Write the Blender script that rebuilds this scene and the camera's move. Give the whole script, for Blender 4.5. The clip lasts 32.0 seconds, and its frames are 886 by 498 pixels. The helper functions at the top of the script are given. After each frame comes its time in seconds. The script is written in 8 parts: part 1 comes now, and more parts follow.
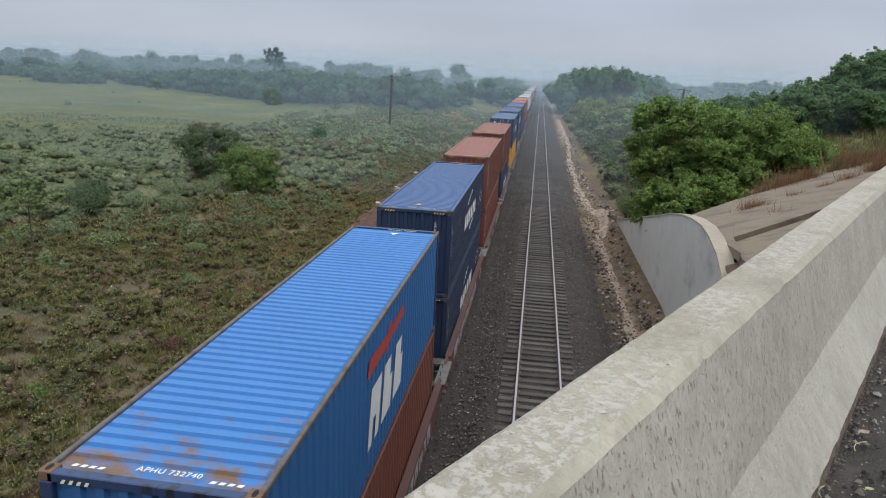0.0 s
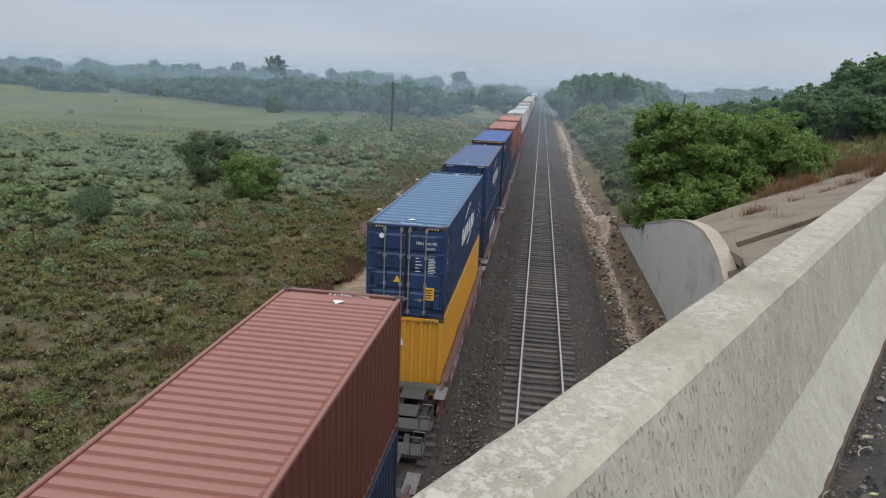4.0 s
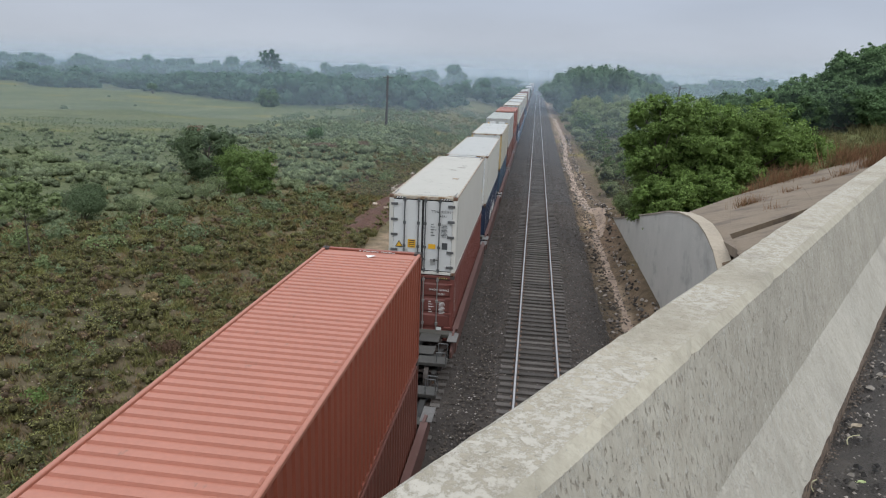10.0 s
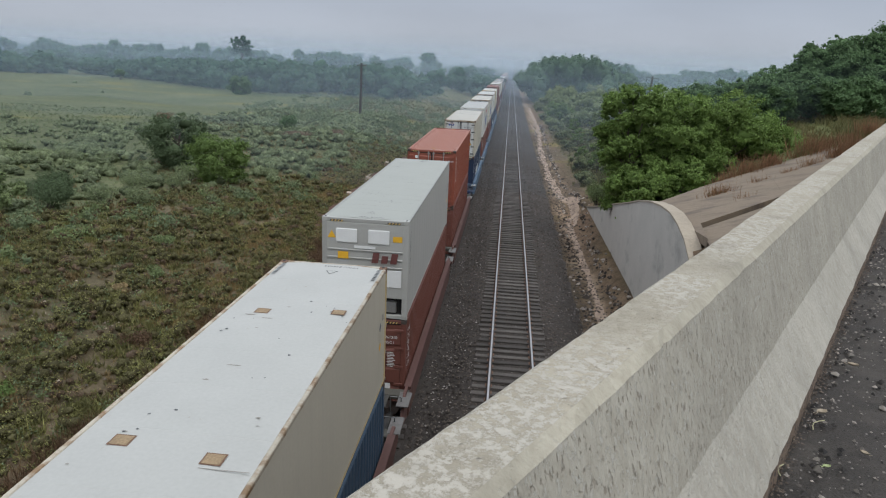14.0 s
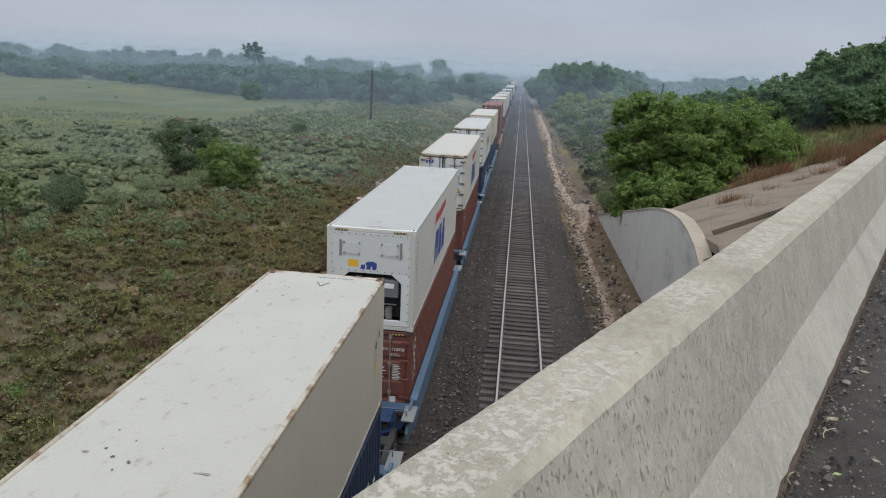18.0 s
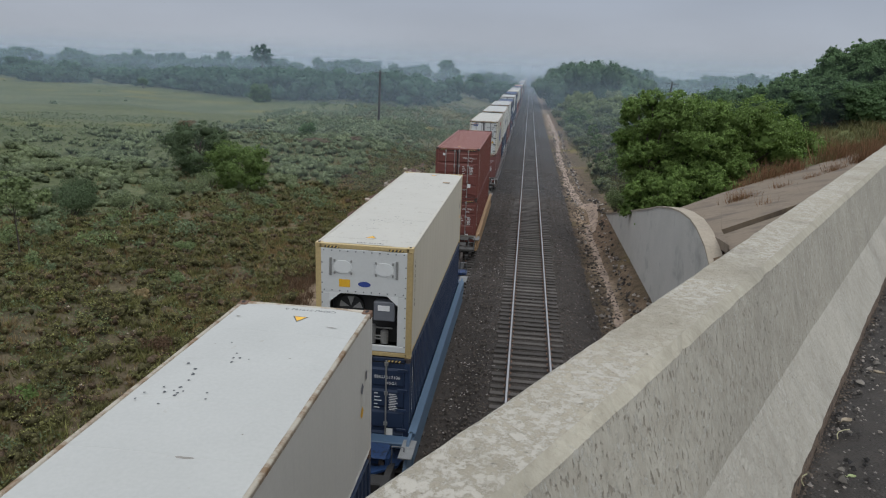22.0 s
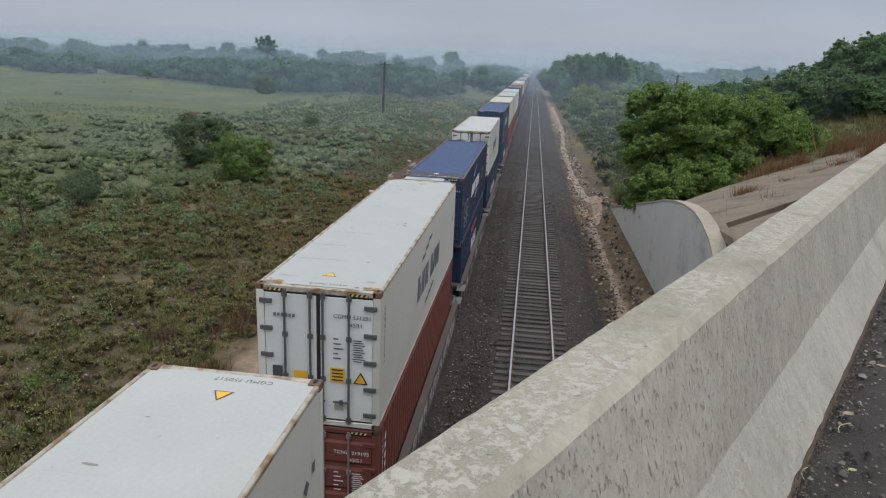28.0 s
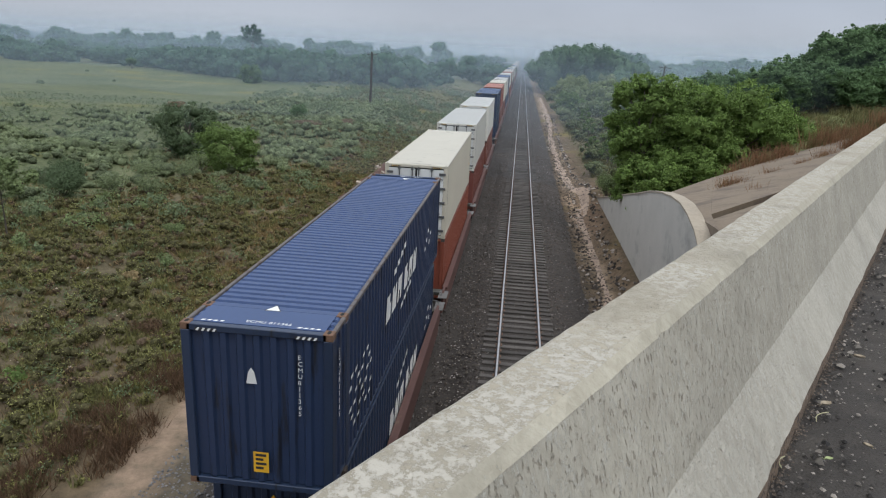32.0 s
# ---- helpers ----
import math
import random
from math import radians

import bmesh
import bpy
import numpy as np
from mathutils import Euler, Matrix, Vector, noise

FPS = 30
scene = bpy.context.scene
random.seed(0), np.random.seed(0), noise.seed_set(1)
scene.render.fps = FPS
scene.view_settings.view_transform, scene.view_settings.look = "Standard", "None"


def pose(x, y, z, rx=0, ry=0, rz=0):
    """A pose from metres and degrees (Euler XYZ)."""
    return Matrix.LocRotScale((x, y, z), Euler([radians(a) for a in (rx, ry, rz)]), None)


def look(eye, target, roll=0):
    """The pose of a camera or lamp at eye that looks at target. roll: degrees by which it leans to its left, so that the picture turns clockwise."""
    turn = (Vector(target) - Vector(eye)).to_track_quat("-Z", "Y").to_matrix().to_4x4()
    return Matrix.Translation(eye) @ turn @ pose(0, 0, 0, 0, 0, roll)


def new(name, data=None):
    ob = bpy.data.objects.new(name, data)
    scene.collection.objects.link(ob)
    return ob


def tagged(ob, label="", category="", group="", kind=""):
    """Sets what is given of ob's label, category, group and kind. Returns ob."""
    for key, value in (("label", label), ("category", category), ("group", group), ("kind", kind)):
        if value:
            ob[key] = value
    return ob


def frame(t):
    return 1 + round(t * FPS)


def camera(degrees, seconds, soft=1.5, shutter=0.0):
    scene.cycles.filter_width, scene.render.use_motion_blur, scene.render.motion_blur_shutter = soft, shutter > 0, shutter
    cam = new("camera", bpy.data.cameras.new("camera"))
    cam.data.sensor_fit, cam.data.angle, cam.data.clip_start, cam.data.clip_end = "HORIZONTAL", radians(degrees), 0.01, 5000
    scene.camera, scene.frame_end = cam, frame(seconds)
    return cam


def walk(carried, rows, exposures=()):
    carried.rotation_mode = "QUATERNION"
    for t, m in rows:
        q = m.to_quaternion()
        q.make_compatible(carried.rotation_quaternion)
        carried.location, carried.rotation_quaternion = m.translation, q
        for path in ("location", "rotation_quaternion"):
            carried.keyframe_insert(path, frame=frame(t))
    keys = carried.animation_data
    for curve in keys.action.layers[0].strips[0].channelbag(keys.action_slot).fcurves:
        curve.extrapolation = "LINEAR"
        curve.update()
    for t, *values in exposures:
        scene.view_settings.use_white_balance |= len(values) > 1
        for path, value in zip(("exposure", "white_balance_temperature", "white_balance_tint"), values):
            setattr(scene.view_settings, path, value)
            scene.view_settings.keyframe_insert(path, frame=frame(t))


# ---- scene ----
cam = camera(67.2, 32.0, soft=1.1)

# the hand-held camera on the overpass: seconds, place, turn to the left, tilt down, lean (radians)
PATH = [
    (0, -0.737, 0.021, 10.190, 0.1306, 0.2573, 0.0471),
    (0.5, -0.731, 0.026, 10.182, 0.1279, 0.2548, 0.0491),
    (1, -0.730, 0.022, 10.181, 0.1280, 0.2542, 0.0505),
    (1.5, -0.731, 0.024, 10.182, 0.1307, 0.2541, 0.0484),
    (2, -0.732, 0.030, 10.182, 0.1335, 0.2540, 0.0451),
    (2.5, -0.733, 0.035, 10.182, 0.1344, 0.2541, 0.0430),
    (3, -0.733, 0.037, 10.182, 0.1336, 0.2519, 0.0431),
    (3.5, -0.733, 0.031, 10.182, 0.1336, 0.2482, 0.0431),
    (5.5, -0.727, 0.016, 10.183, 0.1348, 0.2466, 0.0432),
    (6, -0.724, 0.027, 10.179, 0.1328, 0.2468, 0.0429),
    (6.5, -0.724, 0.033, 10.177, 0.1322, 0.2460, 0.0424),
    (7, -0.722, 0.039, 10.178, 0.1325, 0.2454, 0.0407),
    (7.5, -0.718, 0.040, 10.180, 0.1331, 0.2458, 0.0383),
    (8, -0.714, 0.038, 10.180, 0.1340, 0.2479, 0.0371),
    (8.5, -0.709, 0.037, 10.177, 0.1349, 0.2499, 0.0364),
    (9, -0.704, 0.030, 10.178, 0.1343, 0.2521, 0.0359),
    (9.5, -0.700, 0.024, 10.177, 0.1315, 0.2541, 0.0371),
    (10, -0.703, 0.027, 10.179, 0.1274, 0.2566, 0.0374),
    (10.5, -0.713, 0.035, 10.186, 0.1221, 0.2612, 0.0374),
    (11, -0.719, 0.040, 10.190, 0.1155, 0.2664, 0.0387),
    (11.5, -0.718, 0.041, 10.189, 0.1092, 0.2686, 0.0409),
    (12, -0.715, 0.040, 10.189, 0.1035, 0.2697, 0.0417),
    (12.5, -0.708, 0.044, 10.186, 0.0986, 0.2713, 0.0425),
    (13, -0.704, 0.045, 10.184, 0.0951, 0.2722, 0.0437),
    (13.5, -0.704, 0.039, 10.184, 0.0912, 0.2721, 0.0450),
    (14, -0.704, 0.036, 10.183, 0.0875, 0.2713, 0.0458),
    (14.5, -0.708, 0.038, 10.181, 0.0849, 0.2704, 0.0464),
    (16.5, -0.699, 0.029, 10.177, 0.0963, 0.2628, 0.0486),
    (17, -0.699, 0.029, 10.175, 0.1010, 0.2616, 0.0477),
    (17.5, -0.698, 0.027, 10.174, 0.1038, 0.2615, 0.0479),
    (18, -0.700, 0.026, 10.175, 0.1025, 0.2626, 0.0487),
    (18.5, -0.699, 0.029, 10.178, 0.0992, 0.2630, 0.0486),
    (19, -0.695, 0.033, 10.178, 0.0958, 0.2639, 0.0474),
    (19.5, -0.691, 0.043, 10.175, 0.0945, 0.2645, 0.0472),
    (20, -0.688, 0.053, 10.172, 0.0958, 0.2648, 0.0461),
    (20.5, -0.687, 0.053, 10.173, 0.0995, 0.2642, 0.0440),
    (21, -0.690, 0.047, 10.174, 0.1037, 0.2624, 0.0416),
    (21.5, -0.696, 0.044, 10.175, 0.1084, 0.2615, 0.0402),
    (22, -0.696, 0.046, 10.172, 0.1160, 0.2627, 0.0393),
    (22.5, -0.694, 0.048, 10.168, 0.1237, 0.2643, 0.0392),
    (23, -0.694, 0.044, 10.168, 0.1258, 0.2649, 0.0402),
    (23.5, -0.696, 0.042, 10.170, 0.1244, 0.2651, 0.0405),
    (24, -0.695, 0.046, 10.169, 0.1237, 0.2654, 0.0405),
    (24.5, -0.693, 0.048, 10.169, 0.1221, 0.2660, 0.0410),
    (25, -0.690, 0.052, 10.168, 0.1205, 0.2674, 0.0412),
    (25.5, -0.684, 0.060, 10.164, 0.1205, 0.2691, 0.0425),
    (27.5, -0.681, 0.059, 10.165, 0.1240, 0.2729, 0.0424),
    (28, -0.680, 0.058, 10.164, 0.1217, 0.2742, 0.0422),
    (28.5, -0.678, 0.053, 10.163, 0.1175, 0.2750, 0.0427),
    (29, -0.675, 0.049, 10.162, 0.1122, 0.2752, 0.0434),
    (29.5, -0.673, 0.048, 10.162, 0.1066, 0.2760, 0.0446),
    (30, -0.676, 0.047, 10.165, 0.1007, 0.2778, 0.0450),
    (30.5, -0.677, 0.053, 10.166, 0.0977, 0.2793, 0.0456),
    (31, -0.673, 0.065, 10.162, 0.0976, 0.2817, 0.0460),
    (31.5, -0.666, 0.071, 10.161, 0.0990, 0.2844, 0.0471),
    (32, -0.658, 0.062, 10.168, 0.1020, 0.2870, 0.0474),
]


def eye_pose(x, y, z, yaw, down, lean):
    ahead = Vector((-math.sin(yaw) * math.cos(down), math.cos(yaw) * math.cos(down), -math.sin(down)))
    e = Vector((x, y, z))
    return look(e, e + ahead, math.degrees(lean))


walk(cam, [(t, eye_pose(*r)) for t, *r in PATH],
     exposures=[(0, 0.18), (1, 0.11), (2, 0.20), (9, 0.20), (11, 0.12), (12, 0.0), (14, 0.03), (18, 0.08), (20, 0.0), (22, -0.18), (23, -0.16), (24, 0.06), (25.5, 0.10), (28, -0.04), (31, -0.04), (32, 0.12)])

# ------------------------------------------------------------------ sky and sun
world = bpy.data.worlds.new("overcast_sky")
scene.world = world
world.use_nodes = True
wn, wl = world.node_tree.nodes, world.node_tree.links
wn.clear()
w_out = wn.new("ShaderNodeOutputWorld")
w_bg = wn.new("ShaderNodeBackground")
w_sky = wn.new("ShaderNodeTexSky")
w_sky.sky_type, w_sky.sun_disc = "NISHITA", False
w_sky.sun_elevation, w_sky.sun_rotation = radians(58), radians(-120)
w_sky.dust_density, w_sky.air_density = 4.0, 1.5
w_tc = wn.new("ShaderNodeTexCoord")
w_sep = wn.new("ShaderNodeSeparateXYZ")
w_ramp = wn.new("ShaderNodeValToRGB")
w_ramp.color_ramp.elements[0].position, w_ramp.color_ramp.elements[0].color = 0.0, (0.45, 0.494, 0.558, 1)
w_ramp.color_ramp.elements[1].position, w_ramp.color_ramp.elements[1].color = 1.0, (1.43, 1.52, 1.63, 1)
mid = w_ramp.color_ramp.elements.new(0.10)
mid.color = (0.39, 0.44, 0.54, 1)
mid = w_ramp.color_ramp.elements.new(0.30)
mid.color = (0.635, 0.69, 0.79, 1)
w_noise = wn.new("ShaderNodeTexNoise")
w_noise.inputs["Scale"].default_value, w_noise.inputs["Detail"].default_value = 3.0, 5.0
w_map = wn.new("ShaderNodeMapping")
w_map.inputs["Scale"].default_value = (1, 1, 4)
w_cl = wn.new("ShaderNodeMapRange")
w_cl.inputs["From Min"].default_value, w_cl.inputs["From Max"].default_value = 0.3, 0.7
w_cl.inputs["To Min"].default_value, w_cl.inputs["To Max"].default_value = 0.95, 1.07
w_mul = wn.new("ShaderNodeMixRGB")
w_mul.blend_type, w_mul.inputs[0].default_value = "MULTIPLY", 1.0
w_dim = wn.new("ShaderNodeMixRGB")
w_dim.blend_type, w_dim.inputs[0].default_value, w_dim.inputs[2].default_value = "MULTIPLY", 1.0, (0.08, 0.08, 0.08, 1)
w_mix = wn.new("ShaderNodeMixRGB")
w_mix.inputs[0].default_value = 0.15
wl.new(w_tc.outputs["Generated"], w_sep.inputs[0])
wl.new(w_sep.outputs["Z"], w_ramp.inputs[0])
wl.new(w_tc.outputs["Generated"], w_map.inputs[0])
wl.new(w_map.outputs[0], w_noise.inputs["Vector"])
wl.new(w_noise.outputs["Fac"], w_cl.inputs["Value"])
wl.new(w_ramp.outputs[0], w_mul.inputs[1])
wl.new(w_cl.outputs[0], w_mul.inputs[2])
wl.new(w_sky.outputs[0], w_dim.inputs[1])
wl.new(w_mul.outputs[0], w_mix.inputs[1])
wl.new(w_dim.outputs[0], w_mix.inputs[2])
wl.new(w_mix.outputs[0], w_bg.inputs[0])
w_bg.inputs[1].default_value = 1.12
wl.new(w_bg.outputs[0], w_out.inputs[0])

sun = new("sun", bpy.data.lights.new("sun", "SUN"))
sun.data.energy, sun.data.angle, sun.data.color = 0.9, radians(25), (1.0, 0.96, 0.90)
sun.matrix_world = look((60, -60, 120), (0, 0, 0))

# ------------------------------------------------------------------ materials
MATS = {}


def ramp2(nt, fac, lo, hi, p0=0.3, p1=0.7):
    r = nt.nodes.new("ShaderNodeValToRGB")
    r.color_ramp.elements[0].position, r.color_ramp.elements[1].position = p0, p1
    r.color_ramp.elements[0].color, r.color_ramp.elements[1].color = (*lo, 1), (*hi, 1)
    nt.links.new(fac, r.inputs[0])
    return r.outputs[0]


def mixc(nt, fac, a, b, mode="MIX"):
    m = nt.nodes.new("ShaderNodeMixRGB")
    m.blend_type = mode
    for sock, v in ((m.inputs[0], fac), (m.inputs[1], a), (m.inputs[2], b)):
        if isinstance(v, bpy.types.NodeSocket):
            nt.links.new(v, sock)
        elif isinstance(v, tuple):
            sock.default_value = (*v, 1)
        else:
            sock.default_value = v
    return m.outputs[0]


def tnoise(nt, vec, scale, detail=4.0, stretch=None, rough=0.55):
    n = nt.nodes.new("ShaderNodeTexNoise")
    n.inputs["Scale"].default_value, n.inputs["Detail"].default_value, n.inputs["Roughness"].default_value = scale, detail, rough
    if stretch:
        mp = nt.nodes.new("ShaderNodeMapping")
        mp.inputs["Scale"].default_value = stretch
        nt.links.new(vec, mp.inputs[0])
        vec = mp.outputs[0]
    nt.links.new(vec, n.inputs["Vector"])
    return n.outputs["Fac"]


def surface(name, col, rough=0.6, metal=0.0, vary=0.18, scale=3.0, grain=40.0, bump=0.0, dist=0.01, stain=None,
            stain_at=(0.58, 0.72), stain_scale=1.2, stain_stretch=None, rand=0.0, island=0.0, space="Object", spec=0.5, through_light=0.0):
    """Paint, stone, wood, leaf: a colour with wear at two scales, an optional stain and fine relief."""
    if name in MATS:
        return MATS[name]
    m = bpy.data.materials.new(name)
    m.use_nodes = True
    nt = m.node_tree
    bs = nt.nodes["Principled BSDF"]
    tc = nt.nodes.new("ShaderNodeTexCoord")
    if space == "World":
        vec = nt.nodes.new("ShaderNodeNewGeometry").outputs["Position"]
    else:
        vec = tc.outputs["Object"]
    lo, hi = tuple(c * (1 - vary) for c in col), tuple(min(1, c * (1 + vary)) for c in col)
    c = ramp2(nt, tnoise(nt, vec, scale), lo, hi)
    fine = tnoise(nt, vec, grain, 3.0)
    c = mixc(nt, 0.5, c, ramp2(nt, fine, tuple(x * (1 - vary) for x in col), tuple(min(1, x * (1 + vary)) for x in col)))
    if stain:
        f = ramp2(nt, tnoise(nt, vec, stain_scale, 6.0, stain_stretch, 0.65), (0, 0, 0), (1, 1, 1), *stain_at)
        c = mixc(nt, f, c, stain)
    if rand or island:
        if island:
            rnd, amt = nt.nodes.new("ShaderNodeNewGeometry").outputs["Random Per Island"], island
        else:
            rnd, amt = nt.nodes.new("ShaderNodeObjectInfo").outputs["Random"], rand
        g = ramp2(nt, rnd, (1 - amt,) * 3, (1 + amt,) * 3, 0.0, 1.0)
        c = mixc(nt, 1.0, c, g, "MULTIPLY")
    nt.links.new(c, bs.inputs["Base Color"])
    bs.inputs["Roughness"].default_value, bs.inputs["Metallic"].default_value = rough, metal
    bs.inputs["Specular IOR Level"].default_value = spec
    if bump:
        b = nt.nodes.new("ShaderNodeBump")
        b.inputs["Strength"].default_value, b.inputs["Distance"].default_value = bump, dist
        nt.links.new(fine, b.inputs["Height"])
        nt.links.new(b.outputs[0], bs.inputs["Normal"])
    if through_light:
        tr = nt.nodes.new("ShaderNodeBsdfTranslucent")
        nt.links.new(c, tr.inputs[0])
        mx = nt.nodes.new("ShaderNodeMixShader")
        mx.inputs[0].default_value = through_light
        out = nt.nodes["Material Output"]
        nt.links.new(bs.outputs[0], mx.inputs[1])
        nt.links.new(tr.outputs[0], mx.inputs[2])
        nt.links.new(mx.outputs[0], out.inputs[0])
    MATS[name] = m
    return m


def paint(name, col, rough=0.5, rust=0.62, vary=0.10, stain=(0.15, 0.10, 0.07), run=(1.5, 0.7, 0.5)):
    return surface(name, col, rough=rough, vary=vary, scale=0.6, grain=14.0, bump=0.05, dist=0.01,
                   stain=stain, stain_at=(rust, rust + 0.10), stain_scale=1.8, stain_stretch=run, rand=0.12)


GRIME, RUNS = (0.013, 0.016, 0.025), (3.0, 3.0, 0.35)


# white and cream sides are lifted above their roofs to make up side light
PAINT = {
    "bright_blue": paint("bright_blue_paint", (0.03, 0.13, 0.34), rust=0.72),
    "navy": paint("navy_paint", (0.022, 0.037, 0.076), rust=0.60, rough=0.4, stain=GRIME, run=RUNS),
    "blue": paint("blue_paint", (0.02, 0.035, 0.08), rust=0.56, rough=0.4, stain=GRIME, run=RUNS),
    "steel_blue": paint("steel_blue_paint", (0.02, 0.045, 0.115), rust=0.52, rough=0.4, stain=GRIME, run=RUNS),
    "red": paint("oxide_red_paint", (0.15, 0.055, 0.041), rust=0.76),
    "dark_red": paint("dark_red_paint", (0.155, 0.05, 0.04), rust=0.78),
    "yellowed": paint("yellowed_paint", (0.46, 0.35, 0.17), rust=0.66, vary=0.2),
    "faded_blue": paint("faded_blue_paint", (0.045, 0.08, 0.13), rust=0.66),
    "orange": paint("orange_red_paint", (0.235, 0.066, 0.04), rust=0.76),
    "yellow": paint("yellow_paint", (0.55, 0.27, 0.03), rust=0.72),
    "white": paint("white_paint", (0.60, 0.59, 0.545), rust=0.78, vary=0.05),
    "door_white": paint("door_white_paint", (0.63, 0.645, 0.635), rust=0.80, vary=0.05),
    "cream": paint("cream_paint", (0.52, 0.485, 0.40), rust=0.76, vary=0.06),
    "grey": paint("grey_paint", (0.37, 0.37, 0.35), rust=0.76, vary=0.06),
    "car_brown": paint("car_brown_paint", (0.10, 0.047, 0.039), rust=0.6, rough=0.7),
    "car_grey": paint("car_grey_paint", (0.085, 0.068, 0.06), rust=0.58, rough=0.7),
    "car_blue": paint("car_blue_paint", (0.075, 0.125, 0.19), rust=0.66, rough=0.65),
    "car_tan": paint("car_tan_paint", (0.30, 0.19, 0.10), rust=0.6, rough=0.7),
}
def grimy(name, col, at=0.60):
    """Roof paint with smears of dirt across it."""
    return surface(name, col, rough=0.55, vary=0.07, scale=0.8, grain=18, bump=0.05, stain=(0.27, 0.225, 0.165), stain_at=(at, at + 0.16),
                   stain_scale=5.0, stain_stretch=(1.0, 0.6, 1.0), rand=0.10)


def rust_ended(name, col):
    """Paint that rust has eaten into in ragged patches, most of them near the front end."""
    m = paint(name, col, rust=0.70)
    nt = m.node_tree
    bs = nt.nodes["Principled BSDF"]
    vec = nt.nodes.new("ShaderNodeTexCoord").outputs["Object"]
    sep = nt.nodes.new("ShaderNodeSeparateXYZ")
    nt.links.new(vec, sep.inputs[0])
    near = nt.nodes.new("ShaderNodeMapRange")
    near.inputs["From Min"].default_value, near.inputs["From Max"].default_value = 0.2, 2.6
    near.inputs["To Min"].default_value, near.inputs["To Max"].default_value = 0.16, -0.12
    nt.links.new(sep.outputs["Y"], near.inputs["Value"])
    add = nt.nodes.new("ShaderNodeMath")
    add.operation = "ADD"
    nt.links.new(near.outputs[0], add.inputs[0])
    nt.links.new(tnoise(nt, vec, 1.5, 8.0, (1.0, 1.3, 1.0), 0.7), add.inputs[1])
    f = ramp2(nt, add.outputs[0], (0, 0, 0), (1, 1, 1), 0.57, 0.72)
    old = bs.inputs["Base Color"].links[0].from_socket
    nt.links.new(mixc(nt, f, old, (0.16, 0.095, 0.06)), bs.inputs["Base Color"])
    return m


RUST_RAIL = surface("rust_streaked_rail", (0.40, 0.36, 0.29), rough=0.6, vary=0.12, scale=1.5, grain=25, stain=(0.20, 0.125, 0.065), stain_at=(0.47, 0.60), stain_scale=2.4, rand=0.1)
# roof tones apart from the side tones: brightness by facing is put into the paint
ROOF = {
    "bright_blue": paint("lit_roof_bright_blue", (0.05, 0.155, 0.43), rust=0.68),
    "navy": paint("lit_roof_navy", (0.048, 0.10, 0.225), rust=0.70),
    "blue": paint("lit_roof_blue", (0.05, 0.088, 0.18), rust=0.64),
    "steel_blue": paint("lit_roof_steel_blue", (0.055, 0.115, 0.20), rust=0.66),
    "red": paint("lit_roof_red", (0.235, 0.098, 0.074), rust=0.74),
    "dark_red": paint("lit_roof_dark_red", (0.232, 0.088, 0.07), rust=0.76),
    "orange": paint("lit_roof_orange", (0.35, 0.14, 0.096), rust=0.63),
    "cobalt": paint("lit_roof_cobalt", (0.035, 0.085, 0.25), rust=0.66),
    "white": grimy("roof_tone_white", (0.395, 0.398, 0.378), 0.66),
    "cream": grimy("roof_tone_cream", (0.43, 0.405, 0.34), 0.66),
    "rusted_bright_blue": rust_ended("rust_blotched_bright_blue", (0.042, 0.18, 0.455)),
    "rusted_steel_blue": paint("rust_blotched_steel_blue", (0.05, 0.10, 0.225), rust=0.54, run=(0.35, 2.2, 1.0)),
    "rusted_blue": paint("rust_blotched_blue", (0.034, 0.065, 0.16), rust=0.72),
    "grey": grimy("roof_tone_grey", (0.285, 0.295, 0.27), 0.66),
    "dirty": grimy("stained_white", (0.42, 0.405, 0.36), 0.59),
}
STEEL = surface("dull_steel", (0.33, 0.33, 0.32), rough=0.45, metal=0.6, vary=0.2)
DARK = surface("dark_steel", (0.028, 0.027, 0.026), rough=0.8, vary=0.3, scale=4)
# near-black paint for openings that aren't cut: their shade put into colour
HOLE = surface("hole_shade", (0.01, 0.01, 0.01), rough=0.9)
RUBBER = surface("gasket_black", (0.02, 0.02, 0.02), rough=0.7)
WHEEL = surface("worn_wheel_steel", (0.055, 0.045, 0.04), rough=0.7, vary=0.3, scale=5)
RUSTY = surface("rusty_steel", (0.15, 0.085, 0.055), rough=0.85, vary=0.35, scale=6)
PLATE = surface("walkway_plate", (0.048, 0.046, 0.042), rough=0.75, vary=0.25, scale=5, bump=0.2)
BEAM = surface("grimy_deck_beam", (0.058, 0.055, 0.046), rough=0.85, vary=0.3, scale=3, grain=25, bump=0.2, rand=0.3)
PAN = surface("brown_shear_plate", (0.034, 0.025, 0.021), rough=0.9, vary=0.35, scale=3, grain=20, bump=0.2)
O_MARK = surface("orange_wheel_paint", (0.50, 0.16, 0.02), rough=0.6, vary=0.25, scale=8)
W_MARK = surface("white_marking", (0.72, 0.73, 0.72), rough=0.6, vary=0.08)
K_MARK = surface("black_marking", (0.03, 0.03, 0.035), rough=0.6, vary=0.1)
G_MARK = surface("grey_marking", (0.14, 0.15, 0.17), rough=0.6, vary=0.1)
Y_MARK = surface("yellow_marking", (0.75, 0.42, 0.03), rough=0.5, vary=0.1)
R_MARK = surface("red_marking", (0.42, 0.06, 0.05), rough=0.55, vary=0.1)
B_MARK = surface("blue_marking", (0.03, 0.06, 0.26), rough=0.55, vary=0.1)
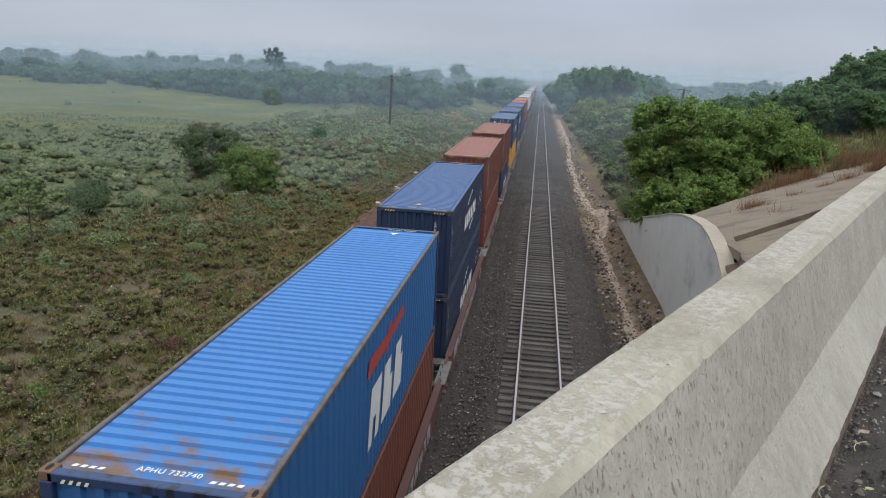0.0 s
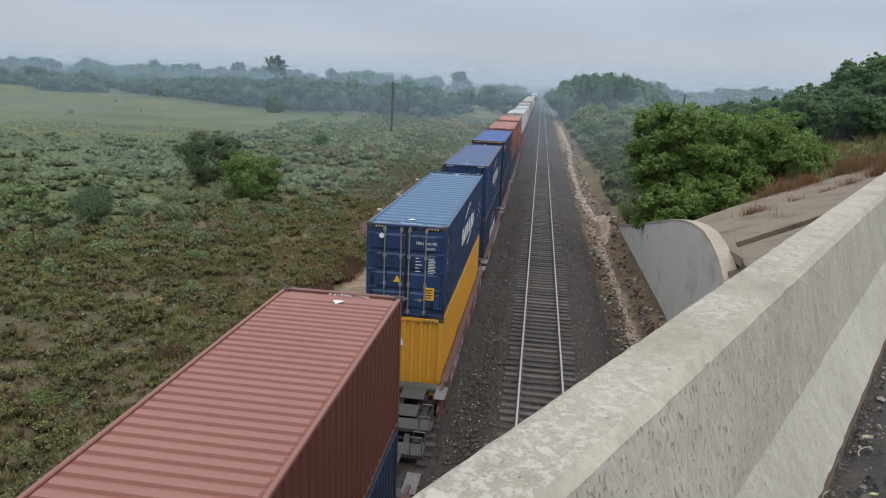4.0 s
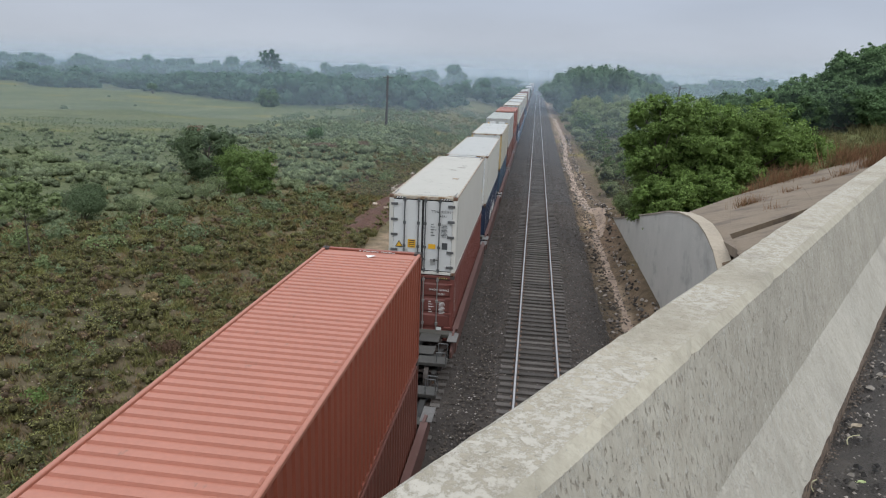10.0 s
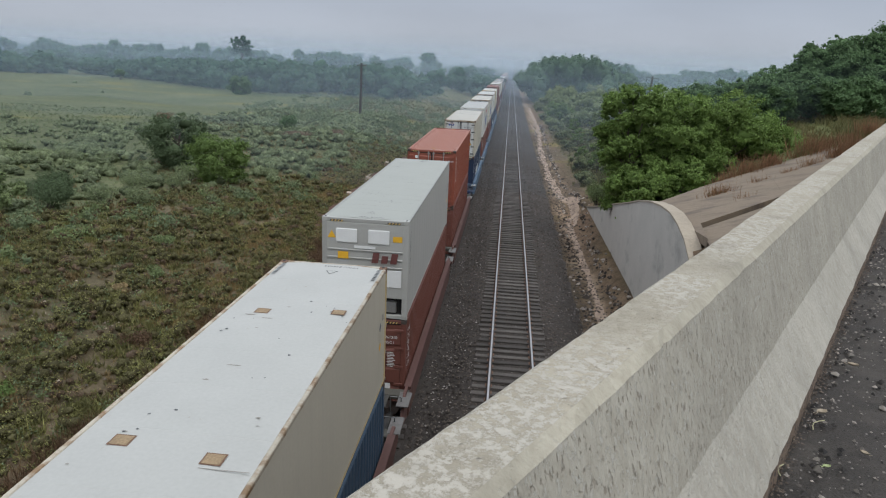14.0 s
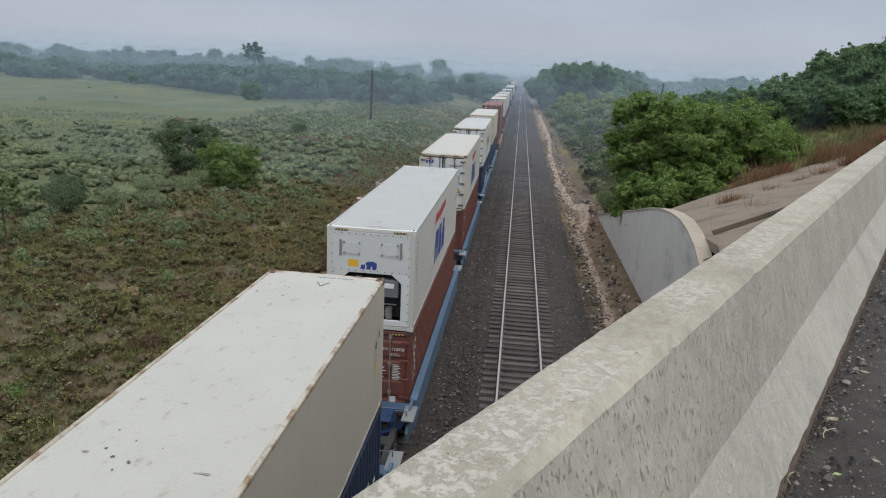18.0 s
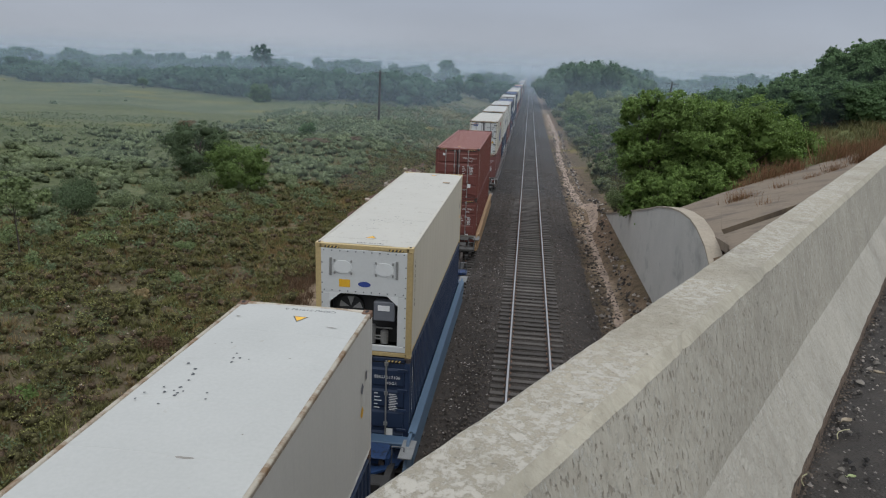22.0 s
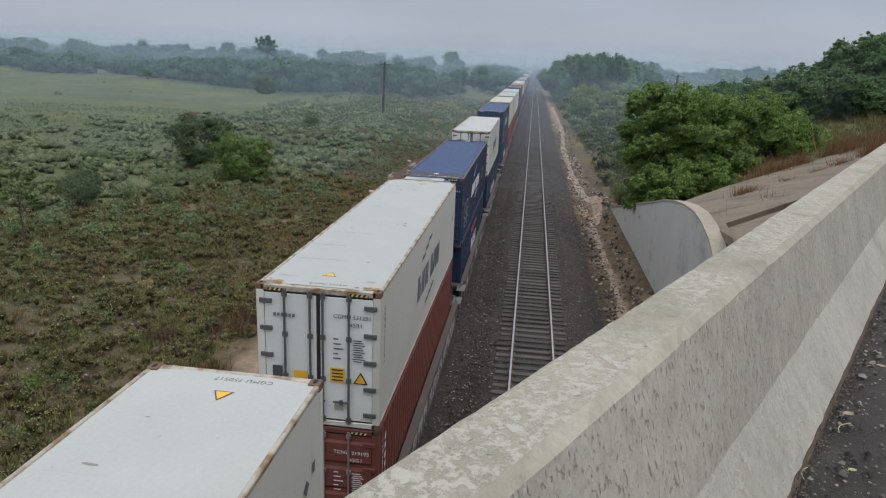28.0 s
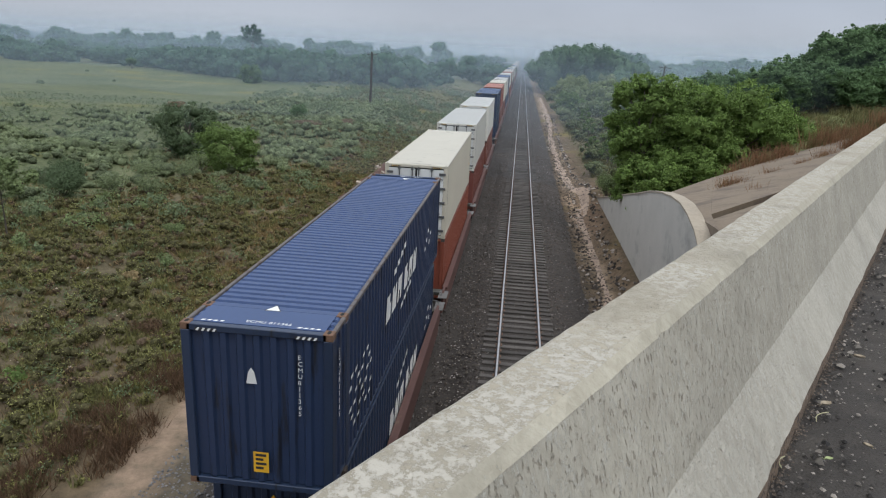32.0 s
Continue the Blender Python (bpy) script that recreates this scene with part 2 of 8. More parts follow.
BROWN_MARK = surface("maroon_marking", (0.14, 0.05, 0.045), rough=0.55, vary=0.1)



def barrier_concrete(name, base, light, dark, flake, pit, pits=1.0, down=0.42):
    """Old cast concrete: pale flaking skin, dark pits drawn out down the face, damp blotches."""
    m = bpy.data.materials.new(name)
    m.use_nodes = True
    nt = m.node_tree
    bs = nt.nodes["Principled BSDF"]
    pos = nt.nodes.new("ShaderNodeNewGeometry").outputs["Position"]
    c = ramp2(nt, tnoise(nt, pos, 1.3, 5.0), tuple(x * 0.86 for x in base), tuple(x * 1.1 for x in base))
    mott = ramp2(nt, tnoise(nt, pos, 16.0, 6.0, (1, 1, 0.6), 0.65), (0.86, 0.85, 0.83), (1.08, 1.09, 1.10), 0.32, 0.68)
    c = mixc(nt, 1.0, c, mott, "MULTIPLY")
    fl = ramp2(nt, tnoise(nt, pos, 36.0, 9.0, (1, 1, 0.7), 0.82), (0, 0, 0), (1, 1, 1), flake, flake + 0.05)
    area = ramp2(nt, tnoise(nt, pos, 2.6, 4.0), (0.12, 0.12, 0.12), (1, 1, 1), 0.34, 0.58)
    c = mixc(nt, mixc(nt, 1.0, fl, area, "MULTIPLY"), c, light)
    pt = tnoise(nt, pos, 62.0, 4.0, (1.0, 1.0, down))
    pm = ramp2(nt, pt, (1, 1, 1), (0, 0, 0), pit, pit + 0.06)
    few = tnoise(nt, pos, 34.0, 3.0, (1.0, 1.0, down * 1.3))
    fm = ramp2(nt, few, (1, 1, 1), (0, 0, 0), pit * 0.66, pit * 0.66 + 0.035)
    c = mixc(nt, pm, c, dark)
    c = mixc(nt, mixc(nt, 1.0, fm, (pits, pits, pits), "MULTIPLY"), c, tuple(x * 0.35 for x in dark))
    big = ramp2(nt, tnoise(nt, pos, 4.0, 4.0, (1, 1, 0.5)), (0, 0, 0), (1, 1, 1), 0.58, 0.76)
    c = mixc(nt, mixc(nt, 1.0, big, (0.5, 0.5, 0.5), "MULTIPLY"), c, tuple(x * 0.62 for x in base))
    nt.links.new(c, bs.inputs["Base Color"])
    bs.inputs["Roughness"].default_value = 0.92
    b1 = nt.nodes.new("ShaderNodeBump")
    b1.inputs["Strength"].default_value, b1.inputs["Distance"].default_value = 0.7, 0.010
    nt.links.new(tnoise(nt, pos, 48.0, 5.0, (1, 1, down * 1.3)), b1.inputs["Height"])
    b2 = nt.nodes.new("ShaderNodeBump")
    b2.invert = True
    b2.inputs["Strength"].default_value, b2.inputs["Distance"].default_value = 0.6, 0.012
    nt.links.new(pm, b2.inputs["Height"])
    nt.links.new(b1.outputs[0], b2.inputs["Normal"])
    b3 = nt.nodes.new("ShaderNodeBump")
    b3.inputs["Strength"].default_value, b3.inputs["Distance"].default_value = 0.5, 0.004
    nt.links.new(fl, b3.inputs["Height"])
    nt.links.new(b2.outputs[0], b3.inputs["Normal"])
    nt.links.new(b3.outputs[0], bs.inputs["Normal"])
    return m


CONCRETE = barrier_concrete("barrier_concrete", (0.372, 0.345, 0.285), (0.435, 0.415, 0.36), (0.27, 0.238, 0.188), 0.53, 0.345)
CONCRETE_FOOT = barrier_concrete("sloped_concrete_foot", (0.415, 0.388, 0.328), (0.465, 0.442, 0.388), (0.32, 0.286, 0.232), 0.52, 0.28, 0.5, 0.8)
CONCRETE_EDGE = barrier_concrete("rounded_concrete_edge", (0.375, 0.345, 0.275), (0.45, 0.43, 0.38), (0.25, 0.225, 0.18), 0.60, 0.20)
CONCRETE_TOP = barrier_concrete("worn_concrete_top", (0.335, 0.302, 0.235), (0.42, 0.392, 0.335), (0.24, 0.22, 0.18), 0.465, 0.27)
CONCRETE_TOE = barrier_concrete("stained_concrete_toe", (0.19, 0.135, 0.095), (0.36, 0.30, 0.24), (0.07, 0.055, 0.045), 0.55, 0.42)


def cushion(name, col, island=0.3):
    """Leafy skin of a low bush: fine mottling and deep relief, each lobe of its own tone."""
    return surface(name, col, rough=0.95, vary=0.42, scale=5.0, grain=19, bump=1.0, dist=0.10, space="World", island=island, spec=0.1)


# core tones darker than their leaves: the shade of the gaps put into colour
SOD = cushion("sage_cushion", (0.172, 0.205, 0.115))
SOD_DARK = cushion("olive_cushion", (0.125, 0.148, 0.088))
SOD_TRACK = cushion("trackside_cushion", (0.10, 0.112, 0.055))
SOD_OLIVE = cushion("weed_cushion", (0.092, 0.085, 0.042), 0.45)
SOD_BROWN = cushion("dead_weed_cushion", (0.115, 0.084, 0.058), 0.4)
CONCRETE_WALL = surface("pale_concrete", (0.45, 0.435, 0.40), rough=0.9, vary=0.10, scale=0.7, grain=14, bump=0.25, dist=0.02, space="World",
                        stain=(0.25, 0.245, 0.23), stain_at=(0.56, 0.8), stain_scale=0.8, stain_stretch=(1, 0.6, 0.8))
COPING = surface("tan_coping", (0.33, 0.285, 0.225), rough=0.95, vary=0.2, scale=0.8, grain=12, bump=0.3, space="World")
PAVING = surface("brown_slope_concrete", (0.19, 0.15, 0.110), rough=0.95, vary=0.16, scale=0.6, grain=10, bump=0.3, dist=0.02, space="World",
                 stain=(0.115, 0.09, 0.072), stain_at=(0.48, 0.66), stain_scale=0.7, stain_stretch=(1.0, 2.2, 1.0))
ASPHALT = surface("asphalt", (0.047, 0.040, 0.034), rough=0.75, vary=0.45, scale=6, grain=95, bump=1.0, dist=0.02, space="World",
                  stain=(0.086, 0.074, 0.061), stain_at=(0.5, 0.7), stain_scale=2.4)
BALLAST = surface("dark_ballast", (0.041, 0.034, 0.030), rough=0.95, vary=0.5, scale=9, grain=22, bump=1.0, dist=0.05, space="World",
                  stain=(0.056, 0.047, 0.041), stain_at=(0.45, 0.7), stain_scale=0.5)
STONE = surface("ballast_stone", (0.074, 0.062, 0.053), rough=0.95, vary=0.3, island=0.55, scale=10)
PALE_STONE = surface("pale_gravel", (0.24, 0.22, 0.205), rough=0.95, vary=0.3, island=0.4, scale=10)
TIMBER = surface("creosoted_timber", (0.078, 0.070, 0.064), rough=0.9, vary=0.35, scale=3, grain=24, bump=0.4, rand=0.35)
RAIL_TOP = surface("polished_rail", (0.46, 0.45, 0.45), rough=0.32, metal=0.85, vary=0.1)
POLE_WOOD = surface("pole_timber", (0.05, 0.042, 0.036), rough=0.9, vary=0.3, scale=2, grain=20, bump=0.3)
BARK = surface("grey_bark", (0.10, 0.085, 0.07), rough=0.95, vary=0.35, scale=6, grain=30, bump=0.5)


def leafy(name, col, island=0.4, through_light=0.25, vary=0.28, scale=0.22):
    return surface(name, col, rough=0.65, vary=vary, scale=scale, grain=6, island=island, through_light=through_light, spec=0.2)


LEAF = leafy("elm_leaf", (0.162, 0.245, 0.066), 0.4, 0.34)
LEAF_DARK = leafy("dark_leaf", (0.115, 0.19, 0.083), 0.3, 0.4)
LEAF_LIME = leafy("bright_leaf", (0.145, 0.212, 0.066), 0.3, 0.4)
LEAF_FAR = leafy("far_wood_leaf", (0.06, 0.122, 0.075), 0.25)
BANK_LEAF = leafy("bank_weed_leaf", (0.145, 0.142, 0.058), 0.45, 0.25, 0.5, 1.3)
LEAF_OLIVE = leafy("olive_leaf", (0.20, 0.197, 0.074), 0.4, 0.25, 0.5, 1.3)
SAGE = leafy("sage_leaf", (0.19, 0.232, 0.122), 0.32, 0.25, 0.35, 0.12)
SAGE_DARK = leafy("dark_sage_leaf", (0.16, 0.205, 0.11), 0.3, 0.25, 0.35, 0.12)
GRASS_OLIVE = leafy("olive_grass", (0.135, 0.128, 0.055), 0.45, 0.25, 0.35, 0.3)
GRASS_BROWN = leafy("dry_brown_grass", (0.215, 0.158, 0.08), 0.45)
GRASS_GREEN = leafy("green_grass", (0.15, 0.19, 0.095))
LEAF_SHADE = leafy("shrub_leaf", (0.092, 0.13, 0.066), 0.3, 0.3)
LEAF_WEED = leafy("pale_weed_leaf", (0.175, 0.225, 0.10), 0.3)
LEAF_GROVE = leafy("grove_leaf", (0.085, 0.148, 0.08), 0.25)
LEAF_THICKET = leafy("young_thicket_leaf", (0.165, 0.205, 0.09), 0.3)
GRASS_BUNCH = leafy("dead_bunch_grass", (0.135, 0.085, 0.052), 0.4)
GRASS_RUST = leafy("rusty_bluestem", (0.225, 0.125, 0.07))

# ------------------------------------------------------------------ mesh helpers
def part(name, bm, material, parent=None, label="", m=None):
    """One mesh object from a bmesh (or a finished mesh), under a thing or a part."""
    if isinstance(bm, bpy.types.Mesh):
        me = bm
    else:
        me = bpy.data.meshes.new(name)
        bm.to_mesh(me)
        bm.free()
    ob = new(name, me)
    if material is not None:
        if not me.materials:
            me.materials.append(material)
        elif me.materials[0] is not material:
            ob.material_slots[0].link = "OBJECT"
            ob.material_slots[0].material = material
    if m is not None:
        ob.matrix_basis = m
    if parent is not None:
        ob.parent = parent
    if label:
        ob["label"] = label
    return ob


def thing(name, label, category, group="", kind="", m=None):
    ob = new(name)
    ob.empty_display_size = 0.1
    if m is not None:
        ob.matrix_basis = m
    return tagged(ob, label, category, group, kind)


def add_box(bm, x0, x1, y0, y1, z0, z1, bevel=0.0):
    r = bmesh.ops.create_cube(bm, size=1.0)
    vs = r["verts"]
    bmesh.ops.transform(bm, matrix=Matrix.Translation(((x0 + x1) / 2, (y0 + y1) / 2, (z0 + z1) / 2)) @ Matrix.Diagonal((x1 - x0, y1 - y0, z1 - z0, 1)), verts=vs)
    if bevel:
        es = list({e for v in vs for e in v.link_edges})
        bmesh.ops.bevel(bm, geom=es, offset=bevel, segments=1, affect="EDGES")
    return bm


def box(x0, x1, y0, y1, z0, z1, bevel=0.0):
    return add_box(bmesh.new(), x0, x1, y0, y1, z0, z1, bevel)


def add_tube(bm, a, b, r0, r1=None, seg=8, cap=True):
    a, b = Vector(a), Vector(b)
    d = b - a
    r = bmesh.ops.create_cone(bm, cap_ends=cap, segments=seg, radius1=r0, radius2=r0 if r1 is None else r1, depth=d.length)
    m = Matrix.Translation((a + b) / 2) @ d.to_track_quat("Z", "Y").to_matrix().to_4x4()
    bmesh.ops.transform(bm, matrix=m, verts=r["verts"])
    return bm


def add_prism(bm, poly, d0, d1, place):
    """A prism over a closed outline; place(u, v, d) gives its points."""
    a = [bm.verts.new(place(u, v, d0)) for u, v in poly]
    b = [bm.verts.new(place(u, v, d1)) for u, v in poly]
    n = len(poly)
    bm.faces.new(a)
    bm.faces.new(b[::-1])
    for i in range(n):
        bm.faces.new((a[i], b[i], b[(i + 1) % n], a[(i + 1) % n]))
    bmesh.ops.recalc_face_normals(bm, faces=bm.faces[:])
    return bm


def quads_mesh(name, corners):
    """A mesh of loose quads or triangles from an array (n, 4 or 3, 3)."""
    n, k = corners.shape[:2]
    me = bpy.data.meshes.new(name)
    me.vertices.add(k * n)
    me.vertices.foreach_set("co", np.ascontiguousarray(corners, dtype=np.float32).ravel())
    me.loops.add(k * n)
    me.loops.foreach_set("vertex_index", np.arange(k * n, dtype=np.int32))
    me.polygons.add(n)
    me.polygons.foreach_set("loop_start", np.arange(0, k * n, k, dtype=np.int32))
    me.update(calc_edges=True)
    return me


def leaves(name, centres, length, width, rng, upward=0.0, outward=None, ruffle=0.55, small=False):
    """Leaf blades with random lean round the given centres, each a folded kite."""
    n = len(centres)
    a = rng.normal(size=(n, 3))
    a[:, 2] += upward
    a /= np.linalg.norm(a, axis=1)[:, None]
    b = np.cross(a, rng.normal(size=(n, 3)))
    b /= np.linalg.norm(b, axis=1)[:, None] + 1e-9
    if outward is not None:
        # blades lie along the skin of their clump
        nrm = outward / (np.linalg.norm(outward, axis=1)[:, None] + 1e-9) + ruffle * rng.normal(size=(n, 3))
        nrm /= np.linalg.norm(nrm, axis=1)[:, None]
        a = np.cross(nrm, rng.normal(size=(n, 3)))
        a /= np.linalg.norm(a, axis=1)[:, None] + 1e-9
        b = np.cross(nrm, a)
    s = rng.uniform(0.6, 1.3, (n, 1))
    l, w = a * length * s, b * width * s
    if small:
        return quads_mesh(name, np.stack([centres - l * 0.5 - w * 0.5, centres + w * 0.7, centres + l * 0.6 - w * 0.2], 1))
    return quads_mesh(name, np.stack([centres - l * 0.5, centres + w * 0.5, centres + l * 0.5, centres - w * 0.5], 1))


def blob_points(rng, n, centre, rx, ry, rz, shell=0.55):
    """Points in an uneven ellipsoid, denser towards its skin."""
    d = rng.normal(size=(n, 3))
    d /= np.linalg.norm(d, axis=1)[:, None]
    r = shell + (1 - shell) * rng.random((n, 1)) ** 0.6
    r *= 1 + 0.16 * np.sin(5 * d[:, :1] + 3 * d[:, 1:2] + centre[0]) + 0.12 * np.sin(7 * d[:, 2:] + centre[1])
    return np.asarray(centre) + d * r * np.array([rx, ry, rz])


# ------------------------------------------------------------------ the lie of the land
DX, DY = 0.5028, 0.8644            # along the bridge
NX, NY = 0.8644, -0.5028           # across it, towards the roadway
EYE = Vector((-0.72, 0.03, 0.0))
ROAD_Z = 8.56


def on_bridge(along, across, z):
    return Vector((EYE.x + DX * along + NX * across, EYE.y + DY * along + NY * across, z))


def smooth(a, b, v):
    t = min(1.0, max(0.0, (v - a) / (b - a)))
    return t * t * (3 - 2 * t)


def embankment(x, y):
    """Height of the road embankment's slope beside the bridge's end."""
    e = 4.8 + 0.253 * (x - 6) - 0.068 * (y - 24.1)
    return min(e - 2.4 * smooth(32, 42, y) * smooth(13, 7, x), 7.3)


def land(x, y):
    left = 1.55 * smooth(-13.5, -24, x) + 0.5 * smooth(-24, -60, x)
    right = 1.3 * smooth(6.5, 13, x) + 0.8 * smooth(13, 40, x)
    z = -0.75 + left + right
    bumpy = smooth(9.0, 16, abs(x + 2.2))
    z += bumpy * (0.28 * noise.noise((x * 0.11, y * 0.11, 0.3)) + 0.12 * noise.noise((x * 0.37, y * 0.37, 1.7)))
    z += 0.6 * smooth(-20, -60, x) * noise.noise((x * 0.02, y * 0.02, 5.1))
    # earth raised against the wing wall, shaped to fit the camera's view
    z += 0.95 * smooth(4.45, 5.6, x) * smooth(9.0, 6.2, x) * smooth(22, 31, y) * smooth(66, 52, y)
    if x > 5.7 and y < 130:
        z = max(z, embankment(x, y) - (0.36 if y < 36 else 0.14))
    return z


def spread(lo, hi, near, step, grow):
    out, v, s = [], near, step
    while v < hi:
        out.append(v)
        v, s = v + s, s * grow
    out.append(hi)
    v, s = near - step, step
    back = []
    while v > lo:
        back.append(v)
        v, s = v - s, s * grow
    back.append(lo)
    return back[::-1] + out


def ground_material():
    m = bpy.data.materials.new("prairie_ground")
    m.use_nodes = True
    nt = m.node_tree
    bs = nt.nodes["Principled BSDF"]
    pos = nt.nodes.new("ShaderNodeNewGeometry").outputs["Position"]
    sep = nt.nodes.new("ShaderNodeSeparateXYZ")
    nt.links.new(pos, sep.inputs[0])
    wob = nt.nodes.new("ShaderNodeMath")
    wob.operation = "MULTIPLY_ADD"
    nt.links.new(tnoise(nt, pos, 0.22, 6.0), wob.inputs[0])
    wob.inputs[1].default_value = 3.0
    nt.links.new(sep.outputs["X"], wob.inputs[2])
    rng = nt.nodes.new("ShaderNodeMapRange")
    rng.inputs["From Min"].default_value, rng.inputs["From Max"].default_value = -38.5, 21.5
    nt.links.new(wob.outputs[0], rng.inputs["Value"])
    bands = ((-40, (0.106, 0.124, 0.072)), (-27, (0.132, 0.148, 0.09)), (-21, (0.142, 0.116, 0.085)), (-10.9, (0.135, 0.102, 0.074)),
             (-10.3, (0.29, 0.215, 0.178)), (-9.4, (0.285, 0.21, 0.172)), (-8.6, (0.15, 0.125, 0.105)), (2.6, (0.085, 0.07, 0.058)),
             (3.3, (0.095, 0.07, 0.054)), (3.55, (0.16, 0.118, 0.092)), (3.75, (0.11, 0.08, 0.062)), (4.0, (0.27, 0.205, 0.17)), (4.4, (0.25, 0.185, 0.15)), (4.6, (0.135, 0.094, 0.07)), (5.0, (0.175, 0.125, 0.096)), (5.3, (0.13, 0.092, 0.07)), (8.5, (0.125, 0.108, 0.062)), (16, (0.10, 0.115, 0.05)))
    r = nt.nodes.new("ShaderNodeValToRGB")
    els = r.color_ramp.elements
    while len(els) > 1:
        els.remove(els[0])
    for k, (x, c) in enumerate(bands):
        e = els[0] if k == 0 else els.new((x + 40) / 60)
        e.position, e.color = (x + 40) / 60, (*c, 1)
    nt.links.new(rng.outputs[0], r.inputs[0])
    # the sand on the near verge gives way to brown grass farther off
    far = nt.nodes.new("ShaderNodeMapRange")
    far.inputs["From Min"].default_value, far.inputs["From Max"].default_value = 34.0, 66.0
    nt.links.new(sep.outputs["Y"], far.inputs["Value"])
    edge = nt.nodes.new("ShaderNodeMath")
    edge.operation = "LESS_THAN"
    nt.links.new(sep.outputs["X"], edge.inputs[0])
    edge.inputs[1].default_value = -7.8
    both = nt.nodes.new("ShaderNodeMath")
    both.operation = "MULTIPLY"
    nt.links.new(far.outputs[0], both.inputs[0])
    nt.links.new(edge.outputs[0], both.inputs[1])
    verge = ramp2(nt, rng.outputs[0], (0.098, 0.114, 0.064), (0.112, 0.11, 0.065), 0.05, 0.40)
    c = mixc(nt, both.outputs[0], r.outputs[0], verge)
    tint = ramp2(nt, tnoise(nt, pos, 0.06, 5.0), (0.75, 0.82, 0.70), (1.25, 1.18, 1.1), 0.3, 0.7)
    c = mixc(nt, 1.0, c, tint, "MULTIPLY")
    tint = ramp2(nt, tnoise(nt, pos, 1.3, 6.0, rough=0.7), (0.55, 0.58, 0.55), (1.4, 1.36, 1.3), 0.3, 0.7)
    c = mixc(nt, 1.0, c, tint, "MULTIPLY")
    # yellow flowers in the far field
    fl = ramp2(nt, tnoise(nt, pos, 0.035, 3.0, (1, 2.2, 1)), (0, 0, 0), (1, 1, 1), 0.56, 0.68)
    c = mixc(nt, mixc(nt, 1.0, fl, (0.45, 0.45, 0.45), "MULTIPLY"), c, (0.22, 0.18, 0.03))
    nt.links.new(c, bs.inputs["Base Color"])
    bs.inputs["Roughness"].default_value = 0.95
    bs.inputs["Specular IOR Level"].default_value = 0.2
    b = nt.nodes.new("ShaderNodeBump")
    b.inputs["Strength"].default_value, b.inputs["Distance"].default_value = 0.8, 0.12
    nt.links.new(tnoise(nt, pos, 5.0, 6.0, rough=0.7), b.inputs["Height"])
    nt.links.new(b.outputs[0], bs.inputs["Normal"])
    return m


def build_ground():
    xs = sorted([x for x in spread(-1500, 1500, -2.0, 0.9, 1.035) if not 2.6 < x < 6.1] + [2.7, 3.1, 3.5, 3.9, 4.3, 4.7, 5.0, 5.3, 5.66, 5.72, 6.1])
    ys = spread(-300, 3000, 18.0, 1.0, 1.03)
    verts = [(x, y, land(x, y)) for y in ys for x in xs]
    w = len(xs)
    faces = [(j * w + i, j * w + i + 1, (j + 1) * w + i + 1, (j + 1) * w + i) for j in range(len(ys) - 1) for i in range(w - 1)]
    me = bpy.data.meshes.new("ground")
    me.from_pydata(verts, [], faces)
    me.shade_smooth()
    me.materials.append(ground_material())
    tagged(new("ground", me), "open prairie ground with sandy strips beside the tracks", "ground", kind="structure")


build_ground()

# ------------------------------------------------------------------ ballast bed and rails
TRAIN_X = -4.41


def build_ballast():
    prof = [(-8.0, -0.80), (-7.3, -0.55), (-6.25, -0.235), (-2.75, -0.235), (-2.2, -0.33), (-1.6, -0.235), (1.65, -0.235), (2.5, -0.50), (3.3, -0.80)]
    xs = []
    for (x0, z0), (x1, z1) in zip(prof, prof[1:]):
        k = max(1, round((x1 - x0) / 0.22))
        xs += [(x0 + (x1 - x0) * i / k, z0 + (z1 - z0) * i / k) for i in range(k)]
    xs.append(prof[-1])
    ys = spread(-120, 1800, 24, 0.25, 1.012)
    verts = []
    for y in ys:
        for i, (x, z) in enumerate(xs):
            edge = 0 < i < len(xs) - 1
            dz = 0.05 * noise.noise((x * 3.1, y * 3.1, 0)) + 0.03 * noise.noise((x * 1.1, y * 0.7, 4)) if edge else 0
            verts.append((x + (0.35 * noise.noise((x, y * 0.45, 2)) if i in (0, len(xs) - 1) else 0), y, z + min(dz, 0.03)))
    w = len(xs)
    faces = [(j * w + i, j * w + i + 1, (j + 1) * w + i + 1, (j + 1) * w + i) for j in range(len(ys) - 1) for i in range(w - 1)]
    me = bpy.data.meshes.new("ballast_bed")
    me.from_pydata(verts, [], faces)
    me.materials.append(BALLAST)
    tagged(new("ballast_bed", me), "dark crushed-stone ballast under two railway tracks", "ballast", kind="structure")


build_ballast()


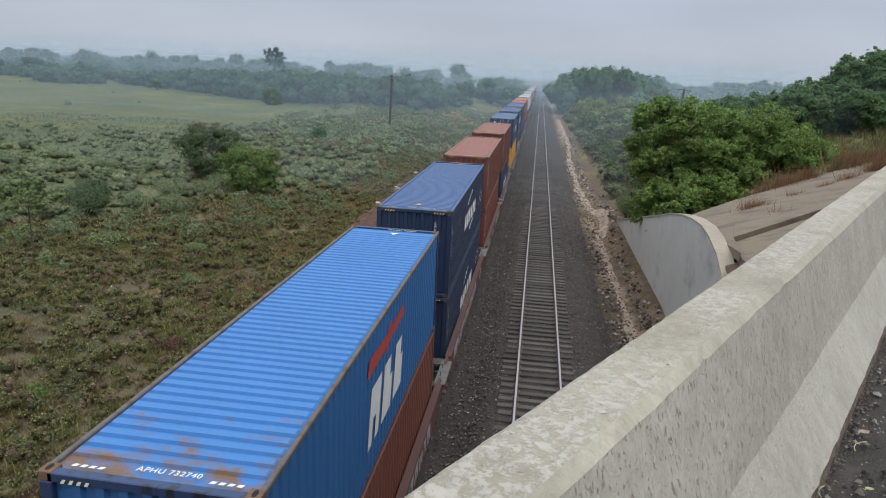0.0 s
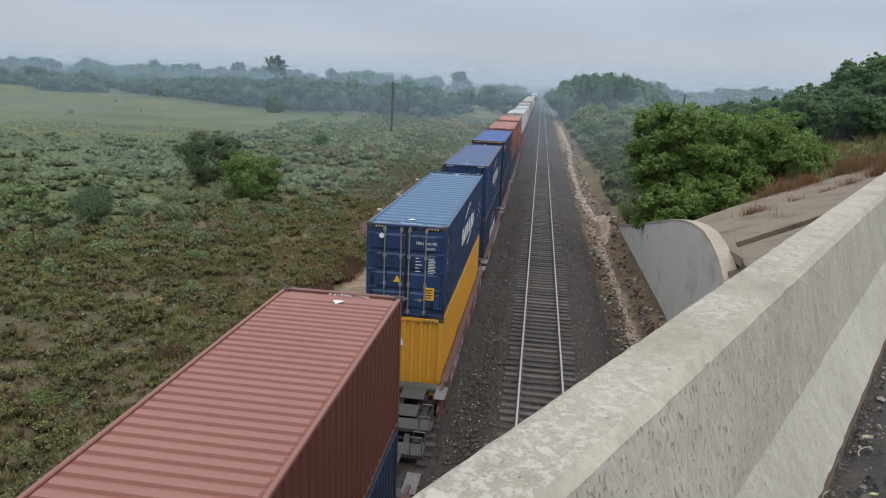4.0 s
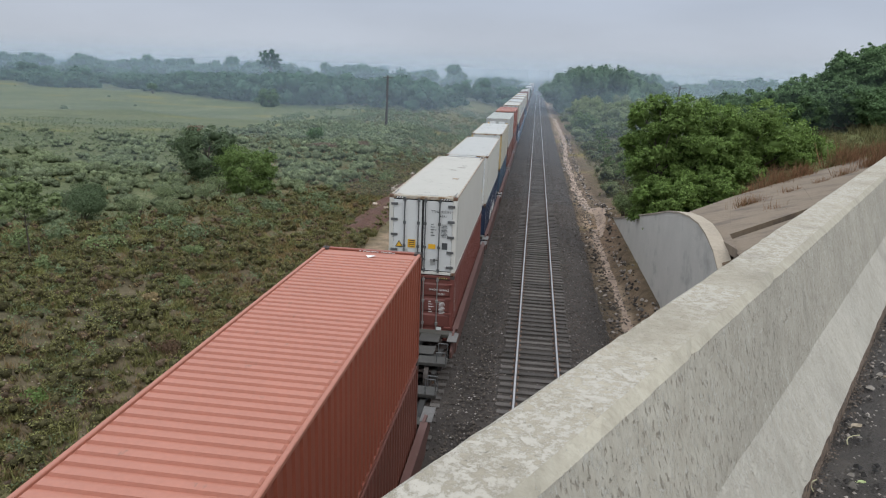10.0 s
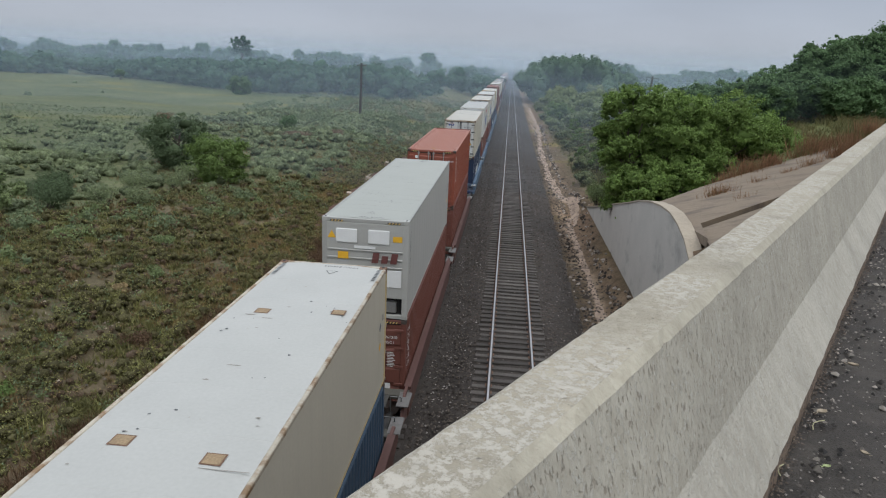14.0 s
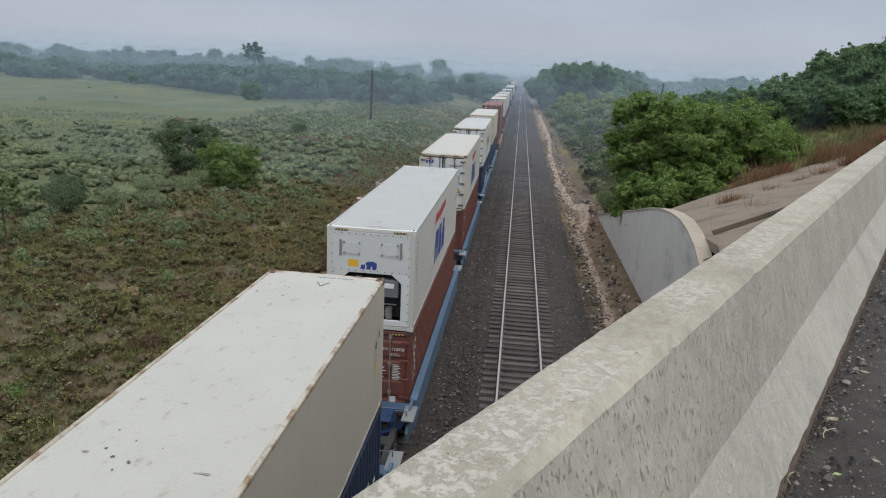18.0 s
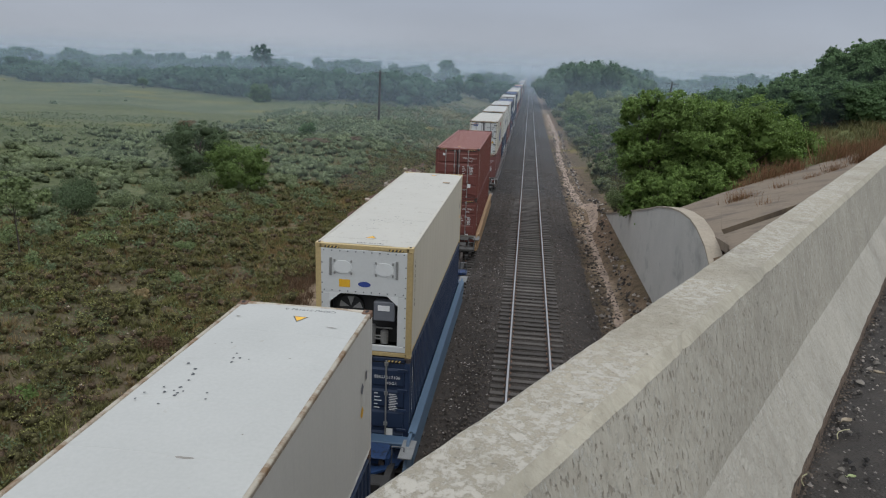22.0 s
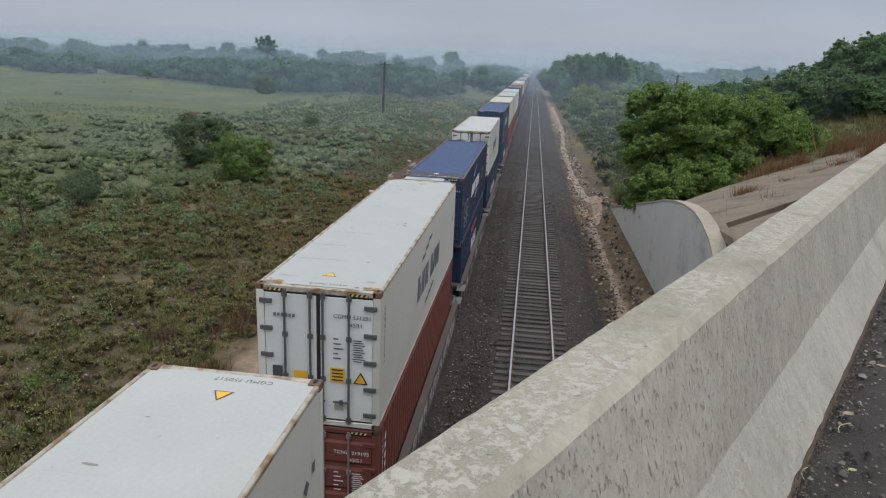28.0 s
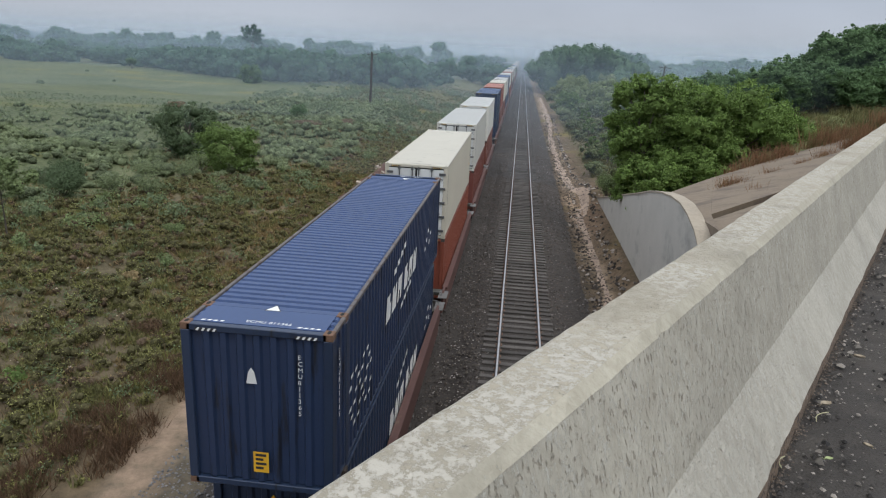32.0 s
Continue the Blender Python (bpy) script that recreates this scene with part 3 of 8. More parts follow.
def stone_cloud(name, label, n, place, size, material, seed):
    rng = np.random.default_rng(seed)
    base = np.array([(1, 0, 0), (0, 1, 0), (-1, 0, 0), (0, -1, 0), (0, 0, 1), (0, 0, -0.7)], float)
    tri = np.array([(0, 1, 4), (1, 2, 4), (2, 3, 4), (3, 0, 4), (1, 0, 5), (2, 1, 5), (3, 2, 5), (0, 3, 5)])
    vs, fs = [], []
    for k in range(n):
        p = place(rng)
        v = base * rng.uniform(0.6, 1.3, (6, 1)) * size * rng.uniform(0.5, 1.5) * np.array([1, 1, 0.75])
        a = rng.uniform(0, 6.28)
        c, s = math.cos(a), math.sin(a)
        v = np.stack([v[:, 0] * c - v[:, 1] * s, v[:, 0] * s + v[:, 1] * c, v[:, 2]], 1) + p
        vs.append(v)
        fs.append(tri + 6 * k)
    me = bpy.data.meshes.new(name)
    me.from_pydata(np.concatenate(vs).tolist(), [], np.concatenate(fs).tolist())
    me.materials.append(material)
    return tagged(new(name, me), label, "stones", kind="stuff")


def ballast_spot(rng):
    y = 12 + 62 * rng.random() ** 1.4
    x = rng.choice([rng.uniform(-3.0, -1.2), rng.uniform(1.2, 3.4), rng.uniform(-1.3, 1.3)], p=[0.45, 0.42, 0.13])
    z = -0.235 if x < 1.65 else -0.235 - (x - 1.65) * 0.33
    return np.array([x, y, z + rng.uniform(-0.01, 0.03)])


def verge_spot(rng):
    y = 8 + 40 * rng.random() ** 1.5
    x = -6.8 - 2.6 * rng.random() ** 1.3
    z = -0.235 + (x + 6.25) * 0.3 if x > -8 else -0.76
    return np.array([x, y, z + 0.02])


def wash_spot(rng):
    y = 22 + 95 * rng.random() ** 1.5
    x = 4.1 + rng.normal() * 0.55
    return np.array([x, y, land(x, y) + 0.02])


def litter_spot(rng):
    x, y = rng.uniform(-27, -11.5), 10 + 45 * rng.random() ** 1.3
    return np.array([x, y, land(x, y) + 0.05])


stone_cloud("pale_stones", "small pale stones lying in the weeds of the bank", 900, litter_spot, 0.05, surface("pale_field_stone", (0.30, 0.25, 0.20), rough=0.95, vary=0.3, island=0.6, scale=10), 10)
stone_cloud("washed_stones", "brown stones and clods along the washed-out strip", 2600, wash_spot, 0.07, surface("brown_clod", (0.078, 0.064, 0.053), rough=0.95, vary=0.3, island=0.6, scale=8), 5)
stone_cloud("ballast_stones", "loose dark ballast stones between and beside the rails", 13000, ballast_spot, 0.045, STONE, 3)
stone_cloud("gravel_chips", "pale grey gravel spilled beside the ballast", 8000, verge_spot, 0.035, surface("blue_grey_chip", (0.17, 0.165, 0.165), rough=0.95, vary=0.3, island=0.5, scale=10), 4)
stone_cloud("pale_ballast", "paler stones scattered over the dark ballast", 3000, ballast_spot, 0.03, PALE_STONE, 6)


def build_wash():
    """The pale sandy gully that winds along the foot of the far bank."""
    ys = spread(22, 190, 24, 0.35, 1.012)
    verts, faces = [], []
    for y in ys:
        mid_x = 4.25 + 0.75 * math.exp(-((y - 54) / 5.0) ** 2) - 0.35 * smooth(58, 70, y) + 0.9 * smooth(85, 130, y) + 0.35 * noise.noise((y * 0.16, 1.0, 0.0))
        w = (0.34 + 0.2 * smooth(40, 50, y)) * (0.8 + 0.9 * noise.noise((y * 0.33, 3.0, 0.0)))
        for f in (-1.0, -0.55, 0.0, 0.55, 1.0):
            x = mid_x + f * max(0.05, w) + 0.12 * noise.noise((y * 1.3, f, 6.0))
            verts.append((x, y, land(x, y) + (0.035 if abs(f) < 0.9 else -0.02) + 0.02 * noise.noise((x * 3, y * 3, 0))))
    faces = [(j * 5 + i, j * 5 + i + 1, j * 5 + i + 6, j * 5 + i + 5) for j in range(len(ys) - 1) for i in range(4)]
    me = bpy.data.meshes.new("sand_strip")
    me.from_pydata(verts, [], faces)
    me.shade_smooth()
    me.materials.append(surface("washed_sand", (0.33, 0.245, 0.185), rough=0.95, vary=0.25, scale=1.6, grain=9, bump=0.8, dist=0.04, space="World",
                                stain=(0.135, 0.10, 0.08), stain_at=(0.50, 0.64), stain_scale=1.5))
    tagged(new("sand_strip", me), "pale washed sand in a shallow gully beside the track", "sand", kind="structure")


build_wash()


def gully_spot(rng):
    y = 26 + 110 * rng.random() ** 1.4
    side = 1 if rng.random() < 0.7 else -1
    x = 4.3 + 0.6 * math.exp(-((y - 54) / 6.0) ** 2) + 0.6 * smooth(85, 130, y) + side * (0.45 + abs(rng.normal()) * 0.3)
    return np.array([x, y, land(x, y) + 0.03])


stone_cloud("gully_stones", "pale grey stones lining the washed-out gully", 420, gully_spot, 0.10, surface("pale_gully_stone", (0.27, 0.235, 0.205), rough=0.95, vary=0.3, island=0.5, scale=6), 15)
stone_cloud("dark_clods", "dark clods and tarry lumps along the gully", 330, gully_spot, 0.13, surface("dark_clod", (0.045, 0.036, 0.03), rough=0.95, vary=0.4, island=0.5, scale=6), 16)


def heap_height(x, y):
    """A long low spoil bank of red earth beside the service strip."""
    across = 1 - abs(x + 12.55 + 0.35 * noise.noise((y * 0.2, 2.0, 0.0))) / (1.35 + 0.4 * noise.noise((y * 0.3, 7.0, 0.0)))
    along = smooth(40, 47, y) * smooth(84, 68, y)
    return land(x, y) - 0.05 + max(0.0, across) ** 0.8 * along * (0.55 + 0.25 * noise.noise((x * 0.9, y * 0.5, 3.0)) + 0.12 * noise.noise((x * 3.1, y * 2.7, 3.0))) - 0.04 * (across <= 0)


def build_heap():
    xs, ys = [-14.6 + 0.14 * i for i in range(31)], [39 + 0.22 * j for j in range(210)]
    verts = [(x, y, heap_height(x, y)) for y in ys for x in xs]
    w = len(xs)
    faces = [(j * w + i, j * w + i + 1, (j + 1) * w + i + 1, (j + 1) * w + i) for j in range(len(ys) - 1) for i in range(w - 1)]
    me = bpy.data.meshes.new("spoil_bank")
    me.from_pydata(verts, [], faces)
    me.materials.append(surface("red_spoil", (0.098, 0.05, 0.037), rough=0.95, vary=0.4, scale=2.5, grain=14, bump=1.0, dist=0.06, space="World",
                                stain=(0.20, 0.135, 0.105), stain_at=(0.66, 0.78), stain_scale=1.1))
    tagged(new("spoil_bank", me), "low spoil bank of red earth beside the railway", "earth bank", kind="structure")
    rng = random.Random(17)
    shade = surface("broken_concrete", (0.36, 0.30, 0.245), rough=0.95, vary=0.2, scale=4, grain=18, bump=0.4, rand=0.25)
    for k in range(26):
        y = rng.uniform(46, 74)
        x = -13.75 + rng.uniform(-0.25, 0.5) if k % 3 else -12.0 + rng.uniform(-0.5, 0.9)
        a, b, c = rng.uniform(0.18, 0.5), rng.uniform(0.14, 0.32), rng.uniform(0.07, 0.16)
        ob = thing("concrete_chunk", "pale broken concrete chunk lying on red earth", "rubble", group="rubble on the spoil bank",
                   m=pose(x, y, heap_height(x, y) + 0.03, rng.uniform(-25, 25), rng.uniform(-25, 25), rng.uniform(0, 180)))
        bm = bmesh.new()
        poly = [(a * rng.uniform(0.75, 1.1) * math.cos(t), b * rng.uniform(0.75, 1.1) * math.sin(t)) for t in [j * math.pi / 3 + rng.uniform(-0.25, 0.25) for j in range(6)]]
        add_prism(bm, poly, -c, c, lambda u, v, d: (u, v, d))
        part("slab", bm, shade, ob)


build_heap()


def rail_mesh(y0, y1):
    bm = bmesh.new()
    prof = [(-0.07, -0.17), (0.07, -0.17), (0.07, -0.155), (0.012, -0.135), (0.012, -0.045), (0.034, -0.03), (0.034, -0.004), (0.028, 0.0),
            (-0.028, 0.0), (-0.034, -0.004), (-0.034, -0.03), (-0.012, -0.045), (-0.012, -0.135), (-0.07, -0.155)]
    add_prism(bm, prof, y0, y1, lambda u, v, d: (u, d, v))
    return bm


def build_track(name, x0, label, near):
    track = thing(name, label, "railway track", kind="structure", m=pose(x0, 0, 0))
    bm = rail_mesh(-60, 1500)
    rail = bpy.data.meshes.new("rail")
    bm.to_mesh(rail)
    bm.free()
    rail.materials.append(surface("rail_side", (0.075, 0.055, 0.045), rough=0.8, vary=0.3, scale=4))
    rail.materials.append(RAIL_TOP)
    for p in rail.polygons:
        if p.normal.z > 0.3 and p.center.z > -0.02:
            p.material_index = 1
    for sx in (-0.7525, 0.7525):
        ob = new("rail", rail)
        ob.parent, ob.location = track, (sx, 0, 0)
        ob["label"] = "long steel rail with a polished running face"
    tie = bpy.data.meshes.new("tie")
    bm = box(-1.3, 1.3, -0.115, 0.115, -0.33, -0.172, 0.015)
    bm.to_mesh(tie)
    bm.free()
    tie.materials.append(TIMBER)
    rng = np.random.default_rng(11)
    y = near[0]
    n = 0
    while n < 200 and y < near[1]:
        ob = new("tie", tie)
        ob.parent = track
        ob.matrix_basis = pose(rng.uniform(-0.05, 0.05), y, rng.uniform(-0.012, 0.006), rng.uniform(-1.5, 1.5), 0, rng.uniform(-1.2, 1.2))
        y += 0.5 + rng.uniform(-0.03, 0.03)
        n += 1
    plates = bpy.data.meshes.new("tie_plates")
    bm = bmesh.new()
    rest = bmesh.new()
    yy = y
    while yy < 420:
        add_box(rest, -1.3, 1.3, yy - 0.115, yy + 0.115, -0.33, -0.172 + rng.uniform(-0.01, 0.005))
        yy += 0.5
    yy = near[0]
    while yy > -40:
        yy -= 0.5
        add_box(rest, -1.3, 1.3, yy - 0.115, yy + 0.115, -0.33, -0.172)
    tagged(part("tie_rows", rest, TIMBER, track), kind="stuff")
    yy = near[0]
    for k in range(n):
        for sx in (-0.7525, 0.7525):
            add_box(bm, sx - 0.12, sx + 0.12, near[0] + k * 0.5 - 0.09, near[0] + k * 0.5 + 0.09, -0.176, -0.155)
    bm.to_mesh(plates)
    bm.free()
    tagged(part("tie_plate_rows", plates, RUSTY, track), kind="stuff")
    return track


build_track("track_1", 0.0, "empty railway track on dark weathered wooden ties", (12.0, 95.0))
build_track("track_2", TRAIN_X, "railway track under the passing freight train", (4.0, 40.0))

# ------------------------------------------------------------------ the overpass
def build_bridge():
    prof = [(-0.222, ROAD_Z - 0.1), (-0.236, ROAD_Z + 0.07), (-0.405, ROAD_Z + 0.345), (-0.540, ROAD_Z + 0.789), (-0.570, ROAD_Z + 0.82),
            (-0.748, ROAD_Z + 0.82), (-0.77, ROAD_Z + 0.80), (-0.77, ROAD_Z - 0.55), (-0.5, ROAD_Z - 0.55), (-0.5, ROAD_Z - 0.1)]
    # fine cuts along the way carry the worn, uneven edges
    cuts = spread(-26, 60, 2.0, 0.05, 1.03)
    verts, faces = [], []
    n = len(prof)
    for a in cuts:
        for k, (u, z) in enumerate(prof):
            chip = noise.noise((a * 4.1, k * 0.35, 0.0)) * 0.006 + noise.noise((a * 15.0, k * 0.9, 3.0)) * 0.005
            if k in (3, 4, 5, 6):
                chip += min(0.0, noise.noise((a * 9.0, k, 9.0)) + 0.28) * 0.03
            if k in (0, 1):
                chip = noise.noise((a * 6.0, 0.0, 5.0)) * 0.014 + noise.noise((a * 24.0, 1.0, 5.0)) * 0.024
            du = chip if k != 9 else 0
            dz = chip * 0.8 if k in (1, 4, 5) else 0
            verts.append(on_bridge(a, u - (du if u < -0.6 else -du) * 0.6, z + dz))
    for j in range(len(cuts) - 1):
        for k in range(n):
            faces.append((j * n + k, j * n + (k + 1) % n, (j + 1) * n + (k + 1) % n, (j + 1) * n + k))
    me = bpy.data.meshes.new("barrier")
    me.from_pydata([tuple(v) for v in verts], [], faces)
    me.materials.append(CONCRETE)
    me.materials.append(CONCRETE_TOP)
    me.materials.append(CONCRETE_EDGE)
    me.materials.append(CONCRETE_TOE)
    me.materials.append(CONCRETE_FOOT)
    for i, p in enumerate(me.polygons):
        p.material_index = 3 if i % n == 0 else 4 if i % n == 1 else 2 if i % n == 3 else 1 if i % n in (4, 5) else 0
    bm = bmesh.new()
    bm.from_mesh(me)
    bmesh.ops.recalc_face_normals(bm, faces=bm.faces[:])
    bm.to_mesh(me)
    bm.free()
    tagged(new("barrier", me), "weathered sloped concrete bridge barrier with a worn pale top", "barrier", kind="structure")
    deck = bmesh.new()
    add_prism(deck, [(-0.74, ROAD_Z - 0.56), (-0.74, ROAD_Z - 0.95), (9.3, ROAD_Z - 0.95), (9.3, ROAD_Z - 0.06), (-0.5, ROAD_Z - 0.06), (-0.5, ROAD_Z - 0.56)], -26, 60,
              lambda u, v, d: on_bridge(d, u, v))
    tagged(part("bridge_deck", deck, CONCRETE_WALL), "concrete bridge deck", "bridge", kind="structure")
    verts, faces = [], []
    al, ac = spread(-26, 60, 2.0, 0.12, 1.06), [-0.24 + 0.12 * i for i in range(30)] + [3.6, 5, 7, 9.28]
    for a in al:
        for c in ac:
            verts.append(tuple(on_bridge(a, c, ROAD_Z + 0.012 * noise.noise((a * 2.2, c * 2.2, 0)) - (0.02 * smooth(0.2, -0.2, c)))))
    w = len(ac)
    faces = [(j * w + i, j * w + i + 1, (j + 1) * w + i + 1, (j + 1) * w + i) for j in range(len(al) - 1) for i in range(w - 1)]
    me = bpy.data.meshes.new("road")
    me.from_pydata(verts, [], faces)
    me.materials.append(ASPHALT)
    tagged(new("road", me), "dark rough asphalt road across the overpass", "road", kind="structure")


build_bridge()


def road_spot(rng):
    a, c = rng.uniform(1.0, 9.0), -0.2 + 1.1 * rng.random() ** 1.4
    p = on_bridge(a, c, ROAD_Z + 0.004)
    return np.array(p)


stone_cloud("road_grit", "small loose pebbles along the edge of the road", 2600, road_spot, 0.0055, surface("mixed_grit", (0.16, 0.145, 0.13), rough=0.95, vary=0.3, island=0.7, scale=10), 8)
def toe_spot(rng):
    a, c = rng.uniform(0.8, 10.0), -0.225 + 0.05 * rng.random() ** 2
    return np.array(on_bridge(a, c, ROAD_Z - 0.005))


stone_cloud("toe_grit", "brown grit and crumbled concrete along the foot of the barrier", 1500, toe_spot, 0.006, surface("brown_grit", (0.12, 0.095, 0.075), rough=0.95, vary=0.3, island=0.5, scale=10), 7)
stone_cloud("road_pebbles", "pale pebbles lying on the asphalt", 110, road_spot, 0.019, surface("road_pebble", (0.21, 0.19, 0.165), rough=0.95, vary=0.3, island=0.6, scale=10), 9)
stone_cloud("small_pebbles", "small pale pebbles scattered over the asphalt", 520, road_spot, 0.010, surface("small_pebble", (0.23, 0.205, 0.18), rough=0.95, vary=0.3, island=0.7, scale=10), 18)
stone_cloud("tar_lumps", "dark lumps of tar and gravel on the asphalt", 420, road_spot, 0.014, surface("tar_lump", (0.022, 0.019, 0.017), rough=0.8, vary=0.3, island=0.5, scale=10), 19)


def fallen_leaf(x, y, size, turn, material, label):
    """A curled leaf with a stalk, lying on the road."""
    ob = thing("fallen_leaf", label, "leaf", group="litter on the road", m=pose(x, y, ROAD_Z + 0.012, 0, 0, turn))
    rows = []
    for k in range(7):
        u = k / 6
        w = 0.30 * math.sin(math.pi * min(1.0, u * 0.92 + 0.06)) ** 0.8 + 0.004
        rows.append([((u - 0.5) * size, v * w * size, size * (0.05 + 0.22 * v * v + 0.12 * (u - 0.5) ** 2)) for v in (-1, -0.5, 0, 0.5, 1)])
    me = bpy.data.meshes.new("blade")
    me.from_pydata([p for r in rows for p in r], [], [(j * 5 + i, j * 5 + i + 1, j * 5 + i + 6, j * 5 + i + 5) for j in range(6) for i in range(4)])
    me.shade_smooth()
    part("blade", me, material, ob)
    part("stalk", add_tube(bmesh.new(), (-0.5 * size, 0, 0.06 * size), (-0.85 * size, 0.06 * size, 0.01), 0.0016, 0.0010, 5), material, ob)


def twig(x0, y0, x1, y1, material):
    ob = thing("twig", "thin pale dry grass stalk lying on the asphalt", "twig", group="litter on the road", m=pose(x0, y0, ROAD_Z + 0.016))
    d = Vector((x1 - x0, y1 - y0, 0))
    side = Vector((-d.y, d.x, 0)) * 0.16
    bm = bmesh.new()
    stops = [d * f + side * math.sin(math.pi * f) for f in (0, 0.25, 0.5, 0.75, 1.0)]
    for p, q in zip(stops, stops[1:]):
        add_tube(bm, p, q, 0.0028, 0.0024, 5)
    part("stalk", bm, material, ob)


DRY_LEAF = surface("dry_leaf", (0.34, 0.285, 0.21), rough=0.8, vary=0.25, scale=30)
STRAW_STALK = surface("straw_stalk", (0.38, 0.36, 0.22), rough=0.8, vary=0.2, scale=30)
fallen_leaf(0.965, 3.227, 0.062, 20, DRY_LEAF, "curled tan dry leaf lying on the asphalt")
fallen_leaf(1.415, 3.868, 0.058, -25, DRY_LEAF, "curled tan dry leaf lying on the asphalt")
fallen_leaf(0.994, 2.867, 0.04, 130, DRY_LEAF, "small tan dry leaf lying on the asphalt")
fallen_leaf(0.769, 2.724, 0.036, 10, surface("fresh_leaf", (0.36, 0.42, 0.20), rough=0.6, vary=0.15, scale=30), "small pale green fallen leaf lying on the asphalt")
twig(0.847, 3.045, 0.945, 3.15, STRAW_STALK)
twig(0.537, 2.619, 0.585, 2.712, STRAW_STALK)

def build_abutment():
    top = [(50, 0.3), (47, 0.92), (41, 2.25), (34, 3.8), (31, 4.5), (28.6, 4.92), (26.8, 5.12), (25.2, 5.18), (24.0, 5.05), (22.8, 4.75), (21.9, 4.3), (21.2, 3.6), (20.6, 2.6), (20.2, 1.2)]
    outline = top + [(20.0, -1.4), (50.5, -1.4)]
    bm = bmesh.new()
    add_prism(bm, outline, 5.62, 6.0, lambda u, v, d: (d - 0.012 * (v if v > 0 else 0), u, v))
    wall = part("wall_wing", bm, CONCRETE_WALL)
    tagged(wall, "pale curved concrete wing wall beside the track", "retaining wall", kind="structure")
    rim = bmesh.new()
    for (y0, z0), (y1, z1) in zip(top, top[1:]):
        add_prism(rim, [(y0, z0 - 0.04), (y0, z0 + 0.03), (y1, z1 + 0.03), (y1, z1 - 0.04)], 5.535, 6.05, lambda u, v, d: (d, u, v))
    part("coping", rim, COPING, wall)
    slope = thing("slope_paving", "brown stained concrete slope paving with open joints", "paving", kind="structure")
    # slabs of the slope, each row a step above the next
    for v0, v1, lift in ((-11.0, -5.0, -0.16), (-4.96, -0.20, -0.06), (0.04, 5.1, 0.10), (5.35, 9.2, 0.04)):
        u = -4.0
        while u < 19:
            c = []
            for uu, vv in ((u + 0.003, v0), (u + 4.597, v0), (u + 4.597, v1), (u + 0.003, v1)):
                x, y = 6.0 + 0.82 * uu + 0.26 * vv, 24.1 + 0.57 * uu + 0.966 * vv
                x = max(x, 6.03)
                c.append(Vector((x, y, 4.8 + 0.253 * (x - 6) - 0.068 * (y - 24.1) + lift)))
            u += 4.6
            if max(p.x for p in c) < 6.4:
                continue
            bm = bmesh.new()
            lo = [bm.verts.new(p - Vector((0, 0, 0.30))) for p in c]
            hi = [bm.verts.new(p) for p in c]
            bm.faces.new(hi)
            bm.faces.new(lo[::-1])
            for i in range(4):
                bm.faces.new((lo[i], lo[(i + 1) % 4], hi[(i + 1) % 4], hi[i]))
            bmesh.ops.recalc_face_normals(bm, faces=bm.faces[:])
            part("slab", bm, PAVING, slope)
    return slope


build_abutment()

# ------------------------------------------------------------------ poles
def telegraph_pole(x, y, height, lean, arm, label):
    z = land(x, y)
    ob = thing("utility_pole", label, "pole", group="line poles", m=pose(x, y, z - 0.3, lean[0], lean[1], 0))
    bm = bmesh.new()
    add_tube(bm, (0, 0, 0), (0, 0, height + 0.3), 0.23, 0.17, 10)
    part("post", bm, POLE_WOOD, ob)
    part("crossarm", box(-arm, arm, -0.06, 0.06, height - 0.15, height - 0.02, 0.01), POLE_WOOD, ob)
    for sx in (-0.8, -0.4, 0.4, 0.8):
        bm = bmesh.new()
        add_tube(bm, (sx * arm, 0, height - 0.03), (sx * arm, 0, height + 0.14), 0.035, 0.02, 6)
        part("insulator", bm, DARK, ob)
    return ob


telegraph_pole(-26.4, 116, 8.8, (0, 1.0), 0.9, "old wooden line pole with a short crossarm in the brush")
telegraph_pole(28.8, 152, 8.5, (0, 5.0), 1.5, "leaning wooden line pole with a wide crossarm among trees")

# ------------------------------------------------------------------ plants
def shrub(name, label, x, y, rx, rz, count, leaf, material, seed, stems=5, group="", z0=None, squash=0.8, category="shrub"):
    rng = np.random.default_rng(seed)
    z = land(x, y) if z0 is None else z0
    ob = thing(name, label, category, group=group, m=pose(x, y, z))
    pts, outs = [], []
    blobs = max(6, stems + 5)
    for k in range(blobs):
        a = rng.uniform(0, 6.28)
        r = rx * rng.uniform(0.15, 0.62)
        h = rz * rng.uniform(0.38, 0.74)
        c = (r * math.cos(a), r * math.sin(a) * squash, h)
        if k < stems:
            part("stem", add_tube(bmesh.new(), (0.15 * c[0], 0.15 * c[1], -0.15), c, 0.035 * rz ** 0.5 + 0.01, 0.008, 5), BARK, ob)
        b = rx * rng.uniform(0.30, 0.48)
        pts.append(blob_points(rng, count // blobs, c, b, b, b * min(1.0, 0.62 * rz / rx), 0.6))
        outs.append(pts[-1] - np.array(c) + np.array([0, 0, 0.1]))
    p = np.concatenate(pts)
    p[:, 2] = np.maximum(p[:, 2], 0.05)
    out = np.concatenate(outs)
    me = leaves("foliage", p, leaf, leaf * 0.6, rng, 0.3, out)
    part("foliage", me, material, ob)
    return ob


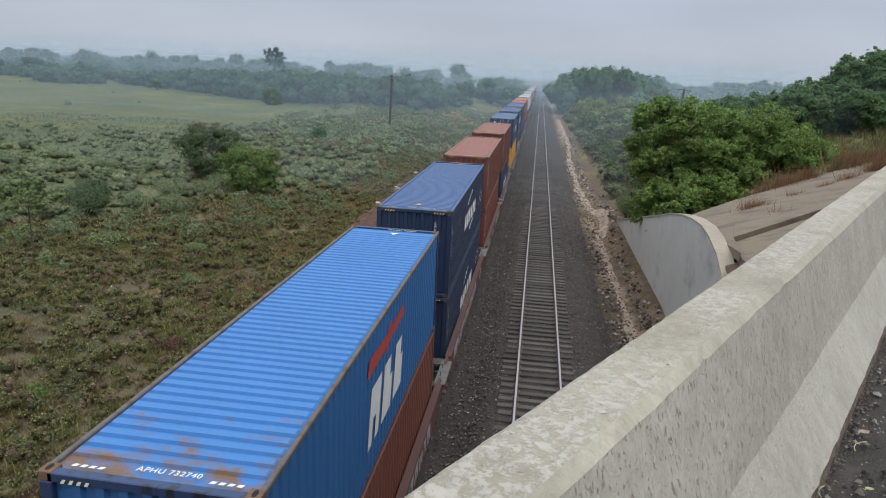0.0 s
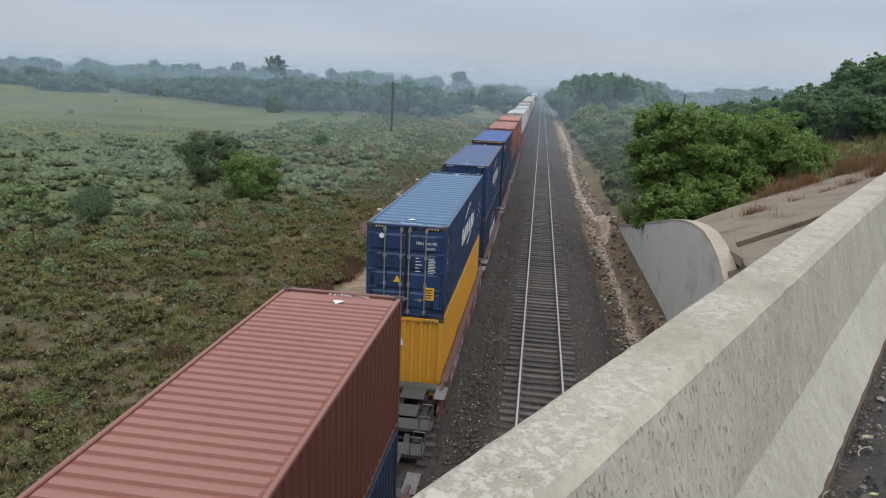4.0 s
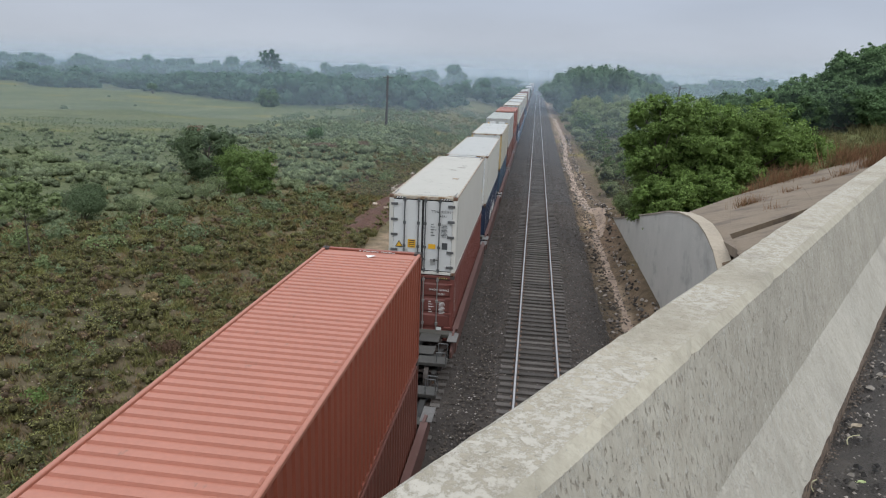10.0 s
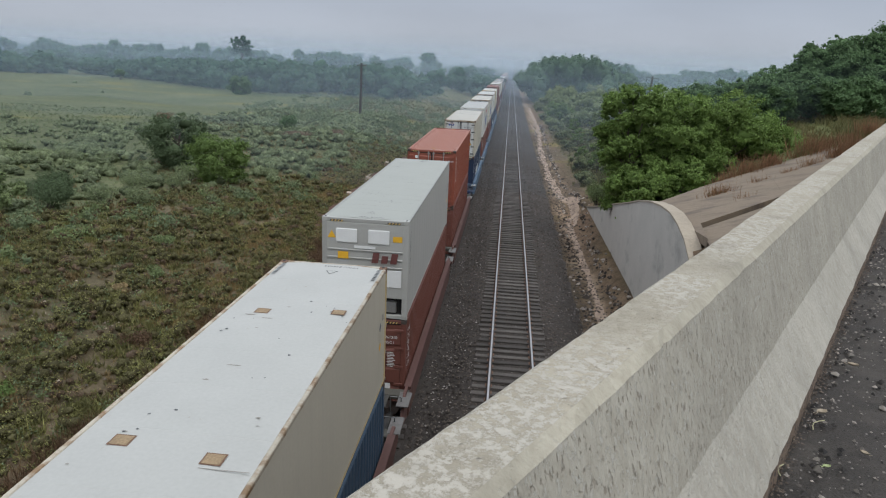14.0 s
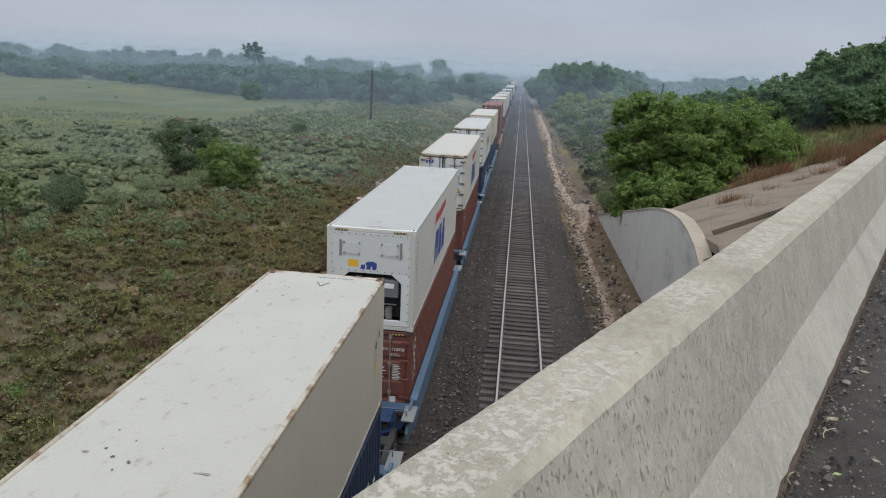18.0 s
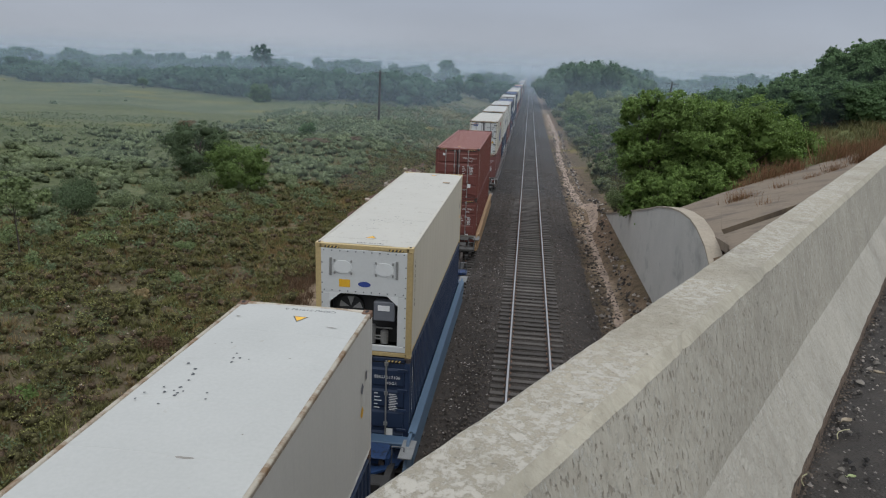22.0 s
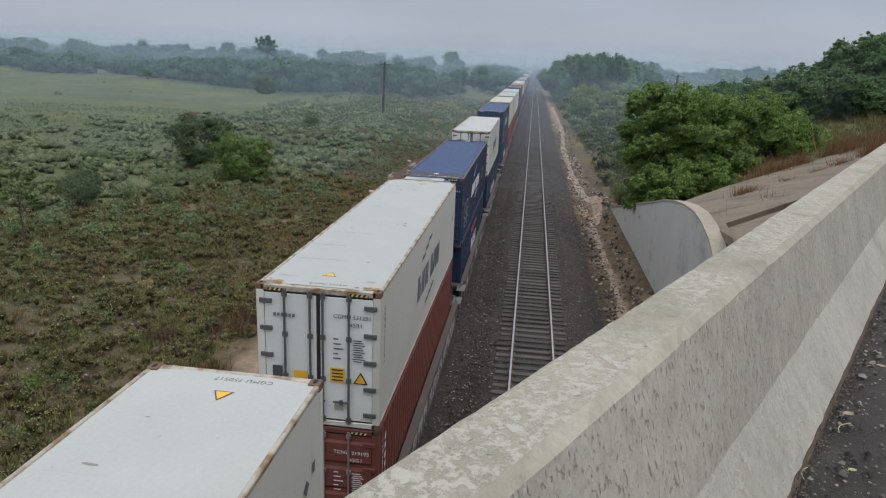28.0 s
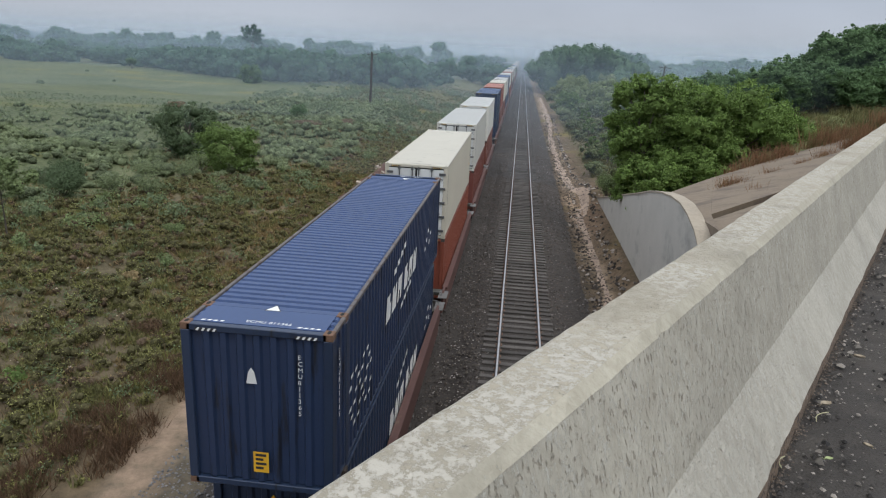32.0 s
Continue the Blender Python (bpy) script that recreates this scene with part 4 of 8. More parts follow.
def tree(name, label, x, y, height, spread_r, count, leaf, material, seed, trunk=0.2, low=0.25, z0=None, group="", blobs=16, squash=1.0, twigs=32):
    """Tapered trunk, limbs to each bough, and a crown of leaf clumps with gaps."""
    rng = np.random.default_rng(seed)
    z = (land(x, y) if z0 is None else z0) - 0.1
    ob = thing(name, label, "tree", group=group, m=pose(x, y, z))
    bm = bmesh.new()
    top = Vector((rng.uniform(-0.3, 0.3), rng.uniform(-0.3, 0.3), height * 0.62))
    add_tube(bm, (0, 0, -0.3), (0, 0, height * 0.3), trunk, trunk * 0.75, 9)
    add_tube(bm, (0, 0, height * 0.3), top, trunk * 0.75, trunk * 0.35, 8)
    part("trunk", bm, BARK, ob)
    pts, outs = [], []
    z0c, z1c = height * low, height
    boughs = bmesh.new()
    ball, tri = lobe_ball(False)
    vs, fs = [], []
    for k in range(blobs):
        # boughs spread evenly over a domed crown, some deeper inside
        e = (-0.55 if low > 0 else -1.05) + (1.5 if low > 0 else 2.0) * (k + 0.5) / blobs
        a = k * 2.4 + rng.uniform(-0.35, 0.35)
        depth = rng.uniform(0.62, 0.80) if k % 4 else rng.uniform(0.25, 0.5)
        flat = math.sqrt(max(0.05, 1 - min(1, abs(e)) ** 2.6))
        c = Vector((spread_r * depth * flat * math.cos(a), spread_r * depth * flat * math.sin(a) * squash,
                    (z0c + z1c) / 2 + (z1c - z0c) / 2 * e * 0.74))
        start = Vector((0, 0, height * min(0.55, max(0.12, c.z / height * 0.6))))
        if leaf < 0.14:
            part("limb", add_tube(bmesh.new(), start, c, trunk * 0.32, 0.012, 6), BARK, ob)
        else:
            add_tube(boughs, start, c, trunk * 0.32, 0.012, 6)
        b = spread_r * rng.uniform(0.24, 0.36)
        v = ball * (0.55 + 0.12 * rng.normal(size=(len(ball), 1))) * b * np.array([1, 1, 0.8])
        fs.append(tri + len(vs) * len(ball))
        vs.append(v + np.array(c))
        # twigs fan out of the bough's end, each with a flat spray of leaves
        for s in range(twigs):
            d = rng.normal(size=3) + np.array([0.5 * math.cos(a), 0.5 * math.sin(a), 0.25])
            d = d / np.linalg.norm(d) * b * rng.uniform(0.6, 1.15)
            mid_p = np.array(c) + d * np.array([1, 1, 0.8])
            q = b * rng.uniform(0.13, 0.29)
            n = max(3, int(count / (blobs * twigs) * rng.uniform(0.5, 1.5)))
            p = rng.normal(size=(n, 3)) * np.array([q, q, q * 0.6]) * 0.62
            p[:, 2] -= 0.06 * (p[:, 0] ** 2 + p[:, 1] ** 2) / q
            pts.append(mid_p + p)
            outs.append(p / q * 0.5 + d / b * 0.9 + np.array([0, 0, 0.3]))
    if leaf < 0.14:
        boughs.free()
    else:
        tagged(part("limb", boughs, BARK, ob), kind="stuff")
    # solid lumps added inside the leaves to block the sky and darken gaps
    me = bpy.data.meshes.new("inner_crown")
    me.from_pydata(np.concatenate(vs).tolist(), [], np.concatenate(fs).tolist())
    me.shade_smooth()
    part("inner_crown", me, material, ob)
    part("crown", leaves("crown", np.concatenate(pts), leaf, leaf * 0.7, rng, 0.0, np.concatenate(outs), 0.62, True), material, ob)
    return ob


def lobe_ball(fine):
    """Corners and faces of a unit ball."""
    ball = bmesh.new()
    bmesh.ops.create_icosphere(ball, subdivisions=2 if fine else 1, radius=1.0)
    v, f = np.array([v.co[:] for v in ball.verts]), np.array([[v.index for v in f.verts] for f in ball.faces])
    ball.free()
    return v, f


def puff_field(name, label, spots, lobes, core, leaf_mat, leaf, per, seed, fine=True, category="shrubs", lift=0.45, rough=0.26, fuzz=1.22):
    """Low bushes as heaps of domed lobes: a darker core, gap shade put into its colour, under a skin of leaves; spots:
    x, y, radius, height.
    """
    rng = np.random.default_rng(seed)
    ball, tri = lobe_ball(fine)
    vs, fs, pts, outs = [], [], [], []
    for x, y, r, h in spots:
        ground = land(x, y)
        for k in range(max(1, int(lobes * rng.uniform(0.7, 1.3)))):
            a, q = rng.uniform(0, 6.28), r * 0.8 * math.sqrt(rng.random())
            w = r * rng.uniform(0.26, 0.46)
            v = ball * (0.9 + rough * rng.normal(size=(len(ball), 1)))
            # the foot draws in under the crown
            foot = np.clip(-v[:, 2:3], 0, 1)
            v = v * np.array([w, w, w * 0.85]) * np.concatenate([1 - 0.5 * foot, 1 - 0.5 * foot, np.ones_like(foot)], 1)
            top = h * rng.uniform(0.7, 1.08) * (1 - 0.5 * (q / r) ** 2)
            mid_p = np.array([x + q * math.cos(a), y + q * math.sin(a), ground + max(top - w * 0.7, w * lift)])
            fs.append(tri + len(vs) * len(ball))
            vs.append(v + mid_p)
            n = int(per * rng.uniform(0.7, 1.3) * min(2.5, max(0.4, (w / 0.3) ** 2)))
            d = rng.normal(size=(n, 3))
            d /= np.linalg.norm(d, axis=1)[:, None]
            d[:, 2] = np.where(rng.random(n) < 0.75, np.abs(d[:, 2]), d[:, 2])
            pts.append(mid_p + d * rng.uniform(0.8, fuzz, (n, 1)) * np.array([w, w, w * 0.9]))
            outs.append(d + np.array([0, 0, 0.35]))
    me = bpy.data.meshes.new(name)
    me.from_pydata(np.concatenate(vs).tolist(), [], np.concatenate(fs).tolist())
    me.shade_smooth()
    me.materials.append(core)
    tagged(new(name, me), label, category, kind="stuff")
    me = leaves(name + "_leaves", np.concatenate(pts), leaf * 1.2, leaf * 0.7, rng, 0.4, np.concatenate(outs), 0.7, True)
    me.materials.append(leaf_mat)
    return tagged(new(name + "_leaves", me), "fine leaves of " + label, category, kind="stuff")


def clump_field(name, label, spots, leaf, per, material, seed, upward=0.5, category="shrubs"):
    """Many low bushes or tufts in one mesh; spots: x, y, radius, height."""
    rng = np.random.default_rng(seed)
    pts, outs = [], []
    for x, y, r, h in spots:
        n = max(4, int(per * (0.7 + 0.6 * rng.random()) * min(3.5, 0.35 + 0.45 * (r / 0.6) ** 2)))
        lobes = rng.normal(size=(5, 2)) * 0.36
        which = rng.integers(0, 5, n)
        size = rng.uniform(0.45, 0.75, 5)[which][:, None]
        d = rng.normal(size=(n, 3))
        d /= np.linalg.norm(d, axis=1)[:, None]
        d[:, 2] = np.abs(d[:, 2])
        outs.append(d * np.array([1, 1, r / h]))
        d *= rng.uniform(0.72, 1.1, (n, 1)) * size
        d[:, :2] += lobes[which]
        d[:, 2] *= 1.35
        pts.append(np.array([x, y, land(x, y) - 0.06]) + d * np.array([r, r * rng.uniform(0.7, 1.2), h]))
    p = np.concatenate(pts)
    me = leaves(name, p, leaf * 1.15, leaf * 0.7, rng, upward, np.concatenate(outs), 0.9, True)
    me.materials.append(material)
    return tagged(new(name, me), label, category, kind="stuff")


def tuft_field(name, label, spots, blades, width, material, seed, category="grass", sway=0.45):
    """Grass tufts of upright blades; spots: x, y, height."""
    rng = np.random.default_rng(seed)
    s = np.array([(x, y, land(x, y), h) for x, y, h in spots])
    b = np.repeat(s, blades, axis=0)
    n = len(b)
    base = b[:, :3] + np.c_[rng.normal(size=(n, 2)) * 0.10 * b[:, 3:4] / 0.4, np.zeros(n) - 0.02]
    h = b[:, 3] * rng.uniform(0.5, 1.15, n)
    lean = rng.normal(size=(n, 2)) * sway * h[:, None]
    tip = base + np.c_[lean, h]
    a = rng.uniform(0, 6.28, n)
    side = np.c_[np.cos(a), np.sin(a), np.zeros(n)] * width * rng.uniform(0.6, 1.4, (n, 1))
    me = quads_mesh(name, np.stack([base - side * 0.6, base + side * 0.6, tip], 1))
    me.materials.append(material)
    return tagged(new(name, me), label, category, kind="stuff")


def scatter(n, seed, x0, x1, y0, y1, power=1.0, keep=None):
    rng = np.random.default_rng(seed)
    out = []
    while len(out) < n:
        x, y = rng.uniform(x0, x1), y0 + (y1 - y0) * rng.random() ** power
        if keep is None or rng.random() < keep(x, y):
            out.append((x, y, rng.random()))
    return out


def bank_edge(y):
    """Where the railway bank gives way to the sage prairie."""
    return -30 + 7 * smooth(28, 40, y) + 6.3 * smooth(42, 56, y) - 3.5 * smooth(80, 125, y) + 1.5 * noise.noise((y * 0.12, 4.0, 0))


def field_keep(x, y):
    """Brush stands in patches and thins out into the far meadow."""
    p = 0.62 + 1.0 * noise.noise((x * 0.055, y * 0.055, 7.0)) + 0.5 * noise.noise((x * 0.2, y * 0.2, 1.0))
    reach = 84 + 58 * smooth(-56, -34, x)
    p += 0.6 * smooth(50, 62, y) * smooth(11, 3, bank_edge(y) - x)
    return max(0.08, p) * max(0.0005, smooth(reach, reach - 40, y)) * smooth(0.5, -3.0, x - bank_edge(y))


def bank_keep(x, y):
    """Weeds stand in drifts on the bank below the prairie."""
    return max(0.36, 0.6 + 1.0 * noise.noise((x * 0.45, y * 0.3, 2.0))) * smooth(-3, 1, x - bank_edge(y)) * smooth(-10.5, -12.4, x + 0.8 * noise.noise((y * 0.3, 0, 5)))


def build_left_brush():
    for name, words, n, seed, big, tall, puff, leaf in (
            ("sagebrush", "grey-green sagebrush", 1750, 21, 0.75, 0.75, SOD, SAGE), ("low_brush", "dark olive low brush", 640, 23, 1.0, 0.9, SOD_DARK, SAGE_DARK)):
        sp = [(x, y, 0.46 + big * r * r, 0.32 + 0.62 * tall * r) for x, y, r in scatter(n, seed, -105, -13.5, 22, 175, 1.0, field_keep)]
        near = [q for q in sp if q[1] < 66 and (q[1] > 48 or q[2] < 0.62 or name == "low_brush")]
        far = [q for q in sp if q[1] >= 66]
        close = [q for q in near if q[1] < 46]
        middle = [q for q in near if q[1] >= 46]
        puff_field(name, words + " at the edge of the bank", close, 8, puff, leaf, 0.065, 46, seed + 1)
        puff_field(name, words + " spread over the prairie", middle, 8, puff, leaf, 0.07, 42, seed + 3, False)
        puff_field(name, words + " in the far prairie", far, 5, puff, leaf, 0.12, 13, seed + 2, False)
    sp = [(x, y, 0.35 + 0.9 * r * r, 0.35 + 0.8 * r) for x, y, r in scatter(700, 139, -48, -9.5, 80, 215, 1.0, lambda x, y: max(0.05, 0.4 + noise.noise((x * 0.08, y * 0.05, 3.0))))]
    clump_field("verge_brush", "olive brush on the far verge of the railway", sp, 0.22, 80, SAGE_DARK, 140)
    sp = [(x, y, 0.25 + 0.3 * r) for x, y, r in scatter(3000, 141, -40, -9.0, 78, 200, 1.2)]
    tuft_field("verge_grass", "olive grass on the far verge of the railway", sp, 9, 0.07, GRASS_OLIVE, 142)
    sp = [(x, y, 0.5 + 0.9 * r * r, 0.4 + 0.6 * r) for x, y, r in scatter(14, 39, -190, -30, 90, 225, 1.0, lambda x, y: max(0.02, noise.noise((x * 0.03, y * 0.05, 9.0)) + 0.1))]
    clump_field("meadow_brush", "scattered low brush in the far meadow", sp, 0.3, 60, SAGE_DARK, 40)
    def tussocks(n, seed, lo, hi, many, reach):
        """Tufts standing close together in clumps of uneven size."""
        rng, out = np.random.default_rng(seed), []
        for x, y, r in scatter(n, seed, -36, -10.9, 8, 95, 1.25, bank_keep):
            size = 0.4 + 1.2 * r * r
            for k in range(int(many * size) + 1):
                a, q = rng.uniform(0, 6.28), reach * size * math.sqrt(rng.random())
                out.append((x + q * math.cos(a), y + q * math.sin(a), (lo + (hi - lo) * rng.random()) * (1.15 - 0.5 * q / (reach * size)) * min(1.2, 0.6 + 0.5 * size)))
        return out

    sp = [(x, y, 0.2 + 0.4 * r * r, 0.2 + 0.32 * r) for x, y, r in scatter(2900, 225, -36, -10.9, 8, 95, 1.25, bank_keep)]
    puff_field("cushion_weeds", "low rounded olive weeds on the bank", sp, 4, SOD_OLIVE, LEAF_OLIVE, 0.055, 40, 226, False, fuzz=1.75)
    sp = [(x, y, 0.16 + 0.36 * r * r, 0.16 + 0.28 * r) for x, y, r in scatter(1100, 227, -36, -10.9, 8, 95, 1.25, bank_keep)]
    puff_field("dead_cushions", "dead brown cushions of weed on the bank", sp, 4, SOD_BROWN, GRASS_BROWN, 0.055, 36, 228, False, fuzz=1.75)
    tuft_field("weeds", "olive-green weed clumps on the bank", tussocks(900, 25, 0.22, 0.42, 6, 0.32), 13, 0.055, LEAF_OLIVE, 26)
    tuft_field("dark_weeds", "dark green weed clumps on the bank", tussocks(700, 35, 0.25, 0.5, 7, 0.38), 13, 0.055, BANK_LEAF, 36)
    tuft_field("brown_weeds", "dead brown weed clumps on the bank", tussocks(380, 45, 0.2, 0.45, 6, 0.34), 13, 0.045, GRASS_BROWN, 46)
    sp = [(x, y, 0.18 + 0.4 * r * r, 0.2 + 0.35 * r) for x, y, r in scatter(1100, 47, -36, -11.6, 8, 95, 1.25, bank_keep)]
    clump_field("bank_shrubs", "small dark shrubs among the weeds of the bank", sp, 0.07, 110, SAGE_DARK, 48)
    sp = [(x, y, 0.12 + 0.3 * r * r, 0.12 + 0.24 * r) for x, y, r in scatter(1500, 125, -36, -10.9, 8, 95, 1.25, bank_keep)]
    clump_field("leafy_weeds", "low leafy green weeds on the bank", sp, 0.085, 40, LEAF_OLIVE, 127)
    sp = [(x, y, 0.2 + 0.35 * r * r, 0.2 + 0.4 * r) for x, y, r in scatter(130, 37, -27, -14, 14, 62, 1.1, bank_keep)]
    clump_field("pale_weeds", "pale sage seedlings scattered on the bank", sp, 0.08, 80, LEAF_WEED, 38)
    sp = [(x, y, 0.15 + 0.3 * r * r, 0.18 + 0.3 * r) for x, y, r in scatter(520, 237, -31, -15.5, 18, 70, 1.0, lambda x, y: bank_keep(x, y) * smooth(-14, -21, x))]
    clump_field("grey_weeds", "grey-green weeds on the upper bank", sp, 0.075, 70, SAGE, 238)
    sp = [(x, y, 0.12 + 0.22 * r) for x, y, r in scatter(3200, 27, -36, -11.3, 7, 85, 1.3, bank_keep)]
    tuft_field("bank_grass", "olive and brown grass tufts on the railway bank", sp, 11, 0.03, GRASS_OLIVE, 28)
    sp = [(x, y, 0.14 + 0.26 * r) for x, y, r in scatter(4500, 29, -32, -10.5, 7, 95, 1.2, lambda x, y: max(0.1, 0.45 - noise.noise((x * 0.2, y * 0.15, 2.0))) * smooth(-10.3, -12.6, x))]
    tuft_field("dry_grass", "dry brown grass tufts on the railway bank", sp, 10, 0.028, GRASS_BROWN, 30)
    sp = [(x, y, 0.14 + 0.3 * r) for x, y, r in scatter(3000, 229, -17.5, -11.2, 24, 80, 1.0, lambda x, y: smooth(5.5, 0.5, abs(x + 14.0)) * max(0.1, 0.5 + noise.noise((x * 0.4, y * 0.2, 6.0))))]
    tuft_field("ochre_grass", "ochre and straw-brown grass along the foot of the bank", sp, 11, 0.03, leafy("ochre_grass", (0.26, 0.185, 0.085), 0.4), 230)
    sp = [(x, y, 0.25 + 0.45 * r) for x, y, r in scatter(520, 31, -12.7, -10.4, 9, 40, 1.7, lambda x, y: max(0, 0.2 + noise.noise((x * 0.5, y * 0.3, 3))))]
    tuft_field("rusty_grass", "rust-brown bunch grass beside the sandy strip", sp, 30, 0.024, GRASS_BUNCH, 32)
    for n, seed, name, words, mat in ((40, 61, "bank_sage", "grey-green sage bushes straying onto the bank", LEAF_WEED), (60, 62, "bank_brush", "dark brush straying onto the bank", SAGE_DARK)):
        sp = [(x, y, 0.35 + 0.65 * r * r, 0.4 + 0.7 * r) for x, y, r in scatter(n, seed, -31, -15, 26, 95, 1.0, lambda x, y: smooth(6.5, 0.5, abs(x - bank_edge(y) - 3)))]
        clump_field(name, words, sp, 0.12, 260, mat, seed + 100)
    sp = [(x, y, 0.15 + 0.2 * r) for x, y, r in scatter(5000, 33, -80, -20, 24, 100, 1.1, lambda x, y: smooth(2, -3, x - bank_edge(y)))]
    tuft_field("meadow_grass", "short green meadow grass between the sage", sp, 9, 0.045, GRASS_GREEN, 34)


build_left_brush()

tree("large_shrub", "large dark green mesquite shrub on the prairie", -28.3, 54.0, 4.5, 3.0, 17000, 0.13, LEAF_SHADE, 41, trunk=0.10, low=-0.08, blobs=26)
tree("green_shrub", "bright green rounded shrub beside a dark one", -22.8, 49.4, 3.7, 2.7, 13000, 0.14, LEAF_LIME, 42, trunk=0.08, low=-0.08, blobs=24)
shrub("round_shrub", "small round dark green shrub in the sage", -28.6, 84, 1.35, 2.5, 1500, 0.17, LEAF_DARK, 43, 4)
shrub("spreading_shrub", "low spreading dark shrub on the bank", -27.4, 36.0, 2.2, 1.9, 6500, 0.10, LEAF_SHADE, 44, 6)
shrub("spreading_shrub", "low spreading dark shrub beside sage bushes", -29.6, 40.5, 1.7, 1.6, 4600, 0.10, LEAF_SHADE, 144, 6)
shrub("sage_shrub", "tall grey-green sage bush on the bank", -24.9, 37.8, 1.25, 1.7, 2300, 0.09, SAGE, 45, 6, group="sage bushes")
shrub("sage_shrub", "tall grey-green sage bush on the bank", -23.2, 38.6, 1.0, 1.5, 1900, 0.09, SAGE, 46, 5, group="sage bushes")
shrub("sage_shrub", "tall grey-green sage bush on the bank", -25.6, 43.0, 1.6, 1.7, 2400, 0.09, SAGE, 47, 5, group="sage bushes")
shrub("sage_shrub", "tall grey-green sage bush on the bank", -23.4, 43.8, 1.2, 1.6, 2000, 0.09, SAGE, 145, 5, group="sage bushes")
shrub("sage_shrub", "pale sage bush beside the bright green shrub", -23.9, 46.6, 1.2, 1.7, 1800, 0.09, SAGE, 48, 5, group="sage bushes")
tree("sapling", "slim young tree with a thin green crown", -24.7, 28.5, 4.1, 1.6, 6500, 0.11, LEAF_WEED, 49, trunk=0.045, low=0.45, blobs=10)
shrub("weed_clump", "pale green leafy weed clump on the bank", -15.8, 17.6, 0.55, 0.5, 420, 0.12, LEAF_LIME, 50, 4, group="weed clumps")
shrub("weed_clump", "pale green leafy weed clump on the bank", -17.0, 28.8, 0.7, 0.7, 900, 0.09, LEAF_WEED, 51, 4, group="weed clumps")
shrub("weed_clump", "green leafy weed clump on the bank", -18.6, 33.0, 0.9, 0.8, 1000, 0.09, LEAF_WEED, 52, 4, group="weed clumps")
shrub("straw_clump", "bleached straw-coloured grass clump on the bank", -17.2, 26.4, 0.5, 0.6, 900, 0.10, leafy("straw", (0.33, 0.255, 0.14), 0.25), 55, 5, category="grass")
shrub("rusty_weed", "rust-brown dead weed on the bank", -14.1, 22.3, 0.75, 0.6, 1500, 0.07, GRASS_BUNCH, 56, 7)
shrub("rusty_weed", "rust-brown dead weed beside the meadow", -45.5, 85.0, 1.4, 1.1, 900, 0.14, leafy("rust_leaf", (0.20, 0.115, 0.07), 0.3), 57, 6)
shrub("dry_brush", "dry pinkish-brown brush beside a round shrub", -25.8, 78.0, 2.6, 1.0, 2600, 0.10, leafy("dry_brush_leaf", (0.205, 0.155, 0.115), 0.3), 58, 7)
shrub("dry_brush", "dry pinkish-brown brush among sage", -22.3, 84.0, 1.9, 0.9, 1800, 0.10, leafy("dry_brush_leaf", (0.205, 0.155, 0.115), 0.3), 59, 7)
tree("meadow_bush", "rounded dark bush standing in the far meadow", -62.5, 152, 4.4, 3.1, 4000, 0.32, LEAF_DARK, 53, trunk=0.12, low=-0.08, blobs=18)
shrub("cedar", "small dark cedar in the meadow", -115.5, 193, 1.8, 4.4, 1200, 0.35, LEAF_DARK, 54, 3, category="tree")

# trees and brush beyond the wing wall
for x, y, z, h, r, low, n, blobs, label in (
        (8.9, 42.4, 1.2, 8.9, 3.5, 0.0, 24000, 34, "dense green elm leaning over the concrete wing wall"),
        (12.2, 42.6, 2.0, 7.7, 3.4, 0.0, 20000, 32, "dense green elm above the slope paving"),
        (15.2, 43.9, 3.0, 4.7, 2.6, 0.08, 12000, 24, "low green elm above the slope paving"),
        (6.9, 41.4, 1.9, 8.4, 2.4, 0.0, 17000, 28, "upright green elm at the end of the wing wall"),
        (9.3, 38.9, 2.2, 3.6, 2.2, -0.05, 8000, 19, "low green elm filling the gap under the taller ones"),
        (7.0, 38.4, 1.0, 4.4, 2.1, 0.0, 10000, 22, "low green elm at the corner of the wing wall")):
    tree("elm_tree", label, x, y, h, r, int(n * 2.8), 0.128, LEAF, 61 + blobs, trunk=0.03 * h, low=low, z0=z, blobs=blobs, group="elms by the wall")
for k, (x, y, h, r) in enumerate(((19.8, 59.5, 4.4, 3.3), (23.0, 61.5, 4.8, 3.3), (27.2, 64, 6.6, 3.6), (30.8, 66.5, 7.8, 3.8), (36.5, 69, 8.8, 5.0), (43.5, 74, 9.6, 6.0),
                                  (18.6, 67, 4.4, 4.0), (26.0, 57.5, 3.2, 3.2), (31.5, 61.0, 4.6, 3.6))):
    tree("roadside_tree", "dark green tree standing along the embankment", x, y, h, r, 30000, 0.205, LEAF_DARK, 70 + k, trunk=0.03 * h, low=0.05, blobs=24, group="embankment trees")
tree("lime_tree", "small yellow-green tree beside the tracks", 8.5, 128, 4.8, 2.6, 2600, 0.32, LEAF_LIME, 80, trunk=0.12, low=0.2, blobs=10)

